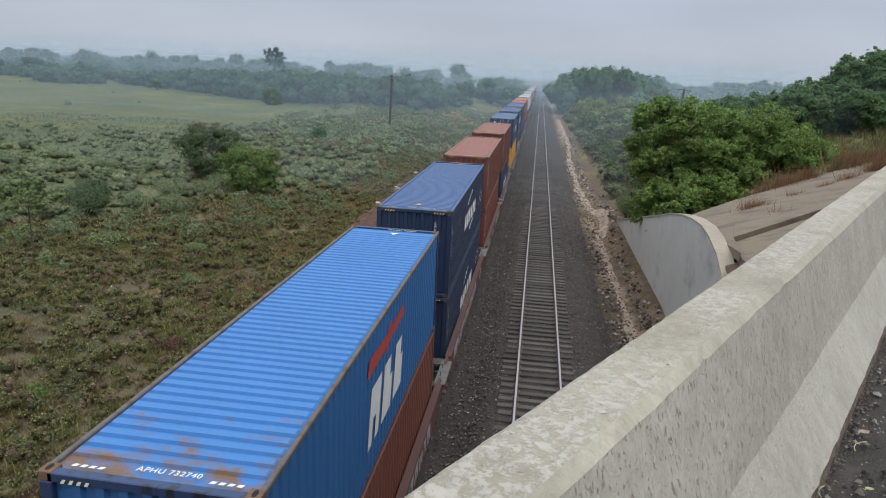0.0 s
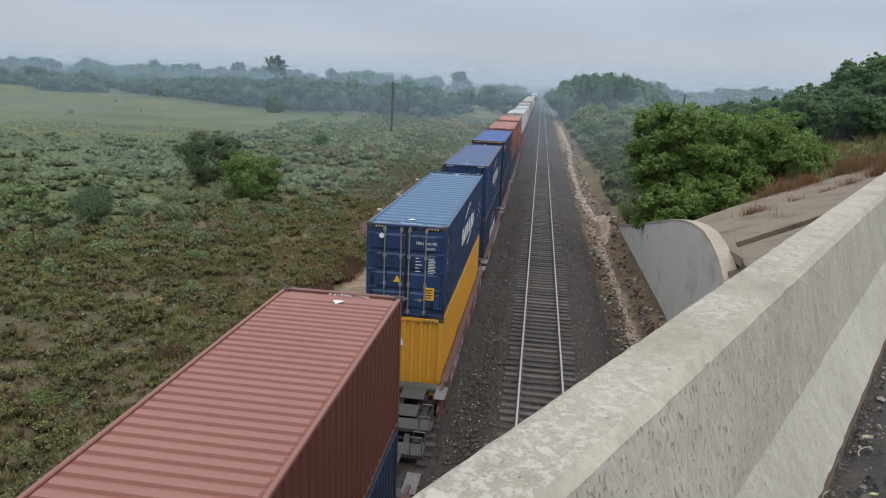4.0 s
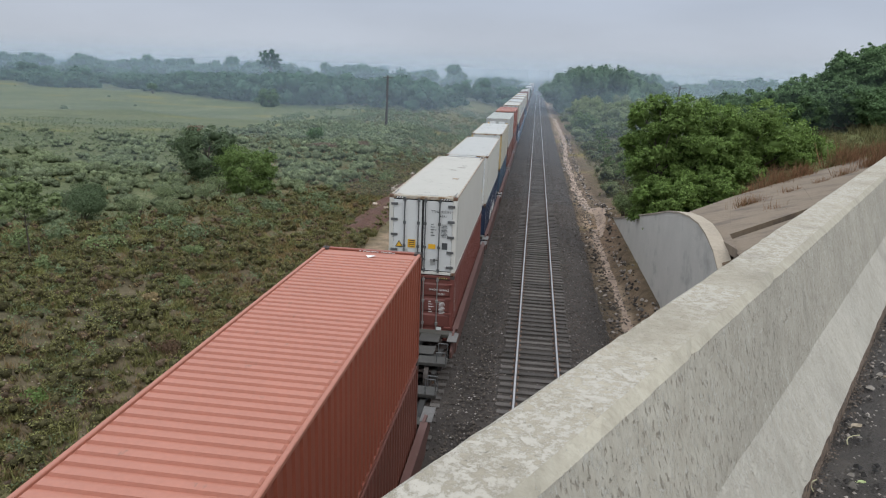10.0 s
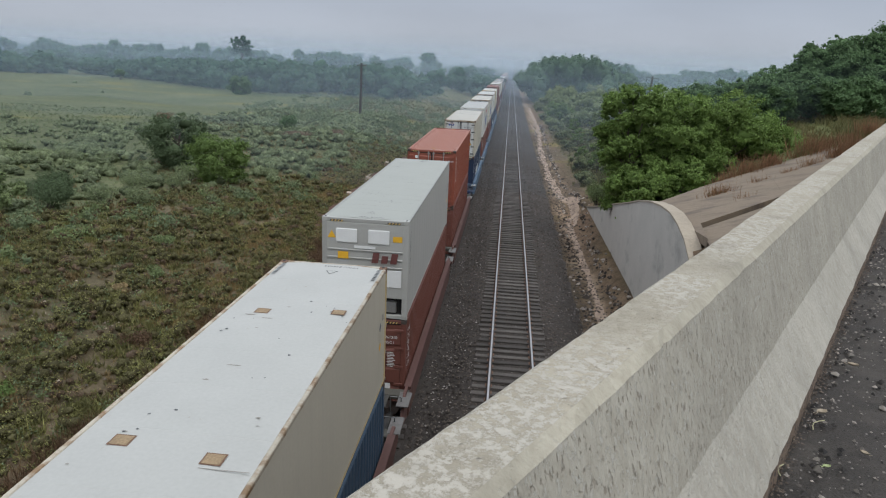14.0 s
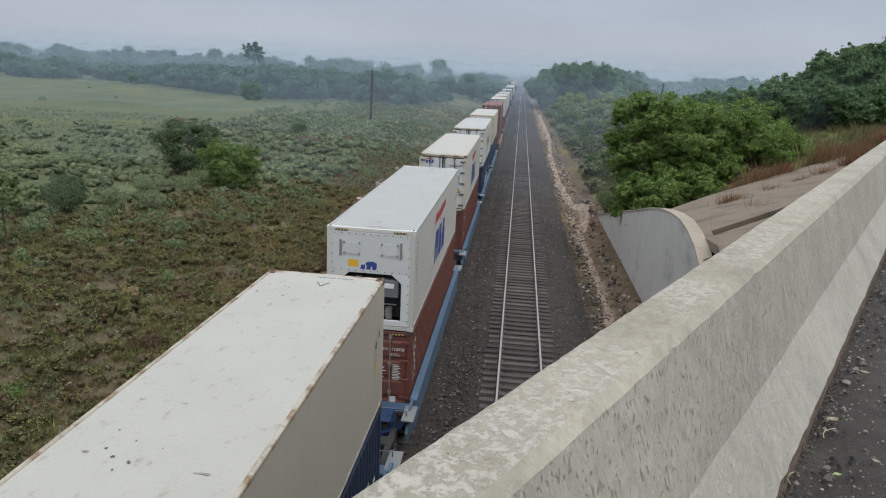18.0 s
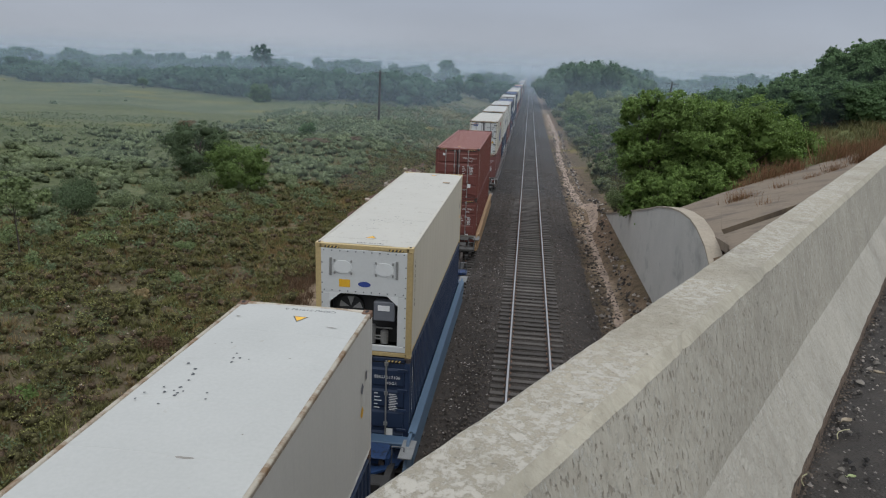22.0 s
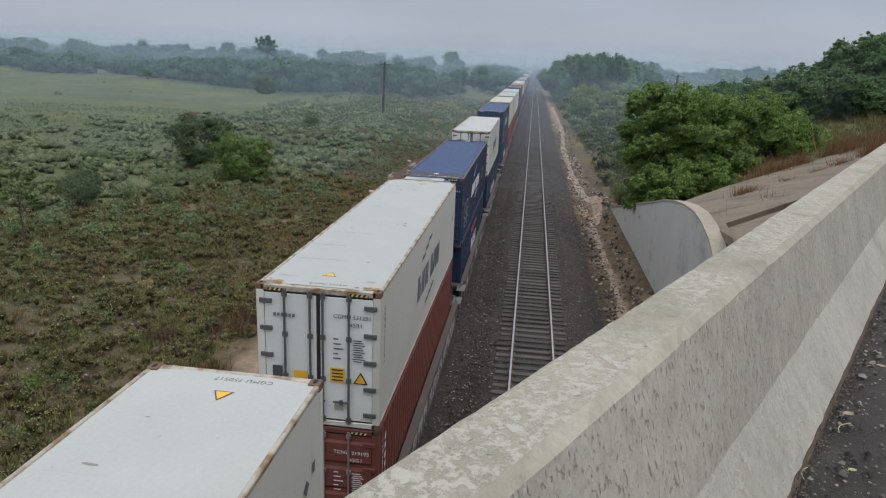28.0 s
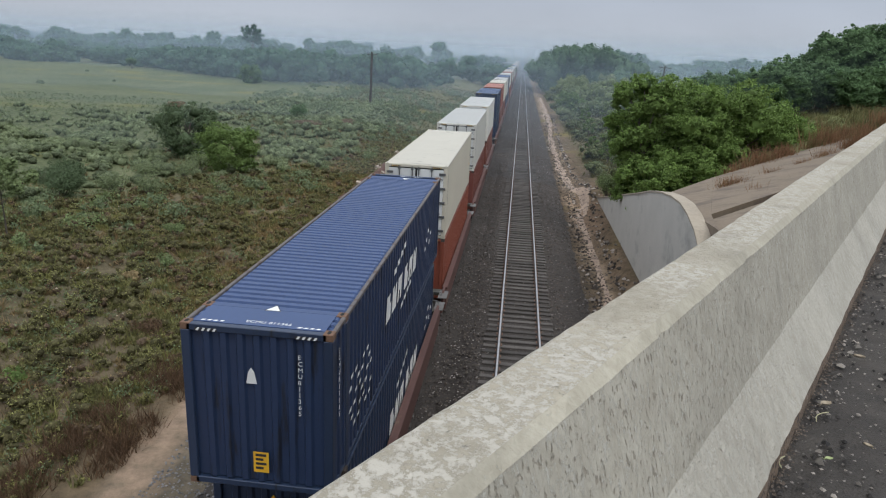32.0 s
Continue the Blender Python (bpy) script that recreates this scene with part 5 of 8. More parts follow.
for k, (x, y, h) in enumerate(((8.2, 66, 3.0), (9.6, 72, 3.6), (8.0, 79, 2.6), (10.6, 84, 4.2), (8.8, 92, 3.4), (11.8, 97, 4.4), (9.4, 106, 3.6), (12.6, 112, 4.8), (10.0, 119, 3.8))):
    tree("young_tree", "slim yellow-green young tree beside the tracks", x, y, h, 0.32 * h, 1500, 0.15, LEAF_WEED if k % 2 else LEAF_LIME, 280 + k, trunk=0.05, low=0.15, blobs=9, twigs=14, group="trackside young trees")
shrub("yellow_shrub", "yellow-green shrub at the foot of the wing wall", 5.9, 46.5, 1.1, 2.4, 2600, 0.10, LEAF_WEED, 290, 6)
shrub("yellow_shrub", "low yellow-green shrub beside the washed-out gully", 6.3, 51.0, 1.0, 1.5, 1800, 0.10, LEAF_WEED, 291, 6)


def build_right_brush():
    keep = lambda x, y: smooth(6.0, 8.2, x - 1.2 * noise.noise((y * 0.15, 1, 0))) * (x < 9 + 0.08 * y) * (0.35 + 0.7 * noise.noise((x * 0.1, y * 0.1, 2)))
    sp = [(x, y, 0.45 + 0.7 * r, 0.5 + 1.2 * r) for x, y, r in scatter(560, 81, 5, 26, 50, 210, 1.0, keep)]
    puff_field("trackside_mounds", "rounded brush mounds beside the tracks", sp, 6, SOD_TRACK, LEAF_THICKET, 0.12, 26, 182, False)
    sp = [(x, y, 0.35 + 0.5 * r, 0.4 + 0.7 * r) for x, y, r in scatter(420, 83, 5, 24, 46, 200, 1.0, keep)]
    puff_field("trackside_sage_mounds", "rounded sage mounds beside the tracks", sp, 6, SOD_TRACK, LEAF_OLIVE, 0.12, 22, 184, False)
    sp = [(x, y, 0.25 + 0.4 * r) for x, y, r in scatter(4200, 85, 4.0, 14, 47, 140, 1.2, keep)]
    tuft_field("trackside_grass", "olive grass tufts beside the tracks", sp, 10, 0.05, GRASS_OLIVE, 86)
    rng = np.random.default_rng(87)
    spots = []
    for v, u0, u1, n in ((5.24, 0.4, 18, 7), (5.6, 11, 21, 4), (9.3, 1, 16, 7)):
        for k in range(n):
            u, size = u0 + (u1 - u0) * (k + rng.uniform(0.1, 0.9)) / n, rng.uniform(0.6, 1.15) + 0.45 * (rng.random() > 0.6)
            for j in range(30):
                uu, vv = u + rng.normal() * 0.26 * size, v + abs(rng.normal()) * 0.2 * size
                spots.append((6.0 + 0.82 * uu + 0.26 * vv, 24.1 + 0.57 * uu + 0.966 * vv, size * rng.uniform(0.5, 1.0)))
    spots += [(6.0 + 0.82 * u + 0.26 * v, 24.1 + 0.57 * u + 0.966 * v, h) for u, v, h in ((3.2, 2.2, 0.8), (3.3, 2.3, 0.7), (3.1, 2.25, 0.75), (8.0, 3.0, 0.5))]
    tuft_field("joint_grass", "rust-red grass growing in the joints of the paving", spots[::2], 40, 0.026, GRASS_RUST, 88, sway=0.28)
    tuft_field("joint_weeds", "olive grass growing in the joints of the paving", [(x, y, 0.65 * h) for x, y, h in spots[1::2]], 30, 0.026, GRASS_OLIVE, 188, sway=0.25)
    sp = [(p.x, p.y, rng.uniform(0.4, 0.9)) for p in (on_bridge(rng.uniform(30, 75), -0.74 - rng.uniform(2, 14), 0) for k in range(900)) if p.x > 17]
    tuft_field("slope_grass", "tall olive grass on the embankment", sp, 18, 0.04, GRASS_OLIVE, 89)


build_right_brush()


def wood(name, label, spots, leaf, per, material, seed):
    """Distant woods: crowns of many clumps standing close together."""
    rng = np.random.default_rng(seed)
    pts, outs, hv, hf = [], [], [], []
    ball = bmesh.new()
    bmesh.ops.create_icosphere(ball, subdivisions=1, radius=1.0)
    bv, bf = np.array([v.co[:] for v in ball.verts]), np.array([[v.index for v in f.verts] for f in ball.faces])
    ball.free()
    for x, y, r, h in spots:
        z = land(x, y)
        for b in range(7):
            c = (x + rng.normal() * r * 0.45, y + rng.normal() * r * 0.45, z + h * rng.uniform(0.12, 0.76))
            hf.append(bf + len(bv) * len(hv))
            hv.append(np.array(c) + bv * rng.uniform(0.6, 0.95, (len(bv), 1)) * np.array([r * 0.5, r * 0.5, h * 0.24]))
            p = rng.normal(size=(per // 7, 3))
            p /= np.linalg.norm(p, axis=1)[:, None]
            p[:, 2] = np.where(rng.random(len(p)) < 0.6, np.abs(p[:, 2]), p[:, 2])
            outs.append(p + np.array([0, 0, 0.2]))
            pts.append(np.array(c) + p * rng.uniform(0.72, 1.0, (len(p), 1)) * np.array([r * 0.5, r * 0.5, h * 0.24]))
    me = leaves(name, np.concatenate(pts), leaf, leaf * 0.9, rng, 0.0, np.concatenate(outs), 0.45, True)
    me.materials.append(material)
    tagged(new(name, me), label, "woods", kind="stuff")
    # added solid lumps fill the far crowns so that no sky shows through
    me = bpy.data.meshes.new(name + "_boughs")
    me.from_pydata(np.concatenate(hv).tolist(), [], np.concatenate(hf).tolist())
    me.shade_smooth()
    me.materials.append(material)
    tagged(new(name + "_boughs", me), "shaded boughs inside the " + name.replace("_", " "), "woods", kind="stuff")


def belt_edge(x):
    """How far off the belt of trees behind the meadow begins."""
    return 165 + 42 * smooth(-58, -125, x) + 45 * smooth(-150, -215, x) + 9 * smooth(-50, -36, x) + 30 * smooth(-24, 6, x)


def build_woods():
    rng = np.random.default_rng(91)
    u = rng.uniform
    # grove right of the tracks
    sp = [(u(6, 38), u(215, 260), u(4, 6), 0) for k in range(60)]
    sp = [(x, y, r, 4 + 11.5 * max(0.15, 1 - ((x - 18) / 20) ** 2) * u(0.8, 1.05)) for x, y, r, _ in sp]
    wood("grove", "dense rounded grove beside the tracks", sp, 0.7, 760, LEAF_GROVE, 92)
    sp = [(u(7, 30), u(120, 210), u(2, 3.4), u(3, 6)) for k in range(60)]
    sp = [s for s in sp if s[0] > 6 + 0.02 * s[1]]
    wood("near_thicket", "thicket of small trees along the tracks", sp, 0.42, 520, LEAF_THICKET, 93)
    # middle woods left of the tracks
    sp = []
    for k in range(230):
        x = u(-130, -24)
        sp.append((x, belt_edge(x) + 45 * u(0, 1) ** 1.5, u(3.0, 5.0), u(4.2, 7.6) + 2.6 * smooth(-95, -50, x) * u(0, 1)))
    wood("middle_wood", "belt of hazy trees at the edge of the meadow", sp, 0.75, 300, LEAF_FAR, 94)
    sp = [(u(-22, -6), u(240, 420), u(4, 7), u(6, 11)) for k in range(46)]
    sp = [s for s in sp if s[0] < -9]
    wood("track_wood", "hazy trees closing in on the tracks", sp, 1.0, 380, LEAF_FAR, 95)
    sp = [(x, y + belt_edge(x) + 40 * smooth(-160, -110, x), u(4, 6.5), u(4.2, 6.4) + (2.2 if u(0, 1) > 0.9 else 0)) for x, y in [(u(-300, -58), 70 * u(0, 1) ** 1.6) for k in range(330)]]
    wood("meadow_edge_wood", "long belt of hazy trees behind the meadow", sp, 1.0, 240, LEAF_FAR, 96)
    sp = [(u(-560, -40), u(420, 560), u(7, 12), u(9, 16.5)) for k in range(120)]
    wood("far_wood", "distant misty treeline", sp, 2.0, 260, LEAF_FAR, 97)
    sp = [(u(40, 420), u(300, 520), u(8, 12), u(8, 14)) for k in range(110)]
    wood("far_wood_east", "distant misty treeline beyond the embankment", sp, 2.0, 260, LEAF_FAR, 98)
    tree("tall_tree", "ragged tall tree above the distant woods", -126, 312, 17.5, 6.6, 4200, 0.75, LEAF_FAR, 96, trunk=0.5, low=0.3, blobs=11, twigs=9, squash=0.5)


build_woods()

# ------------------------------------------------------------------ see-through sheets that stand in for haze
def haze_sheet_material(name, density, top):
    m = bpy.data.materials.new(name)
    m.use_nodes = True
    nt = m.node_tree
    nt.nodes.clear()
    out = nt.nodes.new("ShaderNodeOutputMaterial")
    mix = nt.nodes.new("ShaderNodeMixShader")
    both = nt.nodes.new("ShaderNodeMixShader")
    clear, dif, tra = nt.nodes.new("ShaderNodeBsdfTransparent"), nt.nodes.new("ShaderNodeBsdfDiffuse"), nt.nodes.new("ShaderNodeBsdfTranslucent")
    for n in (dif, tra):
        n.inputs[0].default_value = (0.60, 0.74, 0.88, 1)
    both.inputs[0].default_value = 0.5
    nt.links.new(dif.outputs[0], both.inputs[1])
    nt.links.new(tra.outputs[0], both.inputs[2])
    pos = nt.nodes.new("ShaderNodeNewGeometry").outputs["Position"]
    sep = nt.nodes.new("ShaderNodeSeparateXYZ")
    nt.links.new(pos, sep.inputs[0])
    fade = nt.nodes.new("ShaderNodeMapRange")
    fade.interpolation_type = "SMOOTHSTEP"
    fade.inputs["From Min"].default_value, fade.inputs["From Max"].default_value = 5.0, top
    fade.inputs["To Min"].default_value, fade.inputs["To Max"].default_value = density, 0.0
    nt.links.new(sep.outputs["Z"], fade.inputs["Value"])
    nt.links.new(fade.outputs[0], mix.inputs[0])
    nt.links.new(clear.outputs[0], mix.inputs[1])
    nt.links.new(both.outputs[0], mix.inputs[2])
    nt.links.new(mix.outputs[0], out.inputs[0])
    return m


def haze_sheet(y0, density, top, wander, edge=None):
    """A see-through upright sheet standing in for haze; its foot wanders over the meadow or follows the woods to hide
    its line.
    """
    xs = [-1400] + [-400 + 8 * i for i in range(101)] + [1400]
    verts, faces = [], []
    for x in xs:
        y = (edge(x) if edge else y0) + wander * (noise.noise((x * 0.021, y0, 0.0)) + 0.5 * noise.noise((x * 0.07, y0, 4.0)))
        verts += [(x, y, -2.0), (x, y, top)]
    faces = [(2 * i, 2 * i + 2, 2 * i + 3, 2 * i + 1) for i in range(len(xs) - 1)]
    me = bpy.data.meshes.new("backdrop_haze_sheet")
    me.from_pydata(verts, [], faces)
    me.materials.append(haze_sheet_material("haze_sheet_tint", density, top))
    tagged(new("backdrop_haze_sheet", me), "thin pale morning mist over the distant prairie", "mist", kind="structure")


def wood_edge(x):
    return belt_edge(x) - 9


# seven added sheets, one behind another, build up the haze with distance
haze_sheet(58, 0.05, 15, 12)
haze_sheet(86, 0.06, 15, 16)
haze_sheet(116, 0.08, 16, 18)
haze_sheet(165, 0.15, 18, 3, wood_edge)
haze_sheet(255, 0.22, 22, 8)
haze_sheet(335, 0.26, 26, 12)
haze_sheet(540, 0.45, 34, 12)

# ------------------------------------------------------------------ the freight train
# distance run by the train (metres) at the given seconds
RUN = ((0, 0.0), (4, 50.74), (8, 101.96), (12, 153.59), (16, 205.3), (20, 257.2), (24, 309.36), (28, 361.79), (32, 414.5))
MOVING = []
W2 = 1.219
HC = 2.87
DECK_Z = 0.22
MESH = {}
INK = surface("faded_black_ink", (0.065, 0.07, 0.075), rough=0.6, vary=0.2)
SPRAY = surface("silver_spray", (0.40, 0.39, 0.40), rough=0.6, vary=0.3, scale=2, stain=(0.08, 0.07, 0.07), stain_at=(0.5, 0.6), stain_scale=2.5)
GALV = surface("galvanised_grating", (0.19, 0.195, 0.195), rough=0.7, vary=0.25, scale=6, grain=40)
DULL = surface("dirty_grating", (0.13, 0.125, 0.12), rough=0.8, vary=0.3, scale=6, grain=40)
RODS = surface("grey_lock_rod", (0.115, 0.118, 0.12), rough=0.55, metal=0.3, vary=0.25, scale=5)


def cached(key, make):
    if key not in MESH:
        me = bpy.data.meshes.new(key[0])
        bm = make()
        bm.to_mesh(me)
        bm.free()
        MESH[key] = me
    return MESH[key]


def wave(length, pitch, depth, share=0.36, lead=0.3):
    """Trapezoid corrugation along a length: (place, depth) pairs."""
    n = max(1, int((length - 2 * lead) / pitch))
    start = (length - n * pitch) / 2
    flat = (1 - share) / 2
    pts = [(0.0, 0.0)]
    for k in range(n):
        a = start + k * pitch
        for f, d in ((0.0, 0.0), (flat, 0.0), (flat + share * 0.22, depth), (1 - flat - share * 0.22 + 0.0, depth), (1 - flat, 0.0)):
            pts.append((a + f * pitch, d))
    pts.append((length, 0.0))
    return pts


def roof_sheet(length, pitch, depth):
    bm = bmesh.new()
    rows = []
    cols = (-W2 + 0.05, -W2 + 0.075, -W2 + 0.115, W2 - 0.115, W2 - 0.075, W2 - 0.05)
    n = int((length - 0.7) / pitch)
    y0 = (length - 0.3 - n * pitch) / 2
    prof = [(0.0, 0.0), (y0 - 0.02, 0.0)]
    for k in range(n):
        a = y0 + k * pitch
        prof += [(a, depth), (a + pitch * 0.52, depth), (a + pitch * 0.61, 0.0), (a + pitch * 0.91, 0.0)]
    prof.append((length - 0.3, 0.0))
    for y, d in prof:
        rows.append([bm.verts.new((x, y + 0.15, (-0.05 + (d if 1 < i < 4 else 0.0)))) for i, x in enumerate(cols)])
    for a, b in zip(rows, rows[1:]):
        for i in range(len(cols) - 1):
            bm.faces.new((a[i], a[i + 1], b[i + 1], b[i]))
    return bm


def flat_roof(length):
    bm = bmesh.new()
    n = int(length / 1.2)
    rows = []
    for k in range(n + 1):
        y = 0.12 + (length - 0.24) * k / n
        for yy, dz in ((y - 0.012, 0.0), (y, -0.003), (y + 0.012, 0.0)):
            rows.append([bm.verts.new((x, yy, z + dz)) for x, z in ((-W2 + 0.05, -0.02), (-0.6, 0.004), (0.6, 0.004), (W2 - 0.05, -0.02))])
    for a, b in zip(rows, rows[1:]):
        for i in range(3):
            bm.faces.new((a[i], a[i + 1], b[i + 1], b[i]))
    return bm


def side_sheet(length, height, pitch, depth):
    """A corrugated side, outer plane at x = 0, hollows inwards (towards -x)."""
    bm = bmesh.new()
    rows = []
    for y, d in wave(length - 0.3, pitch, depth, 0.62, 0.05):
        rows.append([bm.verts.new((d - depth, y + 0.15, z)) for z in (0.16, height - 0.07)])
    for a, b in zip(rows, rows[1:]):
        bm.faces.new((a[0], b[0], b[1], a[1]))
    return bm


def end_sheet(height, pitch, depth):
    bm = bmesh.new()
    rows = []
    for u, d in wave(2 * W2 - 0.28, pitch, depth, 0.6, 0.02):
        rows.append([bm.verts.new((u - W2 + 0.14, 0.07 - d, z)) for z in (0.15, height - 0.12)])
    for a, b in zip(rows, rows[1:]):
        bm.faces.new((a[0], b[0], b[1], a[1]))
    return bm


def casting():
    bm = box(-0.081, 0.081, -0.089, 0.089, -0.118, 0.0, 0.008)
    return bm


# flat oval on the solid casting, black in place of a hole's shade
def casting_hole():
    bm = bmesh.new()
    r = bmesh.ops.create_circle(bm, cap_ends=True, segments=10, radius=0.5)
    bmesh.ops.transform(bm, matrix=Matrix.Translation((0, 0, 0.003)) @ Matrix.Diagonal((0.065, 0.125, 1, 1)), verts=r["verts"])
    return bm


def flat_shape(polys, place, rise=0.0):
    bm = bmesh.new()
    for k, poly in enumerate(polys):
        try:
            bm.faces.new([bm.verts.new(Vector(place(u, v)) + Vector((0, 0, rise * k))) for u, v in poly])
        except ValueError:
            pass
    return bm


def slant(u0, v0, u1, v1, s=0.0):
    """An upright or leaning bar."""
    return [(u0, v0), (u1, v0), (u1 + s * (v1 - v0), v1), (u0 + s * (v1 - v0), v1)]


def lettering(parent, text, place, size, material, spacing=1.0):
    """Writing in the built-in font, as a thin plate of letters."""
    cu = bpy.data.curves.new("lettering", "FONT")
    cu.body, cu.size, cu.extrude, cu.space_character = text, size, 0.0015, spacing
    cu.materials.append(material)
    ob = new("lettering", cu)
    ob.parent, ob.matrix_basis = parent, place
    return ob


# poses for flat marks: on the front end (seen from the front), on the right side, on the roof
def on_front(x, z, off=0.004):
    return Matrix(((1, 0, 0, x), (0, 0, -1, -off), (0, 1, 0, z), (0, 0, 0, 1)))


def on_side(y, z, off=0.004):
    return Matrix(((0, 0, 1, W2 + off), (1, 0, 0, y), (0, 1, 0, z), (0, 0, 0, 1)))


def on_roof(x, y, z):
    return Matrix(((1, 0, 0, x), (0, 1, 0, y), (0, 0, 1, z), (0, 0, 0, 1)))


def on_roof_back(x, y, z):
    return Matrix(((-1, 0, 0, x), (0, -1, 0, y), (0, 0, 1, z), (0, 0, 0, 1)))


def mark(parent, polys, m, material, label=""):
    """Flat painted shapes: up to eight stand each for itself, small print stays together."""
    if len(polys) > 8 or label == "small":
        return tagged(part("small_print", flat_shape(polys, lambda u, v: (u, v, 0.0)), material, parent, "" if label == "small" else label, m), kind="stuff")
    for poly in polys:
        part("marking", flat_shape([poly], lambda u, v: (u, v, 0.0)), material, parent, label, m)


def hook(x, z, w, h, s, kind=0):
    """A leaning block with one notch, a plain stand-in shape."""
    pts = (((0, 0), (0.34, 0), (0.34, 0.42), (0.62, 0.42), (0.62, 0), (1, 0), (1, 1), (0, 1)),
           ((0, 0), (1, 0), (1, 0.62), (0.72, 0.62), (0.72, 1), (0, 1)),
           ((0, 0), (1, 0), (1, 1), (0.66, 1), (0.5, 0.6), (0.34, 1), (0, 1)))[kind]
    return [(x + u * w + s * v * h, z + v * h) for u, v in pts]


TRIANGLE = [[(-0.12, 0), (0.12, 0), (0, 0.22)]]


FADED_YELLOW = surface("faded_yellow_marking", (0.62, 0.45, 0.15), rough=0.6, vary=0.15)


def hazard(parent, y0, h, dark):
    """Striped height marks at the two upper front corners."""
    for x0 in (-0.98, 0.62):
        part("hazard_plate", box(x0, x0 + 0.36, -0.006, 0.0, h - 0.105, h - 0.055), K_MARK, parent)
        mark(parent, [slant(x0 + 0.02 + 0.09 * k, 0, x0 + 0.06 + 0.09 * k, 0.05, 0.6) for k in range(4)], on_front(0, h - 0.105, 0.009), FADED_YELLOW if dark else W_MARK, "small")


def door_pair(c, h, material, bar_mat, marks, hinge_mat, full):
    """Two end doors with gaskets, lock rods, handles and hinges."""
    rod = cached(("lock_rod", round(h, 2)), lambda: add_tube(bmesh.new(), (0, 0, 0.1), (0, 0, h - 0.06), 0.023, None, 6))
    guide = cached(("rod_guide",), lambda: box(-0.05, 0.05, -0.02, 0.02, -0.05, 0.05, 0.008))
    hinge = cached(("hinge",), lambda: box(-0.20, 0.05, -0.022, 0.014, -0.045, 0.045, 0.008))
    handle = cached(("handle",), lambda: add_prism(bmesh.new(), [(-0.16, -0.014), (-0.035, -0.014), (-0.03, -0.06), (0.03, -0.06), (0.035, -0.014), (0.16, -0.014), (0.16, 0.014), (0.035, 0.014), (0.03, 0.05), (-0.03, 0.05), (-0.035, 0.014), (-0.16, 0.014)], -0.015, 0.015, lambda u, v, d: (u, d, v)))

    def panel():
        # one pressed sheet with four broad horizontal swages
        bm = bmesh.new()
        prof = [(0.05, 0.155), (0.0, 0.155)]
        for k in range(4):
            z0 = 0.24 + k * (h - 0.48) / 4
            z1 = z0 + (h - 0.48) / 4
            prof += [(0.0, z0 + 0.04), (-0.03, z0 + 0.10), (-0.03, z1 - 0.10), (0.0, z1 - 0.04)]
        prof += [(0.0, h - 0.155), (0.05, h - 0.155)]
        add_prism(bm, prof, -0.515, 0.515, lambda u, v, d: (d, u, v))
        return bm

    def plain_panel():
        return box(-0.515, 0.515, 0.0, 0.05, 0.155, h - 0.155, 0.012)

    me = cached(("ribbed_door" if marks == "dry" else "flat_door", round(h, 2)), panel if marks == "dry" else plain_panel)
    for sx in (-1, 1):
        d = part("door", me, material, c, m=pose(sx * 0.55, 0.018, 0))
        part("gasket", cached(("gasket", round(h, 2)), lambda: box(-0.55, 0.55, 0.008, 0.046, 0.12, h - 0.12)), RUBBER, d)
        for rx in (-0.10, 0.40) if sx < 0 else (-0.45, 0.06):
            part("lock_rod", rod, bar_mat, d, m=pose(rx, -0.05, 0))
            if full:
                for z in (0.18, h * 0.36, h * 0.66, h - 0.16):
                    part("rod_guide", guide, bar_mat, d, m=pose(rx, -0.04, z))
                part("handle", handle, bar_mat, d, m=pose(rx - sx * 0.14, -0.078, 0.62 - 0.04 * (rx > 0)))
        if full:
            for k in range(5):
                part("hinge", hinge, hinge_mat, d, m=pose(sx * 0.55, -0.03, 0.32 + k * (h - 0.64) / 4, 0, 0, 0 if sx > 0 else 180))


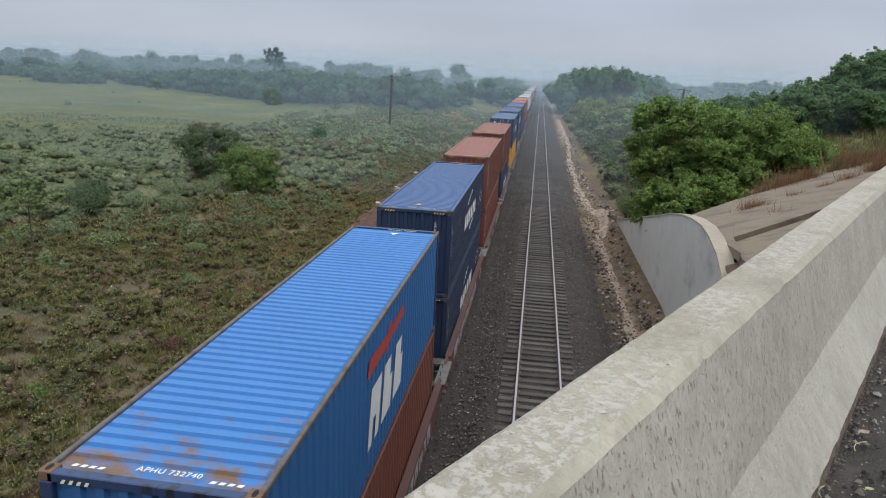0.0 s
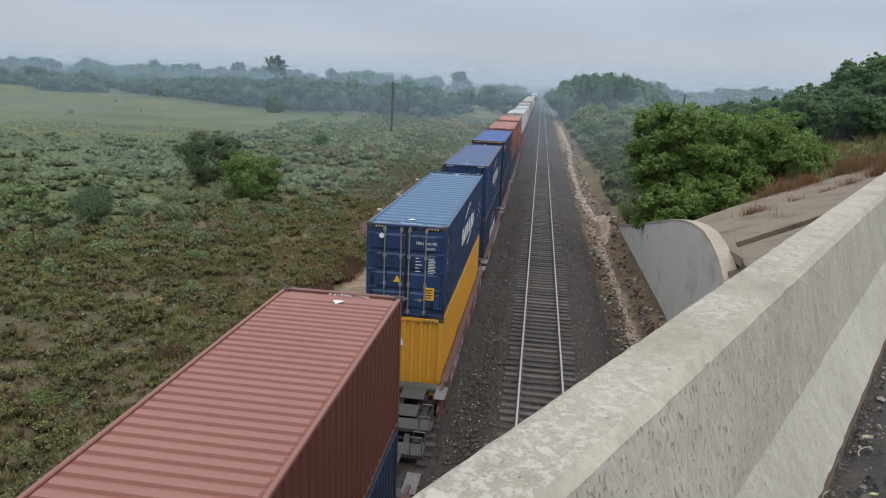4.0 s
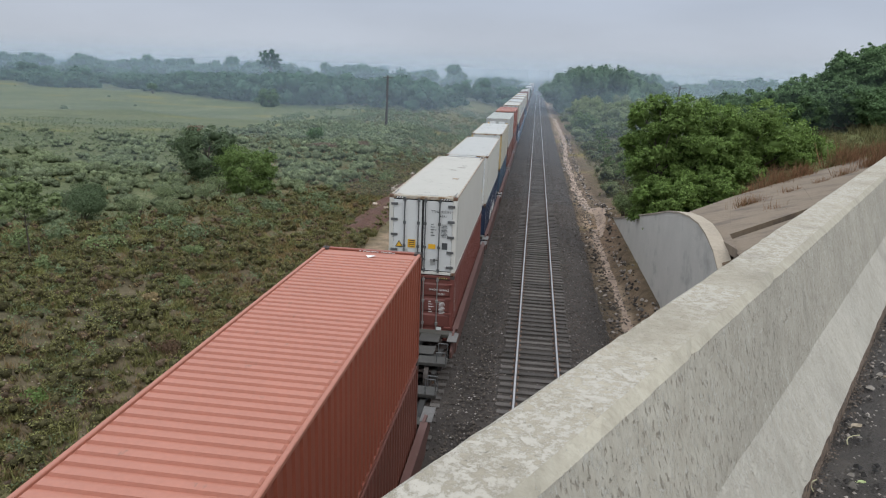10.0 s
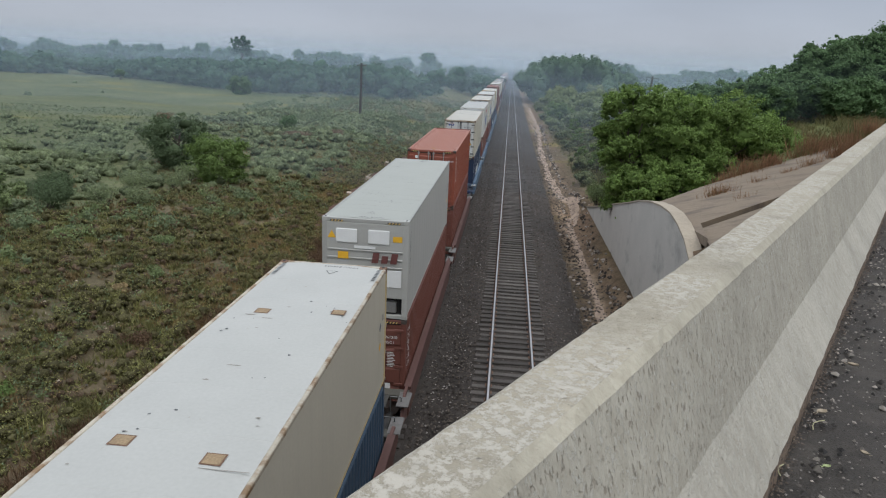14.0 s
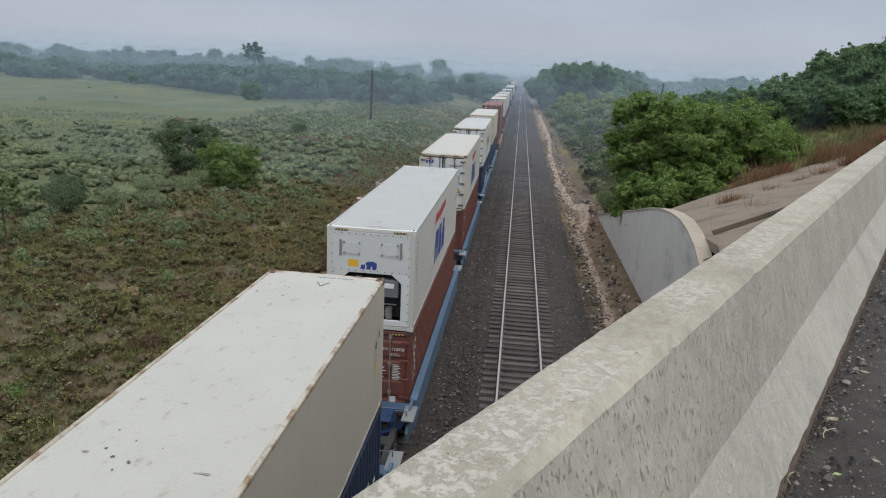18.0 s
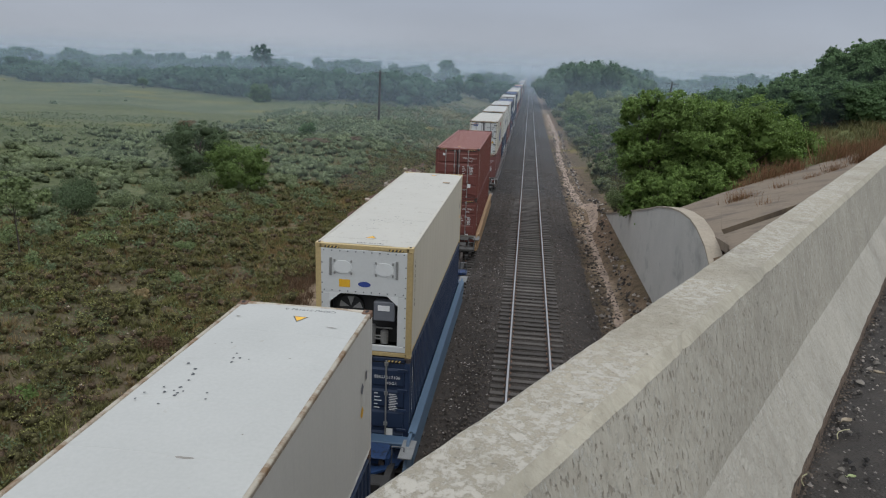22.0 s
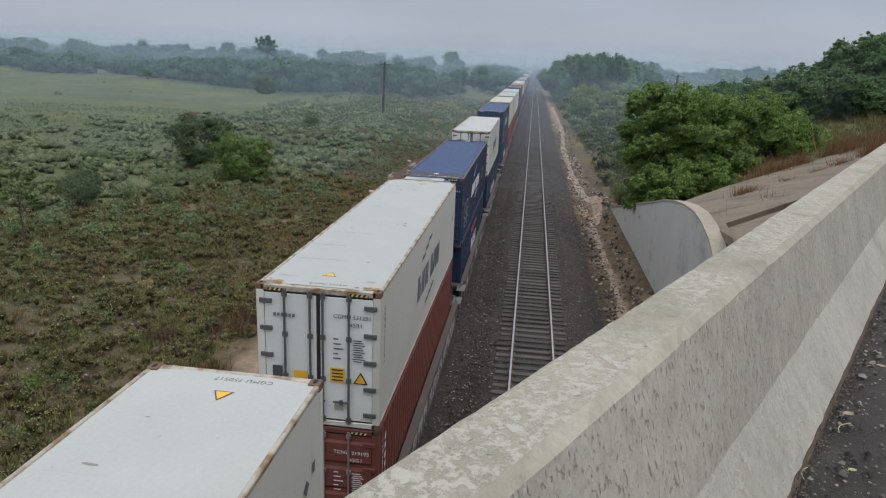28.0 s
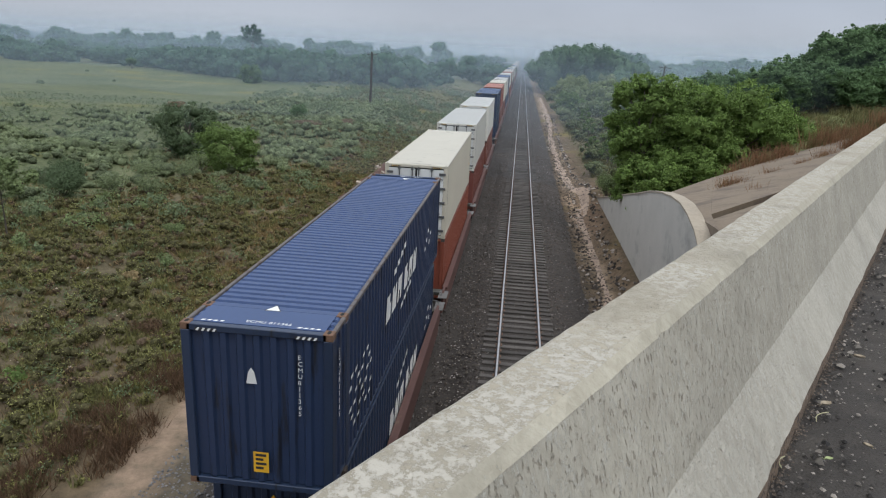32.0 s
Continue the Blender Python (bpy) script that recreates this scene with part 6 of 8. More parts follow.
def reefer_unit(c, h, tone):
    """Cooling machinery in the front end: hatches, dials and an open recess with fan, coils and pipes."""
    part("unit_panel", box(-1.08, 1.08, 0.0, 0.06, h * 0.56, h - 0.12, 0.01), tone, c)
    part("unit_panel", box(-1.08, 1.08, 0.0, 0.06, 0.14, 0.30, 0.01), tone, c)
    for x0, x1 in ((-1.08, -0.86), (0.86, 1.08)):
        part("unit_panel", box(x0, x1, 0.0, 0.06, 0.30, h * 0.56, 0.01), tone, c)
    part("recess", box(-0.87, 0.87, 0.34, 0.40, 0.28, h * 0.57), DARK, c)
    for sx in (-1, 1):
        bm = bmesh.new()
        add_prism(bm, [(sx * 0.87, h * 0.565), (sx * 0.58, h * 0.565), (sx * 0.87, h * 0.565 - 0.25)], -0.004, 0.05, lambda u, v, d: (u, d, v))
        part("corner_gusset", bm, tone, c)
    for x in (-0.52, 0.52):
        bm = bmesh.new()
        add_prism(bm, [(0.23 * math.cos(a), 0.17 * math.sin(a)) for a in [k * math.pi / 6 for k in range(12)]], -0.02, 0.0, lambda u, v, d: (x + u, d, h * 0.80 + v))
        part("fan_hatch", bm, tone, c)
        for k in range(4):
            a = math.pi / 4 + k * math.pi / 2
            part("latch", box(x + 0.3 * math.cos(a) - 0.02, x + 0.3 * math.cos(a) + 0.02, -0.03, 0.0, h * 0.80 + 0.22 * math.sin(a) - 0.03, h * 0.80 + 0.22 * math.sin(a) + 0.03), STEEL, c)
    mark(c, [slant(-0.62, 0, -0.34, 0.2)], on_front(0, h * 0.62, 0.004), Y_MARK, "yellow warning plate")
    mark(c, [[(0.16 * math.cos(a), 0.07 * math.sin(a)) for a in [k * math.pi / 8 for k in range(16)]]], on_front(0.02, h * 0.655, 0.004), B_MARK, "blue oval badge")
    bolts = bmesh.new()
    for k in range(11):
        x = -1.0 + 0.2 * k
        for z in (h - 0.17, h * 0.585):
            add_box(bolts, x - 0.014, x + 0.014, -0.012, 0.002, z - 0.014, z + 0.014)
    for k in range(9):
        z = 0.3 + k * 0.26
        for x in (-1.05, 1.05):
            add_box(bolts, x - 0.014, x + 0.014, -0.012, 0.002, z - 0.014, z + 0.014)
    tagged(part("bolt_rows", bolts, G_MARK, c), kind="stuff")
    for x0, x1 in ((-0.86, -0.80), (0.80, 0.86)):
        part("hatch_bracket", box(x0, x1, -0.025, 0.0, h * 0.72, h * 0.88, 0.008), STEEL, c)
    part("control_box", box(0.25, 0.78, 0.02, 0.3, 0.95, 1.45, 0.02), G_MARK, c)
    part("screen", box(0.36, 0.66, 0.008, 0.022, 1.22, 1.36, 0.004), W_MARK, c)
    bm = bmesh.new()
    add_tube(bm, (-0.38, 0.33, 1.18), (-0.38, 0.22, 1.18), 0.34, None, 18)
    part("fan_ring", bm, RUBBER, c)
    bm = bmesh.new()
    for k in range(5):
        a = k * 2 * math.pi / 5
        add_prism(bm, [(0.05 * math.cos(a), 0.05 * math.sin(a)), (0.31 * math.cos(a), 0.31 * math.sin(a)), (0.29 * math.cos(a + 0.6), 0.29 * math.sin(a + 0.6))], 0.205, 0.215, lambda u, v, d: (-0.38 + u, d, 1.18 + v))
    part("fan", bm, STEEL, c)
    bm = bmesh.new()
    add_tube(bm, (0.15, 0.2, 0.3), (0.15, 0.2, 0.75), 0.13, None, 10)
    add_tube(bm, (0.5, 0.2, 0.3), (0.5, 0.2, 0.62), 0.10, None, 10)
    add_tube(bm, (0.15, 0.2, 0.7), (0.7, 0.2, 0.7), 0.02, None, 6)
    add_tube(bm, (-0.7, 0.15, 0.5), (0.6, 0.15, 0.5), 0.018, None, 6)
    add_tube(bm, (-0.7, 0.15, 0.42), (0.6, 0.15, 0.42), 0.018, None, 6)
    part("compressor", bm, STEEL, c)
    part("cable_tray", box(-0.75, -0.2, 0.05, 0.3, 0.30, 0.55, 0.02), G_MARK, c)


def grey_unit(c, h, tone):
    """A grey cooling end with white hatches, ribs and a dark intake."""
    part("unit_panel", box(-1.08, 1.08, 0.0, 0.06, 0.62, h - 0.12, 0.01), tone, c)
    for z in (h * 0.52, h * 0.60, h * 0.68):
        part("rib", box(-1.06, 1.06, -0.03, 0.0, z, z + 0.05, 0.012), tone, c)
    for x in (-0.52, 0.38):
        part("hatch", box(x - 0.3, x + 0.3, -0.03, 0.0, h * 0.76, h * 0.90, 0.02), W_MARK, c)
    mark(c, TRIANGLE, on_front(-0.94, h * 0.80, 0.004), Y_MARK)
    mark(c, [slant(0.78, 0, 1.04, 0.16)], on_front(0, h * 0.79, 0.004), Y_MARK)
    mark(c, [slant(-0.76, 0, -0.46, 0.2)], on_front(0, h * 0.60, 0.034), Y_MARK)
    mark(c, [slant(-0.30, 0, 0.30, 0.08)], on_front(0, h * 0.71, 0.034), W_MARK, "white label strip")
    mark(c, [slant(0.20 + 0.26 * k, 0, 0.38 + 0.26 * k, 0.30 - 0.08 * (k % 2), 0.15) for k in range(3)], on_front(0, h * 0.575, 0.056), BROWN_MARK, "maroon logo block")
    part("white_panel", box(-1.04, 1.04, -0.02, 0.0, 0.95, 1.45, 0.01), W_MARK, c)
    part("intake", box(-0.42, 0.06, -0.035, 0.0, 1.02, 1.42, 0.02), HOLE, c)
    part("gauge_box", box(0.32, 0.56, -0.035, 0.0, 1.1, 1.36, 0.015), DARK, c)
    mark(c, [slant(0.12, 0, 0.24, 0.08)], on_front(0, 1.34, 0.024), R_MARK)
    mark(c, [slant(0.12, 0, 0.24, 0.08)], on_front(0, 1.18, 0.024), B_MARK)
    bm = bmesh.new()
    r = bmesh.ops.create_circle(bm, cap_ends=True, segments=16, radius=0.15)
    bmesh.ops.transform(bm, matrix=on_front(-0.86, 1.28, 0.025), verts=r["verts"])
    part("dial", bm, K_MARK, c)
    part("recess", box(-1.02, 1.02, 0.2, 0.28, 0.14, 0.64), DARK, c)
    bm = bmesh.new()
    add_tube(bm, (-0.2, 0.12, 0.2), (-0.2, 0.12, 0.6), 0.12, None, 10)
    add_tube(bm, (0.15, 0.12, 0.2), (0.15, 0.12, 0.56), 0.1, None, 10)
    add_box(bm, 0.35, 0.9, 0.02, 0.2, 0.2, 0.5)
    part("compressor", bm, STEEL, c)
    part("power_box", box(-0.98, -0.56, -0.01, 0.18, 0.42, 0.62, 0.01), W_MARK, c)


WORN_EDGE = surface("worn_grey_rail", (0.115, 0.105, 0.105), rough=0.7, vary=0.2, scale=3, grain=20, stain=(0.07, 0.045, 0.035), stain_at=(0.5, 0.62), stain_scale=3)
BROWN_END = surface("rust_stained_roof_end", (0.075, 0.052, 0.045), rough=0.8, vary=0.3, scale=2, grain=16, stain=(0.045, 0.06, 0.12), stain_at=(0.52, 0.62), stain_scale=1.6)


def container(spec, y, z, group, full=True):
    """A shipping container; y, z: the foot of its front end at the start."""
    kind, colour, length, end, label = spec["kind"], spec["colour"], spec.get("length", 12.19), spec["end"], spec["label"]
    h = spec.get("h", HC)
    c = thing("shipping_container", label, "shipping container", group=group, m=pose(TRAIN_X, y, z))
    MOVING.append((c, TRAIN_X, y, z))
    tone = PAINT[colour]
    edge = PAINT[spec.get("edge", colour)]
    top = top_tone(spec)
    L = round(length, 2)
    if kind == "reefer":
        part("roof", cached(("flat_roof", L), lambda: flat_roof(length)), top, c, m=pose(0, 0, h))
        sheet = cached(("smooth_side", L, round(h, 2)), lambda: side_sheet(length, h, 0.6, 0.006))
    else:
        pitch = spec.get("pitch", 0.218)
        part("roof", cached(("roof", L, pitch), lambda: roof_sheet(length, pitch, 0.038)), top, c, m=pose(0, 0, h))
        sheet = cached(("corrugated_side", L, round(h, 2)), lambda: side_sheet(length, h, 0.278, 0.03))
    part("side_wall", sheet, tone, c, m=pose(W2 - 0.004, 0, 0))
    part("side_wall", sheet, tone, c, m=pose(-W2 + 0.004, length, 0, 0, 0, 180))
    part("floor_pan", cached(("floor_pan", L), lambda: box(-W2 + 0.03, W2 - 0.03, 0.1, length - 0.1, 0.03, 0.15)), DARK, c)
    part("rear_end", cached(("rear_end", round(h, 2)), lambda: box(-W2 + 0.1, W2 - 0.1, -0.05, 0.0, 0.1, h - 0.1)), tone, c, m=pose(0, length - 0.02, 0))
    post = cached(("corner_post", round(h, 2)), lambda: box(-0.075, 0.075, -0.075, 0.075, 0.11, h - 0.11, 0.012))
    rail = cached(("long_rail", L), lambda: box(-0.035, 0.035, 0.14, length - 0.14, -0.075, 0.0, 0.012))
    beam = cached(("cross_rail",), lambda: box(-W2 + 0.1, W2 - 0.1, -0.06, 0.06, -0.11, 0.0, 0.01))
    for sx in (-1, 1):
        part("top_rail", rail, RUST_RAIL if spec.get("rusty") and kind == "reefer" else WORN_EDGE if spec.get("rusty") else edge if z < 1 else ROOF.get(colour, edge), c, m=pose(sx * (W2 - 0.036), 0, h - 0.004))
        part("bottom_rail", rail, edge, c, m=pose(sx * (W2 - 0.036), 0, 0.165))
        for yy in (0.076, length - 0.076) if full else (0.076,):
            part("corner_post", post, edge, c, m=pose(sx * (W2 - 0.077), yy, 0))
    for yy in (0.062, length - 0.062):
        part("cross_rail", beam, RUST_RAIL if spec.get("rusty") and kind == "reefer" else edge, c, m=pose(0, yy, h - 0.004))
        part("cross_rail", beam, edge, c, m=pose(0, yy, 0.125))
    cast = cached(("corner_casting",), casting)
    hole = cached(("casting_hole",), casting_hole)
    cm = RUSTY if spec.get("rusty") else DARK_CAST if kind == "dry" else edge
    inner = (0.762 + 0.089, length - 0.762 - 0.089) if length > 13 else ()
    for sx in (-1, 1):
        for yy in (0.091, length - 0.091, *inner) if full else ():
            k = part("corner_casting", cast, cm, c, m=pose(sx * (W2 - 0.08), yy, h + 0.006))
            if full:
                part("hole", hole, HOLE, k)
        for yy in (0.091, length - 0.091) if full and z > 1 else ():
            part("corner_casting", cast, cm, c, m=pose(sx * (W2 - 0.08), yy, 0.118))
    front_tone = BROWN_END if spec.get("brown_end") else top
    if length > 13:
        for yy in inner:
            part("cross_rail", beam, front_tone, c, m=pose(0, yy, h + 0.002))
            for sx in (-1, 1):
                part("corner_post", post, edge, c, m=pose(sx * (W2 - 0.066), yy, 0))
        part("roof_end", cached(("roof_end",), lambda: box(-W2 + 0.16, W2 - 0.16, 0.125, 0.785, -0.03, 0.002)), front_tone, c, "flat plate at the front of the roof", m=pose(0, 0, h))
    # the front end
    if end == "wall":
        part("front_wall", cached(("front_wall", round(h, 2)), lambda: end_sheet(h, 0.27, 0.045)), tone, c)
    elif end == "doors":
        door_pair(c, h, PAINT["door_white"] if kind == "reefer" else tone, STEEL if kind == "dry" else RODS, kind, RODS if kind == "reefer" else tone, full)
    elif end == "unit":
        reefer_unit(c, h, PAINT["door_white"])
    else:
        grey_unit(c, h, tone)
    if full:
        decorate(c, spec, length, h)
    return c


RUST_BLEED = surface("rust_bleed", (0.30, 0.215, 0.125), rough=0.8, vary=0.3, scale=5, island=0.3)
DARK_CAST = surface("grimy_casting", (0.06, 0.048, 0.043), rough=0.8, vary=0.3, scale=8)
G_RUST = surface("dark_rusty_rim", (0.10, 0.085, 0.07), rough=0.8, vary=0.3, scale=8)
SCUFF = surface("grey_scuff", (0.25, 0.235, 0.21), rough=0.8, vary=0.3, scale=8)


def h_upper(c):
    return c.matrix_basis.translation.z > 1


def label_seed(spec):
    return spec["label"]


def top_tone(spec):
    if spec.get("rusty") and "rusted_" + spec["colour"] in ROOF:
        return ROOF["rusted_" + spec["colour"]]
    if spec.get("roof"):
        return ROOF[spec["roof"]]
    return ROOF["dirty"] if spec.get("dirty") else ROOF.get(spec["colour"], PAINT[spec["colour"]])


def code_of(spec):
    return spec.get("code") or ""


def decorate(c, spec, length, h):
    """Numbers, warning marks and plain logo shapes as each box carries them."""
    kind, end, dark = spec["kind"], spec["end"], spec["kind"] == "dry"
    ink = W_MARK if dark else INK
    hazard(c, 0, h, not (dark and "rusty" in spec) and not (code_of(spec).startswith("TTNU")))
    if spec.get("band"):
        part("hazard_plate", box(-1.05, 1.05, -0.008, 0.0, h - 0.12, h - 0.05), K_MARK, c)
        mark(c, [slant(-1.02 + 0.105 * k, 0, -0.965 + 0.105 * k, 0.055, 0.2) for k in range(20)], on_front(0, h - 0.112, 0.012), Y_MARK, "yellow height dashes")
        mark(c, [hook(0.5 + 0.32 * k, 2.1 + 0.05 * k, 0.26, 0.3, 0.2) for k in range(4)], on_side(0, 0, 0.001), Y_MARK, "yellow arrow block")
    code = spec.get("code")
    if code:
        lettering(c, code, on_roof(-0.25, 0.22, h + 0.004), 0.115, ink, 1.1)
        if end == "wall":
            lettering(c, "\n".join(code.replace(" ", "")), on_front(0.66, h - 0.45, 0.0), 0.108, ink)
        if end == "doors":
            lettering(c, code, on_front(0.30, h - 0.56, 0.008 if kind == "reefer" else 0.024), 0.115, ink, 1.05)
            lettering(c, spec.get("size", "45G1"), on_front(0.62, h - 0.72, 0.008 if kind == "reefer" else 0.024), 0.115, ink, 1.1)
        lettering(c, "\n".join(code.replace(" ", "")), on_side(0.33, h - 0.45, 0.003), 0.125, ink)
        lettering(c, code, on_roof_back(0.62, length - 0.22, h + 0.004), 0.12, ink, 1.1)
    if kind == "reefer" and "tri" not in spec:
        mark(c, TRIANGLE, on_roof(0.0, 0.75, h + 0.008), INK, "dark outline of a triangle")
        mark(c, [[(-0.098, 0.012), (0.098, 0.012), (0, 0.192)]], on_roof(0.0, 0.75, h + 0.0105), top_tone(spec), "pale triangle")
    elif not spec.get("plain"):
        mark(c, [[(-0.145, -0.014), (0.145, -0.014), (0, 0.25)]], on_roof(0.0, 0.75, h + 0.006), INK, "dark outline of a triangle")
        mark(c, TRIANGLE, on_roof(0.0, 0.75, h + 0.0085), spec.get("tri", W_MARK))
    # height dashes on the roof: beside the code on painted boxes, along both edges on white ones
    if dark:
        dash = [slant(x0 + 0.10 * k, 0, x0 + 0.06 + 0.10 * k, 0.045, 0.5) for x0 in (-0.95, 0.60) for k in range(4)]
        mark(c, dash, on_roof(0, 0.16, h + 0.004), W_MARK if "rusty" in spec else FADED_YELLOW, "small")
    elif code_of(spec).startswith("TTNU"):
        dash = [slant(sx, 0.09 * k, sx + 0.06, 0.05 + 0.09 * k, 0.4) for sx in (-1.13, 1.05) for k in range(9)]
        mark(c, dash, on_roof(0, 0.3, h + 0.007), INK, "small")
    if kind == "reefer":
        mark(c, [[(0.14, 0.015), (-0.14, 0.015), (0, -0.235)]], on_roof(0.1, length - 0.6, h + 0.008), INK, "dark outline of a triangle")
        mark(c, [[(0.105, -0.004), (-0.105, -0.004), (0, -0.20)]], on_roof(0.1, length - 0.6, h + 0.0105), spec.get("tri", top_tone(spec)), "pale triangle")
        # height stripes along the rear roof corners
        for sx in (-1.12, 1.04) if (code or "").startswith("TTNU") else ():
            mark(c, [slant(sx, length - 1.05 + 0.1 * k, sx + 0.08, length - 1.0 + 0.1 * k, 0.4) for k in range(8)], on_roof(0, 0, h + 0.007), INK, "small")
    else:
        mark(c, [[(0.12, 0), (-0.12, 0), (0, -0.22)]], on_roof(0.1, length - 0.6, h + 0.008), spec.get("tri", W_MARK))
    if end == "wall":
        if "red" in spec["colour"]:
            mark(c, [[(-0.09, 0), (0.09, 0), (0.05, 0.2), (0, 0.28), (-0.05, 0.2)]], on_front(0.66, 0.5, 0.0), Y_MARK, "yellow bell-shaped mark")
        elif not spec.get("band"):
            mark(c, [[(-0.09, 0), (0.09, 0), (0.05, 0.2), (0, 0.28), (-0.05, 0.2)]], on_front(-0.1, h - 0.95, -0.02), spec.get("tri", W_MARK))
        mark(c, [slant(-0.12, 0, 0.14, 0.38)], on_front(0, 0.32, -0.02), Y_MARK, "yellow data plate")
        mark(c, [slant(-0.08, 0.3 - 0.08 * k, 0.10 - 0.05 * (k % 2), 0.345 - 0.08 * k) for k in range(4)], on_front(0, 0.32, -0.016), K_MARK, "small print on the plate")
    if end == "doors":
        # small print in rows and the plates
        rows = [slant(0.68 + 0.02 * (k % 2), -0.048 * k, 0.86 + 0.03 * (k % 3), -0.048 * k + 0.02) for k in range(10)] + [slant(0.30, -0.1 * k, 0.40 + 0.05 * (k % 3), -0.1 * k + 0.026) for k in range(5)]
        mark(c, rows, on_front(0, h - 1.0, 0.008 if kind == "reefer" else 0.026), ink, "rows of small print")
        if kind == "reefer":
            big = [[(-0.145, 0), (0.145, 0), (0, 0.25)]]
            small = [[(-0.105, 0.022), (0.105, 0.022), (0, 0.205)]]
            flip = -1 if spec["code"].startswith("TTNU") else 1
            mark(c, big, on_front(flip * 0.84, 0.98, 0.008), K_MARK, "black rim of a warning triangle")
            mark(c, small, on_front(flip * 0.84, 0.98, 0.011), Y_MARK, "yellow warning triangle")
            mark(c, [slant(-0.14, 0, 0.14, 0.30)], on_front(flip * 0.38, 0.98, 0.008), Y_MARK, "yellow warning plate")
            mark(c, [slant(-0.11, 0.24 - 0.07 * k, 0.11, 0.27 - 0.07 * k) for k in range(4)], on_front(flip * 0.38, 0.98, 0.011), K_MARK, "small")
            mark(c, [slant(-0.13, 0, 0.13, 0.17)], on_front(flip * -0.36, 0.98, 0.008), Y_MARK, "yellow plate")
            mark(c, [slant(-0.1, 0, 0.1, 0.24)], on_front(flip * -0.82, 0.98, 0.008), INK, "dark data plate")
            mark(c, [slant(-0.72, 0.3, -0.52, 0.50), slant(0.32, -0.04, 0.5, 0.12)], on_front(0, 0.42, 0.008), ROOF["white"], "faded sticker")
        else:
            mark(c, TRIANGLE, on_front(-0.25, h * 0.38, 0.008 if kind == "reefer" else 0.026), Y_MARK, "yellow warning triangle")
            if spec.get("plate"):
                mark(c, [slant(0.58, -0.1, 0.90, 0.3)], on_front(0, h * 0.24, 0.026), Y_MARK, "yellow plate")
                mark(c, [slant(0.63, 0.2 - 0.08 * k, 0.85 - 0.04 * (k % 2), 0.235 - 0.08 * k) for k in range(4)], on_front(0, h * 0.24, 0.029), K_MARK, "small print on the plate")
            else:
                mark(c, [slant(0.62, 0, 0.80, 0.22)], on_front(0, h * 0.24, 0.026), W_MARK, "white plate")
            mark(c, [[(-0.75 + 0.08 * math.cos(a), 0.08 * math.sin(a)) for a in [k * math.pi / 6 for k in range(12)]]], on_front(0, h - 0.36, 0.008 if kind == "reefer" else 0.026), W_MARK)
    if kind == "reefer":
        # lifting sockets let into the roof, dents and scuffs, marks at the rear of the side
        rng = random.Random(sum(map(ord, code or label_seed(spec))))
        spots = {"CGMU 507172": [(-0.87, 3.65), (0.86, 3.6), (-0.84, 8.6), (0.84, 8.5)], "TTNU 828050": [(-0.6, 4.6), (0.62, 4.4), (0.86, 9.2), (-0.5, 9.0)],
                 "TTNU 825263": [(0.62, 4.4)], "TRIU 833180": [(0.80, 9.9)]}.get(code, [])
        w, d = (0.24, 0.17) if code and code.startswith("C") else (0.13, 0.12)
        for x, y in spots:
            ring = flat_shape([[(x - w, y - d), (x + w, y - d), (x + w, y + d), (x - w, y + d)]], lambda u, v: (u, v, h + 0.007))
            k = part("roof_socket", ring, RUSTY if w < 0.2 else G_RUST, c, "sunk roof socket with a rusty rim")
            part("lid", flat_shape([[(x - w + 0.022, y - d + 0.022), (x + w - 0.022, y - d + 0.022), (x + w - 0.022, y + d - 0.022), (x - w + 0.022, y + d - 0.022)]], lambda u, v: (u, v, h + 0.010)), RUST_BLEED if w < 0.2 else top_tone(spec), k)
        scuffs = []
        for k in range(15):
            x, y, r = rng.uniform(-1, 1), rng.uniform(0.4, length - 0.4), rng.uniform(0.01, 0.035)
            scuffs.append([(x + r * rng.uniform(0.6, 1.2) * math.cos(a) * (1.6 if k % 3 else 4), y + 0.7 * r * rng.uniform(0.5, 1.2) * math.sin(a)) for a in [j * math.pi / 4 for j in range(8)]])
        if code == "TTNU 825263":
            # paint torn off in three places
            for x, y, r in ((0.55, 8.6, 0.13), (0.5, 7.9, 0.19), (0.2, 7.0, 0.17)):
                scuffs.append([(x + 1.1 * r * rng.uniform(0.75, 1.15) * math.cos(a), y + r * rng.uniform(0.6, 1.1) * math.sin(a)) for a in [j * math.pi / 8 for j in range(16)]])
        for k in range(4):
            x, y, n = rng.uniform(-1.1, 0.7), 0.6 + 1.2 * k + rng.uniform(-0.02, 0.02), rng.uniform(0.3, 1.3)
            scuffs.append([(x, y), (min(1.12, x + n), y + rng.uniform(-0.01, 0.01)), (min(1.12, x + n), y + 0.012), (x, y + rng.uniform(0.006, 0.016))])
        specks = []
        for k in range(4):
            x0, y0 = rng.uniform(-0.8, 0.8), rng.uniform(1.0, length - 1.0)
            for j in range(rng.randint(4, 9)):
                x, y, r = max(-1.12, min(1.12, x0 + rng.gauss(0, 0.22))), max(0.3, min(length - 0.3, y0 + rng.gauss(0, 0.35))), rng.uniform(0.012, 0.03)
                specks.append([(x + r * rng.uniform(0.6, 1.3) * math.cos(a), y + r * rng.uniform(0.6, 1.3) * math.sin(a)) for a in [q * math.pi / 3 for q in range(6)]])
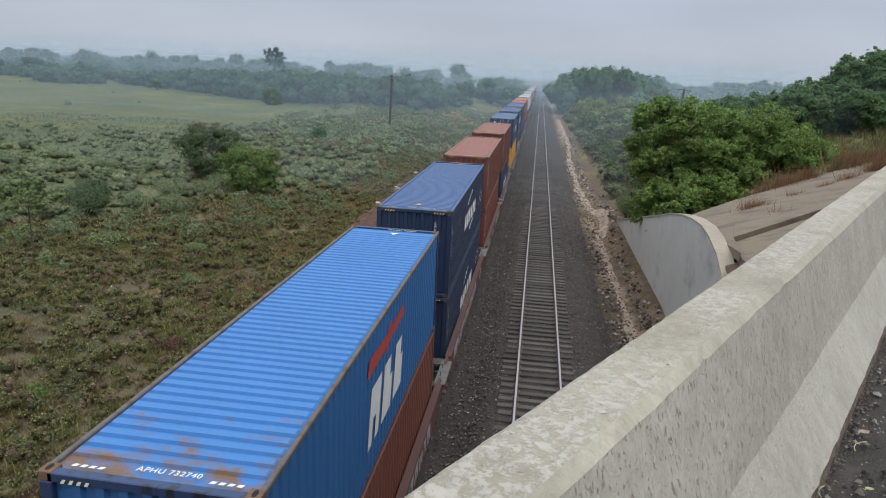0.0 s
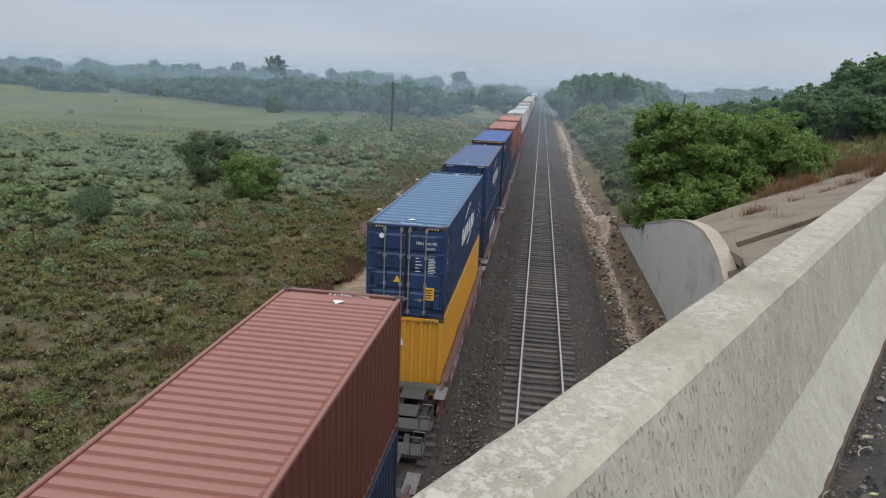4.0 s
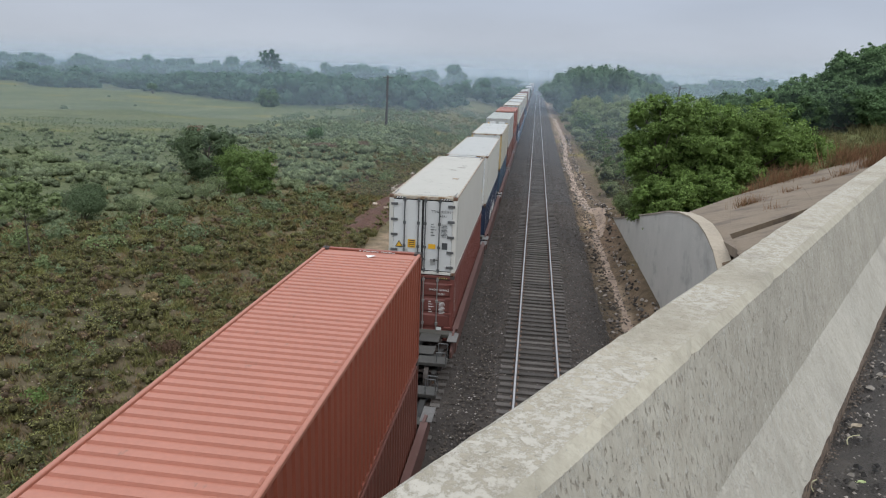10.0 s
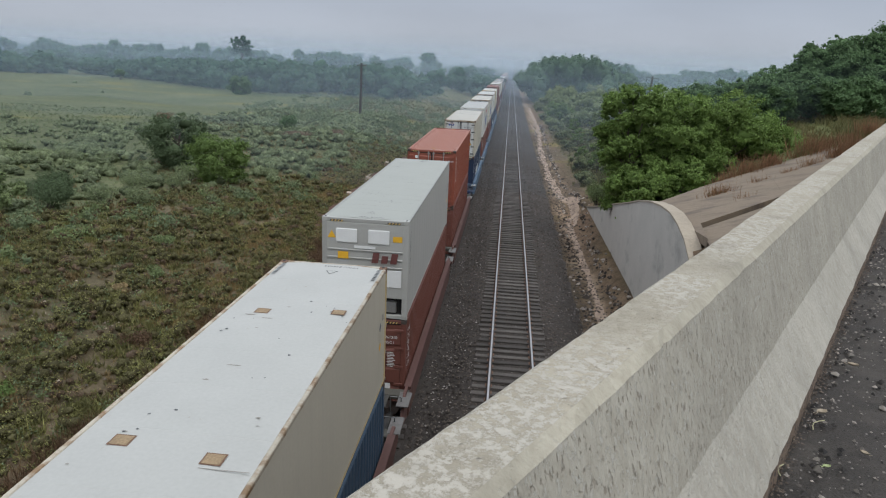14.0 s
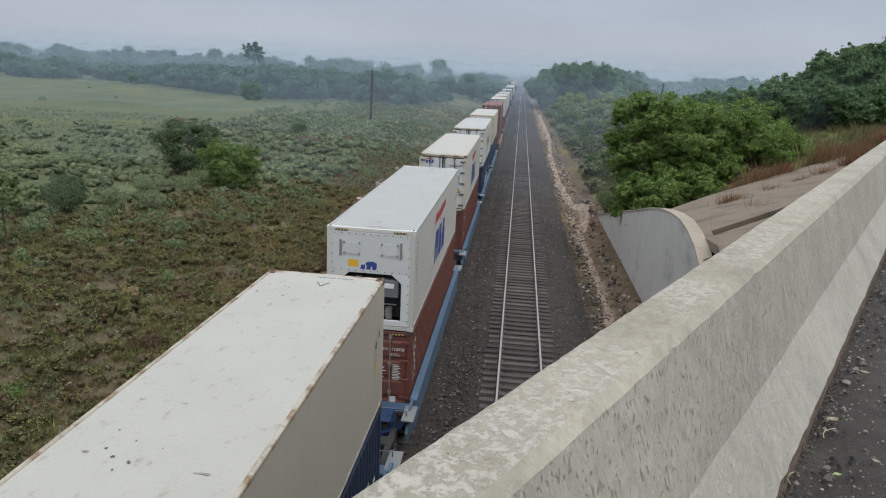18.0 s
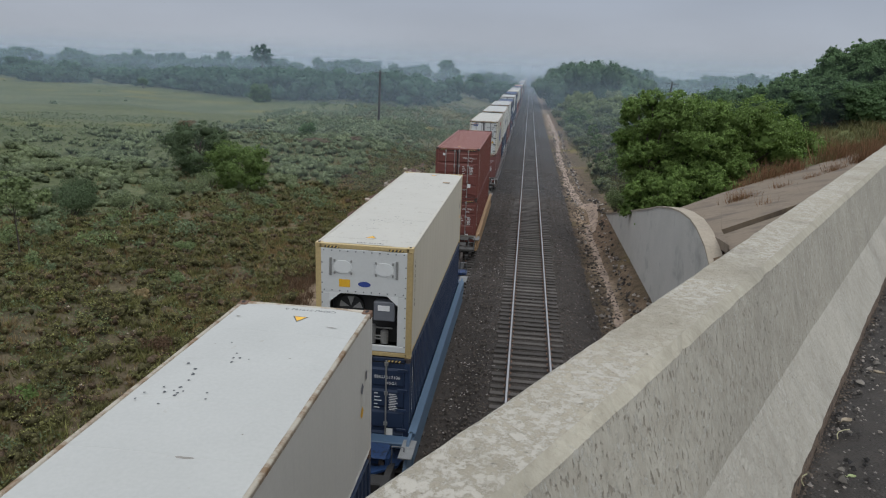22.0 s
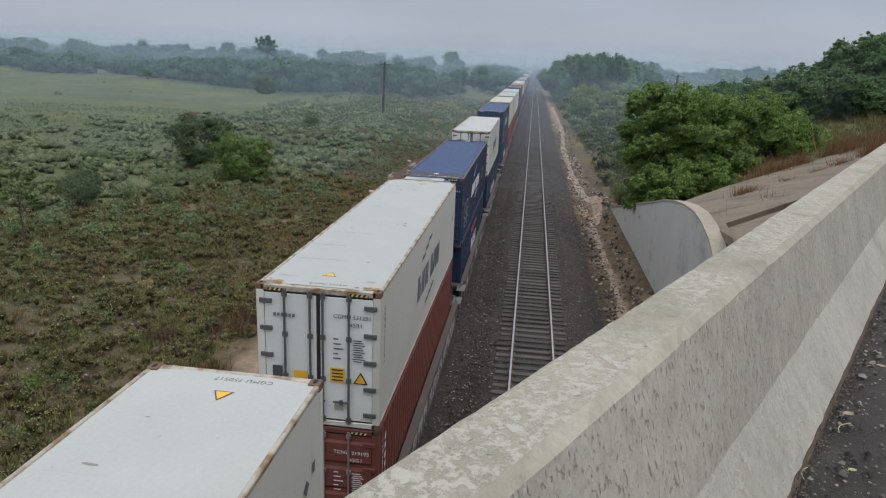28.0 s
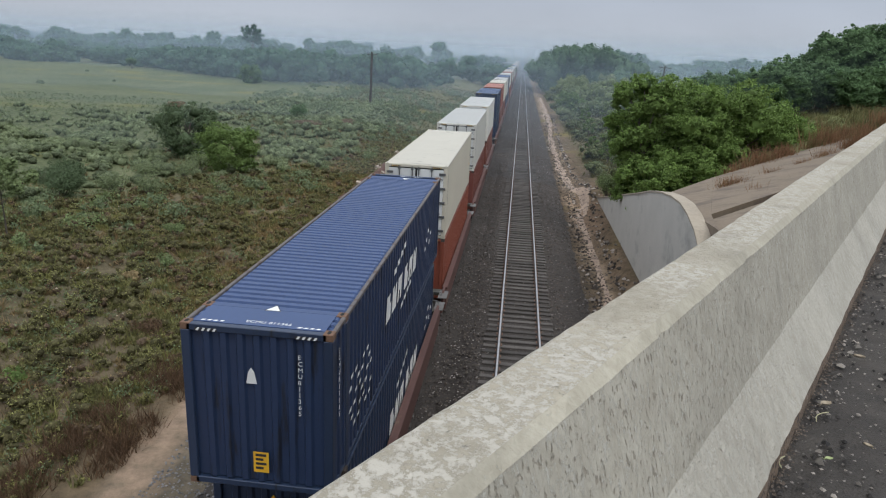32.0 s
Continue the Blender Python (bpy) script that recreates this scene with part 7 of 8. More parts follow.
        if spec.get("rusty") or spec.get("dirty"):
            # rust bleeding from the front corners
            bleed = []
            for k in range(16):
                x, y, r = rng.choice((-1, 1)) * (1.1 - abs(rng.gauss(0, 0.22))), 0.10 + abs(rng.gauss(0, 0.16)), rng.uniform(0.02, 0.07)
                bleed.append([(max(-1.16, min(1.16, x + 1.8 * r * rng.uniform(0.5, 1.2) * math.cos(a))), max(0.09, y + r * rng.uniform(0.4, 1.2) * math.sin(a))) for a in [q * math.pi / 5 for q in range(10)]])
            tagged(part("rust_stain", flat_shape(bleed, lambda u, v: (u, v, h + 0.005), 0.0001), RUST_BLEED, c, "tan rust bleeding over the white paint"), kind="stuff")
        tagged(part("chipped_spot", flat_shape(specks, lambda u, v: (u, v, h + 0.0075), 0.0001), INK, c), kind="stuff")
        tagged(part("scuff", flat_shape(scuffs, lambda u, v: (u, v, h + 0.0068), 0.00003), SCUFF, c), kind="stuff")
        for z, m in ((1.25, Y_MARK), (1.7, G_MARK)):
            mark(c, [[(0, -0.12), (0.11, 0), (0, 0.12), (-0.11, 0)]], on_side(length - 0.75, z, 0.003), m, "diamond mark")
        mark(c, [slant(-0.05, 0, 0.05, 0.16)], on_side(length - 0.45, 1.75, 0.003), G_MARK)
    logo = spec.get("logo")
    if logo == "block":
        # white leaning blocks with a sweep above and below, plain shapes
        for y0, z0, s in ((4.2, 1.28 if h_upper(c) else 0.9, 1.0),):
            polys = []
            x = y0
            for k in range(6):
                w = 0.42 * s
                if k == 3:
                    x += 0.22
                polys.append(hook(x, z0, w * 1.25, 0.58 * s, 0.22, (1, 2, 0, 1, 0, 2)[k]))
                x += w + 0.27
            polys += [slant(y0 + 0.9 + 0.42 * k, z0 + 0.85 + 0.09 * k, y0 + 1.2 + 0.42 * k, z0 + 0.98 + 0.09 * k, 0.3) for k in range(4)]
            polys += [slant(y0 + 1.9 + 0.42 * k, z0 - 0.34 + 0.05 * k, y0 + 2.2 + 0.42 * k, z0 - 0.22 + 0.05 * k, 0.3) for k in range(4)]
            for k in range(0, len(polys), 7):
                mark(c, polys[k:k + 7], on_side(0, 0, 0.001), W_MARK, "white logo block")
        if length > 13:
            mark(c, [slant(1.0 + 0.3 * j + 0.12 * (k % 2), 0.55 + 0.2 * k, 1.16 + 0.3 * j + 0.12 * (k % 2), 0.62 + 0.2 * k, 0.5) for k in range(6) for j in range(6) if (k * 2 + j) % 3], on_side(0, 0, 0.001), W_MARK, "rows of small white dashes")
        mark(c, [slant(10.2 + 0.3 * k, 1.2 + 0.22 * (k % 3), 10.42 + 0.3 * k, 1.32 + 0.22 * (k % 3)) for k in range(5)], on_side(0, 0, 0.001), W_MARK)
    elif logo == "dark_block":
        polys = []
        x = 4.2
        for k in range(6):
            if k == 3:
                x += 0.35
            polys.append(hook(x, 1.14, 0.50, 0.64, 0.12, (1, 2, 0, 1, 0, 2)[k]))
            x += 0.61
        polys += [slant(4.8 + 0.55 * k, 2.08 + 0.12 * k, 5.35 + 0.55 * k, 2.17 + 0.13 * k, 0.9) for k in range(3)]
        polys += [slant(5.5 + 0.5 * k, 0.66 + 0.05 * k, 6.0 + 0.5 * k, 0.76 + 0.06 * k, 0.9) for k in range(3)]
        for k in range(0, len(polys), 6):
            mark(c, polys[k:k + 6], on_side(0, 0, 0.003), G_MARK, "dark grey logo block")
        if end == "doors":
            mark(c, [slant(-0.88 + 0.075 * k, 0, -0.83 + 0.075 * k, 0.07, 0.1) for k in range(6)], on_front(0, h - 0.62, 0.008), G_MARK)
    elif logo in ("stripe", "front"):
        low_z = 0.0 if h_upper(c) else -0.25
        red = [[(4.35, 2.08), (5.82, 2.12), (5.9, 2.36), (4.5, 2.42)], [(5.98, 2.12), (7.4, 2.2), (7.3, 2.46), (6.06, 2.36)], [(5.72, 1.98), (5.9, 1.98), (6.16, 2.52), (5.98, 2.52)]]
        if logo == "stripe":
            for poly in red:
                mark(c, [[(u, v + low_z) for u, v in poly]], on_side(0, 0, 0.003), R_MARK, "red wing shape")
        polys = []
        for k, x in enumerate((4.45, 5.45, 6.45)):
            polys.append(hook(x, 0.70 + low_z, 0.78, 1.08, 0.22, (0, 1, 1)[k]))
        if logo == "stripe":
            mark(c, polys, on_side(0, 0, 0.003), spec.get("logo_ink", B_MARK), "leaning logo block")
        if end == "doors":
            mark(c, [slant(-0.88 + 0.14 * k, 0, -0.78 + 0.14 * k, 0.14, 0.2) for k in range(3)], on_front(0, h - 0.44, 0.008), B_MARK)
            mark(c, [slant(-0.90, 0, -0.48, 0.035, 0.2)], on_front(0, h - 0.26, 0.008), R_MARK)
        if end == "unit":
            mark(c, [slant(-0.28 + 0.16 * k, 0, -0.16 + 0.16 * k, 0.13, 0.2) for k in range(3)], on_front(0, h * 0.60, 0.006), B_MARK)
    elif logo == "column":
        mark(c, [slant(0.55, h - 0.5 - 0.22 * k, 0.68, h - 0.36 - 0.22 * k) for k in range(6)], on_side(0, 0, 0.001), W_MARK)


def genset(y, z, group):
    """A clip-on generator set hung on the end of a refrigerated box."""
    g = thing("generator_set", "blue clip-on generator with a white top behind a white container", "generator", group=group, m=pose(TRAIN_X, y, z))
    MOVING.append((g, TRAIN_X, y, z))
    bm = bmesh.new()
    add_prism(bm, [(-1.1, 0.0), (1.1, 0.0), (1.1, 0.55), (0.75, 0.72), (-0.75, 0.72), (-1.1, 0.55)], 0.02, 0.62, lambda u, v, d: (u, d, v))
    part("housing", bm, PAINT["steel_blue"], g)
    part("cover", box(-0.72, 0.72, 0.05, 0.58, 0.715, 0.76, 0.02), ROOF["white"], g)
    part("grille", box(-0.25, 0.3, 0.12, 0.50, 0.755, 0.775, 0.008), STEEL, g)
    part("bracket", box(-1.0, -0.8, -0.05, 0.06, 0.35, 0.66), DARK, g)
    part("bracket", box(0.8, 1.0, -0.05, 0.06, 0.35, 0.66), DARK, g)
    return g


def well_car(y, pitch, colour, group, label, first, last, near=True):
    """One well unit: deep side sills, floor beams, end decks and the truck at its front."""
    w = thing("well_car", label, "rail car", group=group, m=pose(TRAIN_X, y, 0))
    MOVING.append((w, TRAIN_X, y, 0))
    tone = PAINT[colour]

    def sill():
        bm = bmesh.new()
        prof = [(0.0, 0.30), (0.14, 0.30), (0.16, 0.33), (0.16, 1.14), (0.20, 1.17), (0.20, 1.24), (0.0, 1.24)]
        return add_prism(bm, prof, 0.0, 12.9, lambda u, v, d: (u, d, v))

    me = cached(("side_sill",), sill)
    part("side_sill", me, tone, w, m=pose(1.26, -0.35, 0))
    part("side_sill", me, tone, w, m=pose(-1.26, 12.55, 0, 0, 0, 180))

    def floor():
        bm = bmesh.new()
        for k in range(7):
            add_box(bm, -1.26, 1.26, 0.06 + k * 1.97, 0.34 + k * 1.97, 0.02, 0.18)
        return bm

    tagged(part("floor_frame", cached(("floor_frame",), floor), DARK, w), kind="stuff")

    def end_beam():
        return box(-1.43, 1.43, -0.74, -0.37, 1.0, 1.15, 0.02)

    def shear_plate():
        bm = bmesh.new()
        add_prism(bm, [(-1.3, -0.4), (1.3, -0.4), (1.15, -1.1), (0.6, -1.5), (-0.6, -1.5), (-1.15, -1.1)], 0.70, 0.76, lambda u, v, d: (u, v, d))
        add_box(bm, -0.30, 0.30, -1.5, -0.4, 0.45, 0.86, 0.02)
        for x in (-0.95, 0.9):
            add_box(bm, x - 0.05, x + 0.05, -1.15, -0.6, 0.5, 0.95)
        return bm

    def gusset():
        bm = bmesh.new()
        add_prism(bm, [(-0.3, 0.3), (-0.3, 1.24), (-0.75, 1.24), (-1.3, 0.72), (-1.3, 0.5)], -0.04, 0.04, lambda u, v, d: (d, u, v))
        return bm

    grab = cached(("grab_iron",), lambda: add_tube(add_tube(add_tube(bmesh.new(), (0, 0, 0), (0, 0, 0.5), 0.016, None, 5), (0, 0, 0.5), (0.3, 0, 0.5), 0.016, None, 5), (0.3, 0, 0.5), (0.3, 0, 0), 0.016, None, 5))
    hose = cached(("air_hose",), lambda: add_tube(add_tube(add_tube(bmesh.new(), (0, 0, 0), (0.08, 0.25, -0.12), 0.028, None, 6), (0.08, 0.25, -0.12), (0.1, 0.6, -0.14), 0.028, None, 6), (0.1, 0.6, -0.14), (0.0, 0.9, 0.02), 0.028, None, 6))
    plate = cached(("walkway",), lambda: box(-0.36, 0.36, -0.34, 0.34, 0.0, 0.03, 0.008))
    long_plate = cached(("long_walkway",), lambda: box(-0.33, 0.33, -0.75, 0.75, 0.0, 0.03, 0.008))
    blue = colour == "car_blue"
    beam_m, plate_m, pan_m = (PAINT["faded_blue"], PAINT["steel_blue"], PAINT["steel_blue"]) if blue else (BEAM, PLATE, PAN)
    for turn, y0, outer in ((0, 0.0, first), (180, 12.2, last)):
        part("end_beam", cached(("end_beam",), end_beam), beam_m, w, m=pose(0, y0, 0, 0, 0, turn))
        part("shear_plate", cached(("shear_plate",), shear_plate), pan_m, w, m=pose(0, y0, 0, 0, 0, turn))
        for sx in (-1.34, 1.34):
            part("gusset", cached(("gusset",), gusset), tone, w, m=pose(sx, y0, 0, 0, 0, turn))
        s = -1 if turn == 0 else 1
        part("step_plate", cached(("step_plate",), lambda: box(-0.17, 0.17, -0.42, 0.42, 0.0, 0.035, 0.008)), GALV if blue else DULL, w, "grey grating step", pose(1.36, y0 + s * 0.95, 1.12))
        part("walkway", plate, plate_m, w, m=pose(0.55, y0 + s * 1.09, 1.10))
        if not outer and near:
            part("air_hose", hose, RUBBER, w, m=pose(-0.5, y0 + s * 0.9 - (0.4 if s > 0 else 0.5), 1.0))
            part("grab_iron", grab, RODS, w, m=pose(1.0, y0 + s * 1.1, 0.78))
        if outer:
            part("walkway", long_plate, plate_m, w, m=pose(-0.55 if s < 0 else 0.3, y0 + s * 1.5, 1.13))
            part("walkway", plate, plate_m, w, m=pose(0.5, y0 + s * 1.95, 1.0))
            part("shear_plate", cached(("outer_plate",), lambda: box(-1.2, 1.2, -1.0, 1.0, 0.62, 0.68, 0.01)), pan_m, w, m=pose(0, y0 + s * 1.9, 0))
            part("end_platform", cached(("end_platform",), lambda: box(-1.38, 1.38, -0.28, 0.28, 0.88, 1.0, 0.015)), plate_m, w, "dark slotted end platform", pose(0, y0 + s * 2.65, 0))
            for sx in (-1.35, 1.05):
                part("grab_iron", grab, RODS, w, m=pose(sx, y0 + s * 2.4, 0.98))
                part("grab_iron", grab, W_MARK if colour == "car_grey" else RODS, w, m=pose(sx, y0 + s * 2.88, 0.86))
            part("coupler", cached(("coupler",), lambda: box(-0.14, 0.14, -0.62, 0.62, 0.62, 0.86, 0.04)), DARK, w, m=pose(0, y0 + s * 3.2, 0))
            part("draft_sill", cached(("draft_sill",), lambda: box(-0.34, 0.34, -1.1, 1.1, 0.55, 0.92, 0.02)), DARK, w, m=pose(0, y0 + s * 1.75, 0))
            part("air_hose", hose, RUBBER, w, m=pose(0.35, y0 + s * 3.2 - 0.4, 0.72))
            if s < 0:
                part("brake_gear", cached(("brake_gear",), lambda: add_tube(box(-0.45, 0.4, -0.5, 0.45, 0.0, 0.52, 0.05), (-0.4, 0.2, 0.6), (0.4, 0.2, 0.6), 0.16, None, 12)), DARK, w, m=pose(-0.85, -1.35, 0.72))

                def hand_wheel():
                    bm = bmesh.new()
                    for k in range(16):
                        a0, a1 = k * math.pi / 8, (k + 1) * math.pi / 8
                        add_tube(bm, (0.27 * math.cos(a0), 0, 0.27 * math.sin(a0)), (0.27 * math.cos(a1), 0, 0.27 * math.sin(a1)), 0.022, None, 5)
                    for k in range(5):
                        a0 = k * 2 * math.pi / 5
                        add_tube(bm, (0, 0, 0), (0.27 * math.cos(a0), 0, 0.27 * math.sin(a0)), 0.02, 0.03, 5)
                    add_tube(bm, (0, -0.03, 0), (0, 0.12, 0), 0.12, None, 12)
                    return bm

                part("hand_wheel", cached(("hand_wheel",), hand_wheel), O_MARK if colour == "car_grey" else RUSTY, w, "round spoked brake wheel", pose(-0.85, -1.98, 1.12))

    def truck_frame():
        bm = bmesh.new()
        for sx in (-1, 1):
            add_prism(bm, [(-1.15, 0.50), (-0.75, 0.62), (-0.5, 0.35), (0.5, 0.35), (0.75, 0.62), (1.15, 0.50), (1.15, 0.68), (0.45, 0.82), (-0.45, 0.82), (-1.15, 0.68)],
                      sx * 1.0 - 0.08, sx * 1.0 + 0.08, lambda u, v, d: (d, u, v))
        add_box(bm, -1.1, 1.1, -0.2, 0.2, 0.5, 0.78, 0.03)
        return bm

    def wheel():
        bm = bmesh.new()
        add_tube(bm, (-0.065, 0, 0), (0.065, 0, 0), 0.42, None, 20)
        add_tube(bm, (0.04, 0, 0), (0.075, 0, 0), 0.44, None, 20)
        return bm

    trucks = [-1.75] if not last else [-1.75, pitch - 5.5 if pitch > 18 else 13.9]
    if first:
        trucks[0] = -1.9
    for ty in trucks:
        t = part("truck", cached(("truck",), truck_frame), DARK, w, "dark steel truck with coil springs", pose(0, ty, 0))
        for sy in (-0.85, 0.85):
            part("axle", cached(("axle",), lambda: add_tube(bmesh.new(), (-0.9, 0, 0.42), (0.9, 0, 0.42), 0.07, None, 8)), WHEEL, t, m=pose(0, sy, 0))
            for sx in (-0.745, 0.745):
                part("wheel", cached(("wheel",), wheel), WHEEL, t, m=pose(sx, sy, 0.42, 0, 0, 0 if sx < 0 else 180))
        if near:
            for sx in (-1, 1):
                for sy in (-0.12, 0.12):
                    part("spring", cached(("spring",), lambda: add_tube(bmesh.new(), (0, 0, 0.38), (0, 0, 0.6), 0.08, None, 8)), WHEEL, t, m=pose(sx * 1.09, sy, 0))
    if colour == "car_grey" or y < 128:
        rng = random.Random(int(y))
        shapes = []
        u = 0.8
        while u < 11.5:
            wd = rng.uniform(0.35, 0.8)
            shapes.append(hook(u, 0.46 + rng.uniform(0, 0.1), wd, rng.uniform(0.4, 0.58), rng.uniform(-0.3, 0.3)))
            u += wd + rng.uniform(0.05, 0.3) + (1.5 if rng.random() < 0.15 else 0)
        tagged(part("graffiti", flat_shape(shapes, lambda p, q: (p, q, 0.0)), SPRAY, w, "pale sprayed shapes along the sill", Matrix(((0, 0, 1, 1.424), (1, 0, 0, 0), (0, 1, 0, 0), (0, 0, 0, 1)))), kind="stuff")
    return w


def dry(colour, end, label, **k):
    return dict(kind="dry", colour=colour, end=end, label=label, **k)


def cold(colour, end, label, **k):
    return dict(kind="reefer", colour=colour, end=end, label=label, **k)


Y, B = Y_MARK, B_MARK
RED_DOORS = "oxide-red steel shipping container with end doors"
NAVY_LOW = dry("navy", "wall", "navy corrugated container in the bottom of a well car", logo="block", tri=Y, code="CMAU 691137")
RED_LOW2 = dry("red", "wall", "oxide-red container riding in the bottom of a well car", logo="column")
WHITE_DOORS = "white refrigerated container with grey lock rods on its doors"
WHITE_UNIT = "white refrigerated container with a dark cooling unit recess"
# upper box, lower box and place of each stack along the train
STACKS = [
    (5.53, dry("bright_blue", "wall", "bright blue container with a rusty roof and red wing mark", code="APHU 732740", edge="steel_blue", rusty=True, plain=True, logo="stripe", logo_ink=W_MARK), RED_LOW2),
    (20.5, dry("navy", "wall", "navy blue corrugated container with white logo blocks", code="CMAU 372019 0", tri=Y, logo="block"), NAVY_LOW),
    (35.5, dry("red", "wall", "oxide-red corrugated container with a plain closed end", code="TRHU 540527 0", logo="column", plain=True, tri=Y), dry("dark_red", "wall", "dark red container low in a well car", logo="column")),
    (51.02, dry("red", "wall", "oxide-red corrugated container above a navy one", code="TLLU 755619 5", logo="column", plain=True), dry("navy", "doors", "navy container with end doors low in a well car", code="CMAU 571218", logo="block")),
    (69.8, dry("steel_blue", "doors", "blue container with pale lock rods on navy doors", code="FBIU 040183", pitch=0.5, logo="block", plate=Y), dry("yellow", "wall", "yellow container riding low in a well car", tri=W_MARK)),
    (85.25, dry("steel_blue", "wall", "worn blue container with rust streaks across its roof", code="CMAU 522237 1", rusty=True, logo="block"), dry("navy", "doors", "navy container low in a well car", logo="block")),
    (100.75, dry("blue", "wall", "dark blue corrugated container with a yellow plate", code="CAIU 923804", roof="cobalt", tri=Y, band=True), dry("navy", "doors", "navy container low in a well car", band=True)),
    (115.75, dry("orange", "wall", "orange-red corrugated container above a blue one", code="TCLU 167458 0", plain=True), dry("blue", "doors", "blue container with end doors low in a well car", code="CMAU 440913")),
    (130.99, dry("orange", "doors", "orange-red container with end doors and a yellow plate", code="TCNU 735764 9", size="45G1", plate=Y, logo="column"), dry("red", "doors", "oxide-red container low in a well car", plate=Y)),
    (150.72, cold("white", "doors", WHITE_DOORS, code="TTNU 825263", size="45R1", rusty=True, dirty=True), dry("dark_red", "doors", "dark red container low in a well car", code="GAOU 683442")),
    (166.05, cold("white", "unit", WHITE_UNIT, code="TTNU 825050", rusty=True), dry("navy", "doors", "navy container low in a well car", code="CMAU 804301", logo="block", h=2.59)),
    (181.5, cold("cream", "unit", "cream refrigerated container with a dark cooling unit recess", code="TTNU 828050", roof="white", edge="yellowed", rusty=True), dry("faded_blue", "wall", "faded blue container low in a well car", h=2.59)),
    (197.0, cold("grey", "grey_unit", "grey refrigerated container with white hatches on its end", code="TEXU 310477"), dry("red", "doors", "oxide-red container low in a well car", code="CAIU 961310", logo="column")),
    (212.7, dry("orange", "doors", RED_DOORS, code="TCNU 551754 5", tri=Y, plate=Y, logo="column"), dry("red", "doors", "oxide-red container low in a well car", plate=Y)),
    (231.92, cold("cream", "doors", "cream refrigerated container with white doors and a small blue mark", code="APRU 572281", dirty=True, size="45R1", edge="cream", rusty=True, logo="front"), dry("navy", "wall", "navy container low in a pale blue well car", tri=Y, logo="block", code="CMAU 610445")),
    (248.3, cold("white", "unit", "white refrigerated container with a red wing mark on its side", code="APRU 590113", logo="stripe"), dry("red", "doors", "oxide-red container low in a pale blue well car", code="TRHU 710078", logo="column")),
    (265.13, cold("white", "doors", "dirty white refrigerated container with rusty corners", code="APRU 584906 5", dirty=True, size="45R1", edge="cream", rusty=True, logo="stripe"), dry("red", "wall", "oxide-red container low in a pale blue well car", logo="column")),
    (282.07, cold("white", "doors", "white refrigerated container with dark logo blocks on its side", code="CGMU 519192 0", tri=Y, size="45R1", rusty=True, logo="dark_block"), dry("navy", "wall", "navy container low in a pale blue well car", tri=Y, logo="block", code="CMAU 607115")),
    (298.58, cold("cream", "unit", "cream refrigerated container with yellowed corner posts", code="TRIU 833180", tri=Y, roof="dirty", edge="yellowed"), dry("navy", "doors", "navy container low in a pale blue well car", code="SEKU 612106", size="45G1")),
    (320.38, dry("dark_red", "doors", "dark red container with end doors above its twin", code="TRHU 719822 1", logo="column", tri=Y), dry("dark_red", "doors", "dark red container with end doors below its twin", code="TCNU 287812", logo="column")),
    (342.15, cold("cream", "doors", "dirty cream refrigerated container with white doors", code="APRU 578307", dirty=True, size="45R1", edge="cream", rusty=True, logo="stripe"), dry("dark_red", "doors", "dark red container low in a well car", code="TRHU 715391", logo="column")),
    (357.55, cold("white", "doors", "white refrigerated container with dark logo blocks on its side", code="CGMU 750517", size="45R1", rusty=True, logo="dark_block", tri=Y), NAVY_LOW),
    (373.27, cold("white", "doors", "white refrigerated container above a dark red one", code="CGMU 531291", size="45R1", logo="dark_block", rusty=True, tri=Y), dry("dark_red", "doors", "dark red container low in a well car", code="TCNU 219195", size="45G1", logo="column")),
    (388.2, dry("blue", "doors", "long dark blue container with rusty roof ends", brown_end=True, code="ECMU 815239 4", size="L5G1", length=13.716, edge="navy", rusty=True, logo="block"), dry("blue", "wall", "blue container low in a well car with a red mark", logo="stripe", logo_ink=W_MARK, h=2.56)),
    (404.47, cold("white", "doors", "white refrigerated container with rusty roof corners", code="CGMU 507172", size="45R1", rusty=True, logo="dark_block"), NAVY_LOW),
    (423.62, dry("blue", "wall", "long blue corrugated container with white logo blocks", code="ECMU 811365", length=13.716, edge="navy", rusty=True, logo="block"), dry("navy", "wall", "navy container low in a well car", tri=Y, logo="block")),
    (439.73, cold("cream", "doors", "cream refrigerated container above an orange-red one", code="CGMU 540028", size="45R1"), dry("orange", "wall", "orange-red container low in a well car")),
    (455.97, cold("white", "doors", WHITE_DOORS, code="CGMU 529930", size="45R1"), dry("dark_red", "wall", "dark red container low in a well car")),
    (471.33, cold("white", "unit", WHITE_UNIT), RED_LOW2),
]
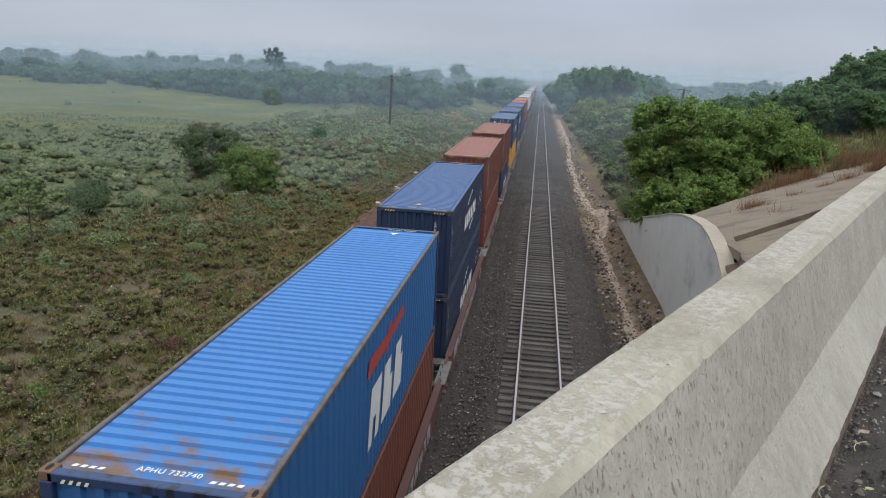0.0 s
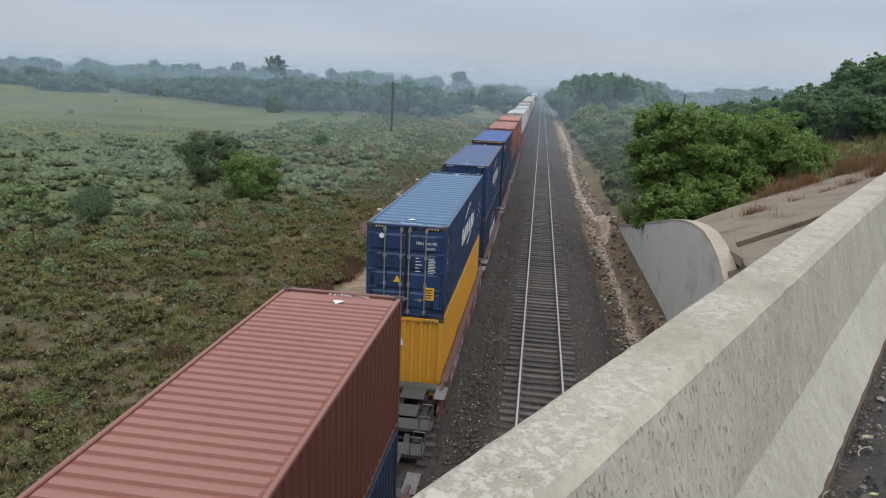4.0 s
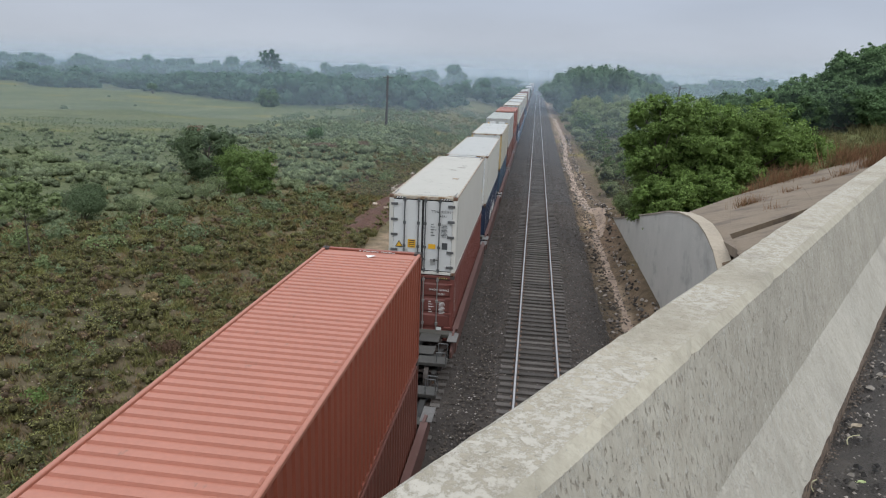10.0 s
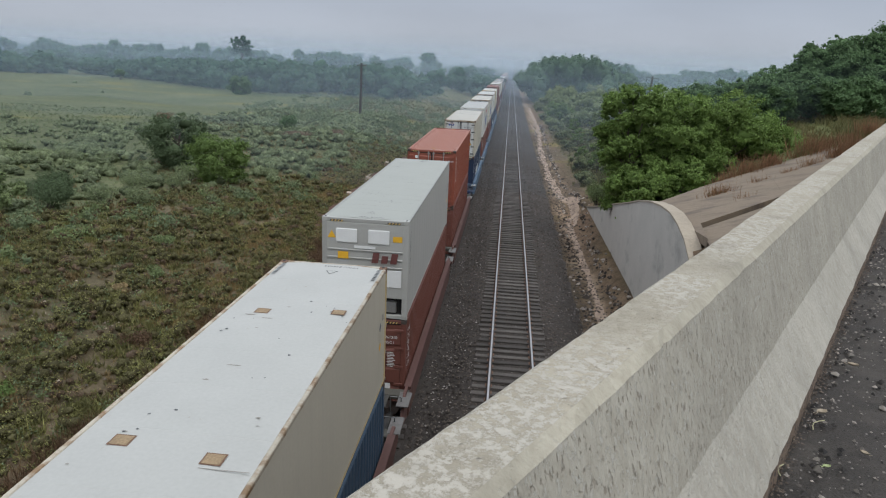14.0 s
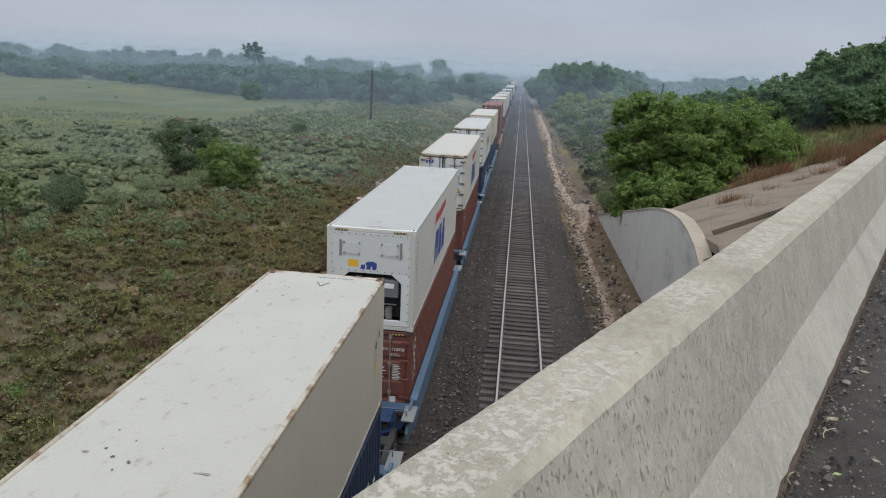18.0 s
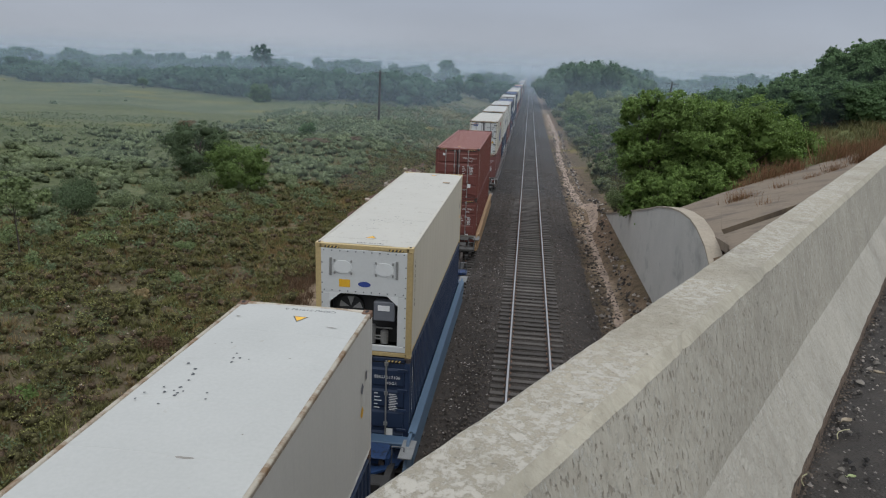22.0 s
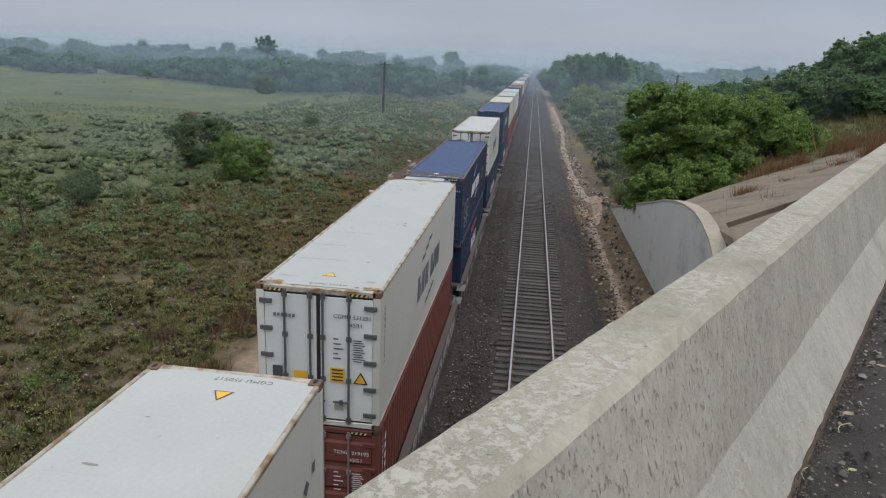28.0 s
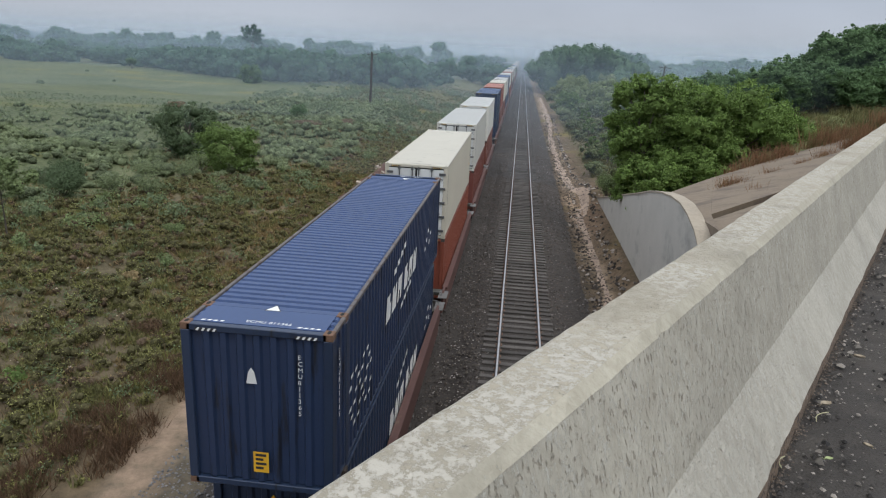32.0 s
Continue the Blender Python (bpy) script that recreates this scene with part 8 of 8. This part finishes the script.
# cars: colour of each well, and the stacks at which a car begins
CAR_STARTS = {-1: 0, 4: 1, 9: 2, 14: 3, 19: 4, 20: 5, 25: 6}
CAR_TONES = {0: "car_brown", 1: "car_brown", 2: "car_brown", 3: "car_blue", 4: "car_tan", 5: "car_grey", 6: "car_brown"}


def build_train():
    rng = random.Random(5)
    stacks = list(STACKS)
    # the tail of the train, far off down the line
    y = stacks[-1][0]
    tail = [("blue", "dry"), ("orange", "dry"), ("cream", "reefer"), ("white", "reefer"), ("navy", "dry"), ("white", "reefer"), ("red", "dry"), ("white", "reefer"), ("cream", "reefer"), ("steel_blue", "dry")]
    for k in range(31):
        y += 15.4 if (k % 5) else 19.4
        colour, kind = tail[k % len(tail)] if k < 10 else rng.choice(tail)
        words = {"dry": "corrugated container far down the train", "reefer": "refrigerated container far down the train"}[kind]
        up = dict(kind=kind, colour=colour, end="doors" if kind == "reefer" else "wall", label=colour.replace("_", " ") + " " + words)
        lc = rng.choice(("navy", "dark_red", "red", "orange", "blue"))
        lo = dry(lc, "wall", lc.replace("_", " ") + " container low in a distant well car")
        stacks.append((y, up, lo))
    # one stack already under the bridge
    stacks.insert(0, (-10.0, dry("dark_red", "wall", "dark red container passing under the bridge"), RED_LOW2))
    car, tone = 0, "car_brown"
    for n, (y, up, lo) in enumerate(stacks):
        i = n - 1
        first = i in CAR_STARTS
        if first:
            car = CAR_STARTS[i]
            tone = CAR_TONES[car]
        nxt = stacks[n + 1][0] if n + 1 < len(stacks) else y + 15.4
        pitch = nxt - y
        last = pitch > 18
        near = i < 30
        shift = 0.0 if up.get("length", 12.19) < 13 else 0.762
        words = {"car_brown": "rust-brown steel well car", "car_blue": "pale blue steel well car", "car_tan": "tan steel well car", "car_grey": "grimy grey-brown well car"}[tone]
        well_car(y + shift, pitch, tone, "well cars of the train", words + " carrying two stacked containers", first, last, near)
        container(lo, y + shift, DECK_Z, "lower containers", near)
        container(up, y, DECK_Z + lo.get("h", HC) + 0.02, "upper containers", near)
        if i in (9, 22):
            genset(y + 12.22, DECK_Z + 2 * HC - 0.72, "clip-on generators")


build_train()


def motions():
    """The train runs towards the bridge and under it."""
    for ob, x, y, z in MOVING:
        walk(ob, [(t, pose(x, y - s, z)) for t, s in RUN])


motions()
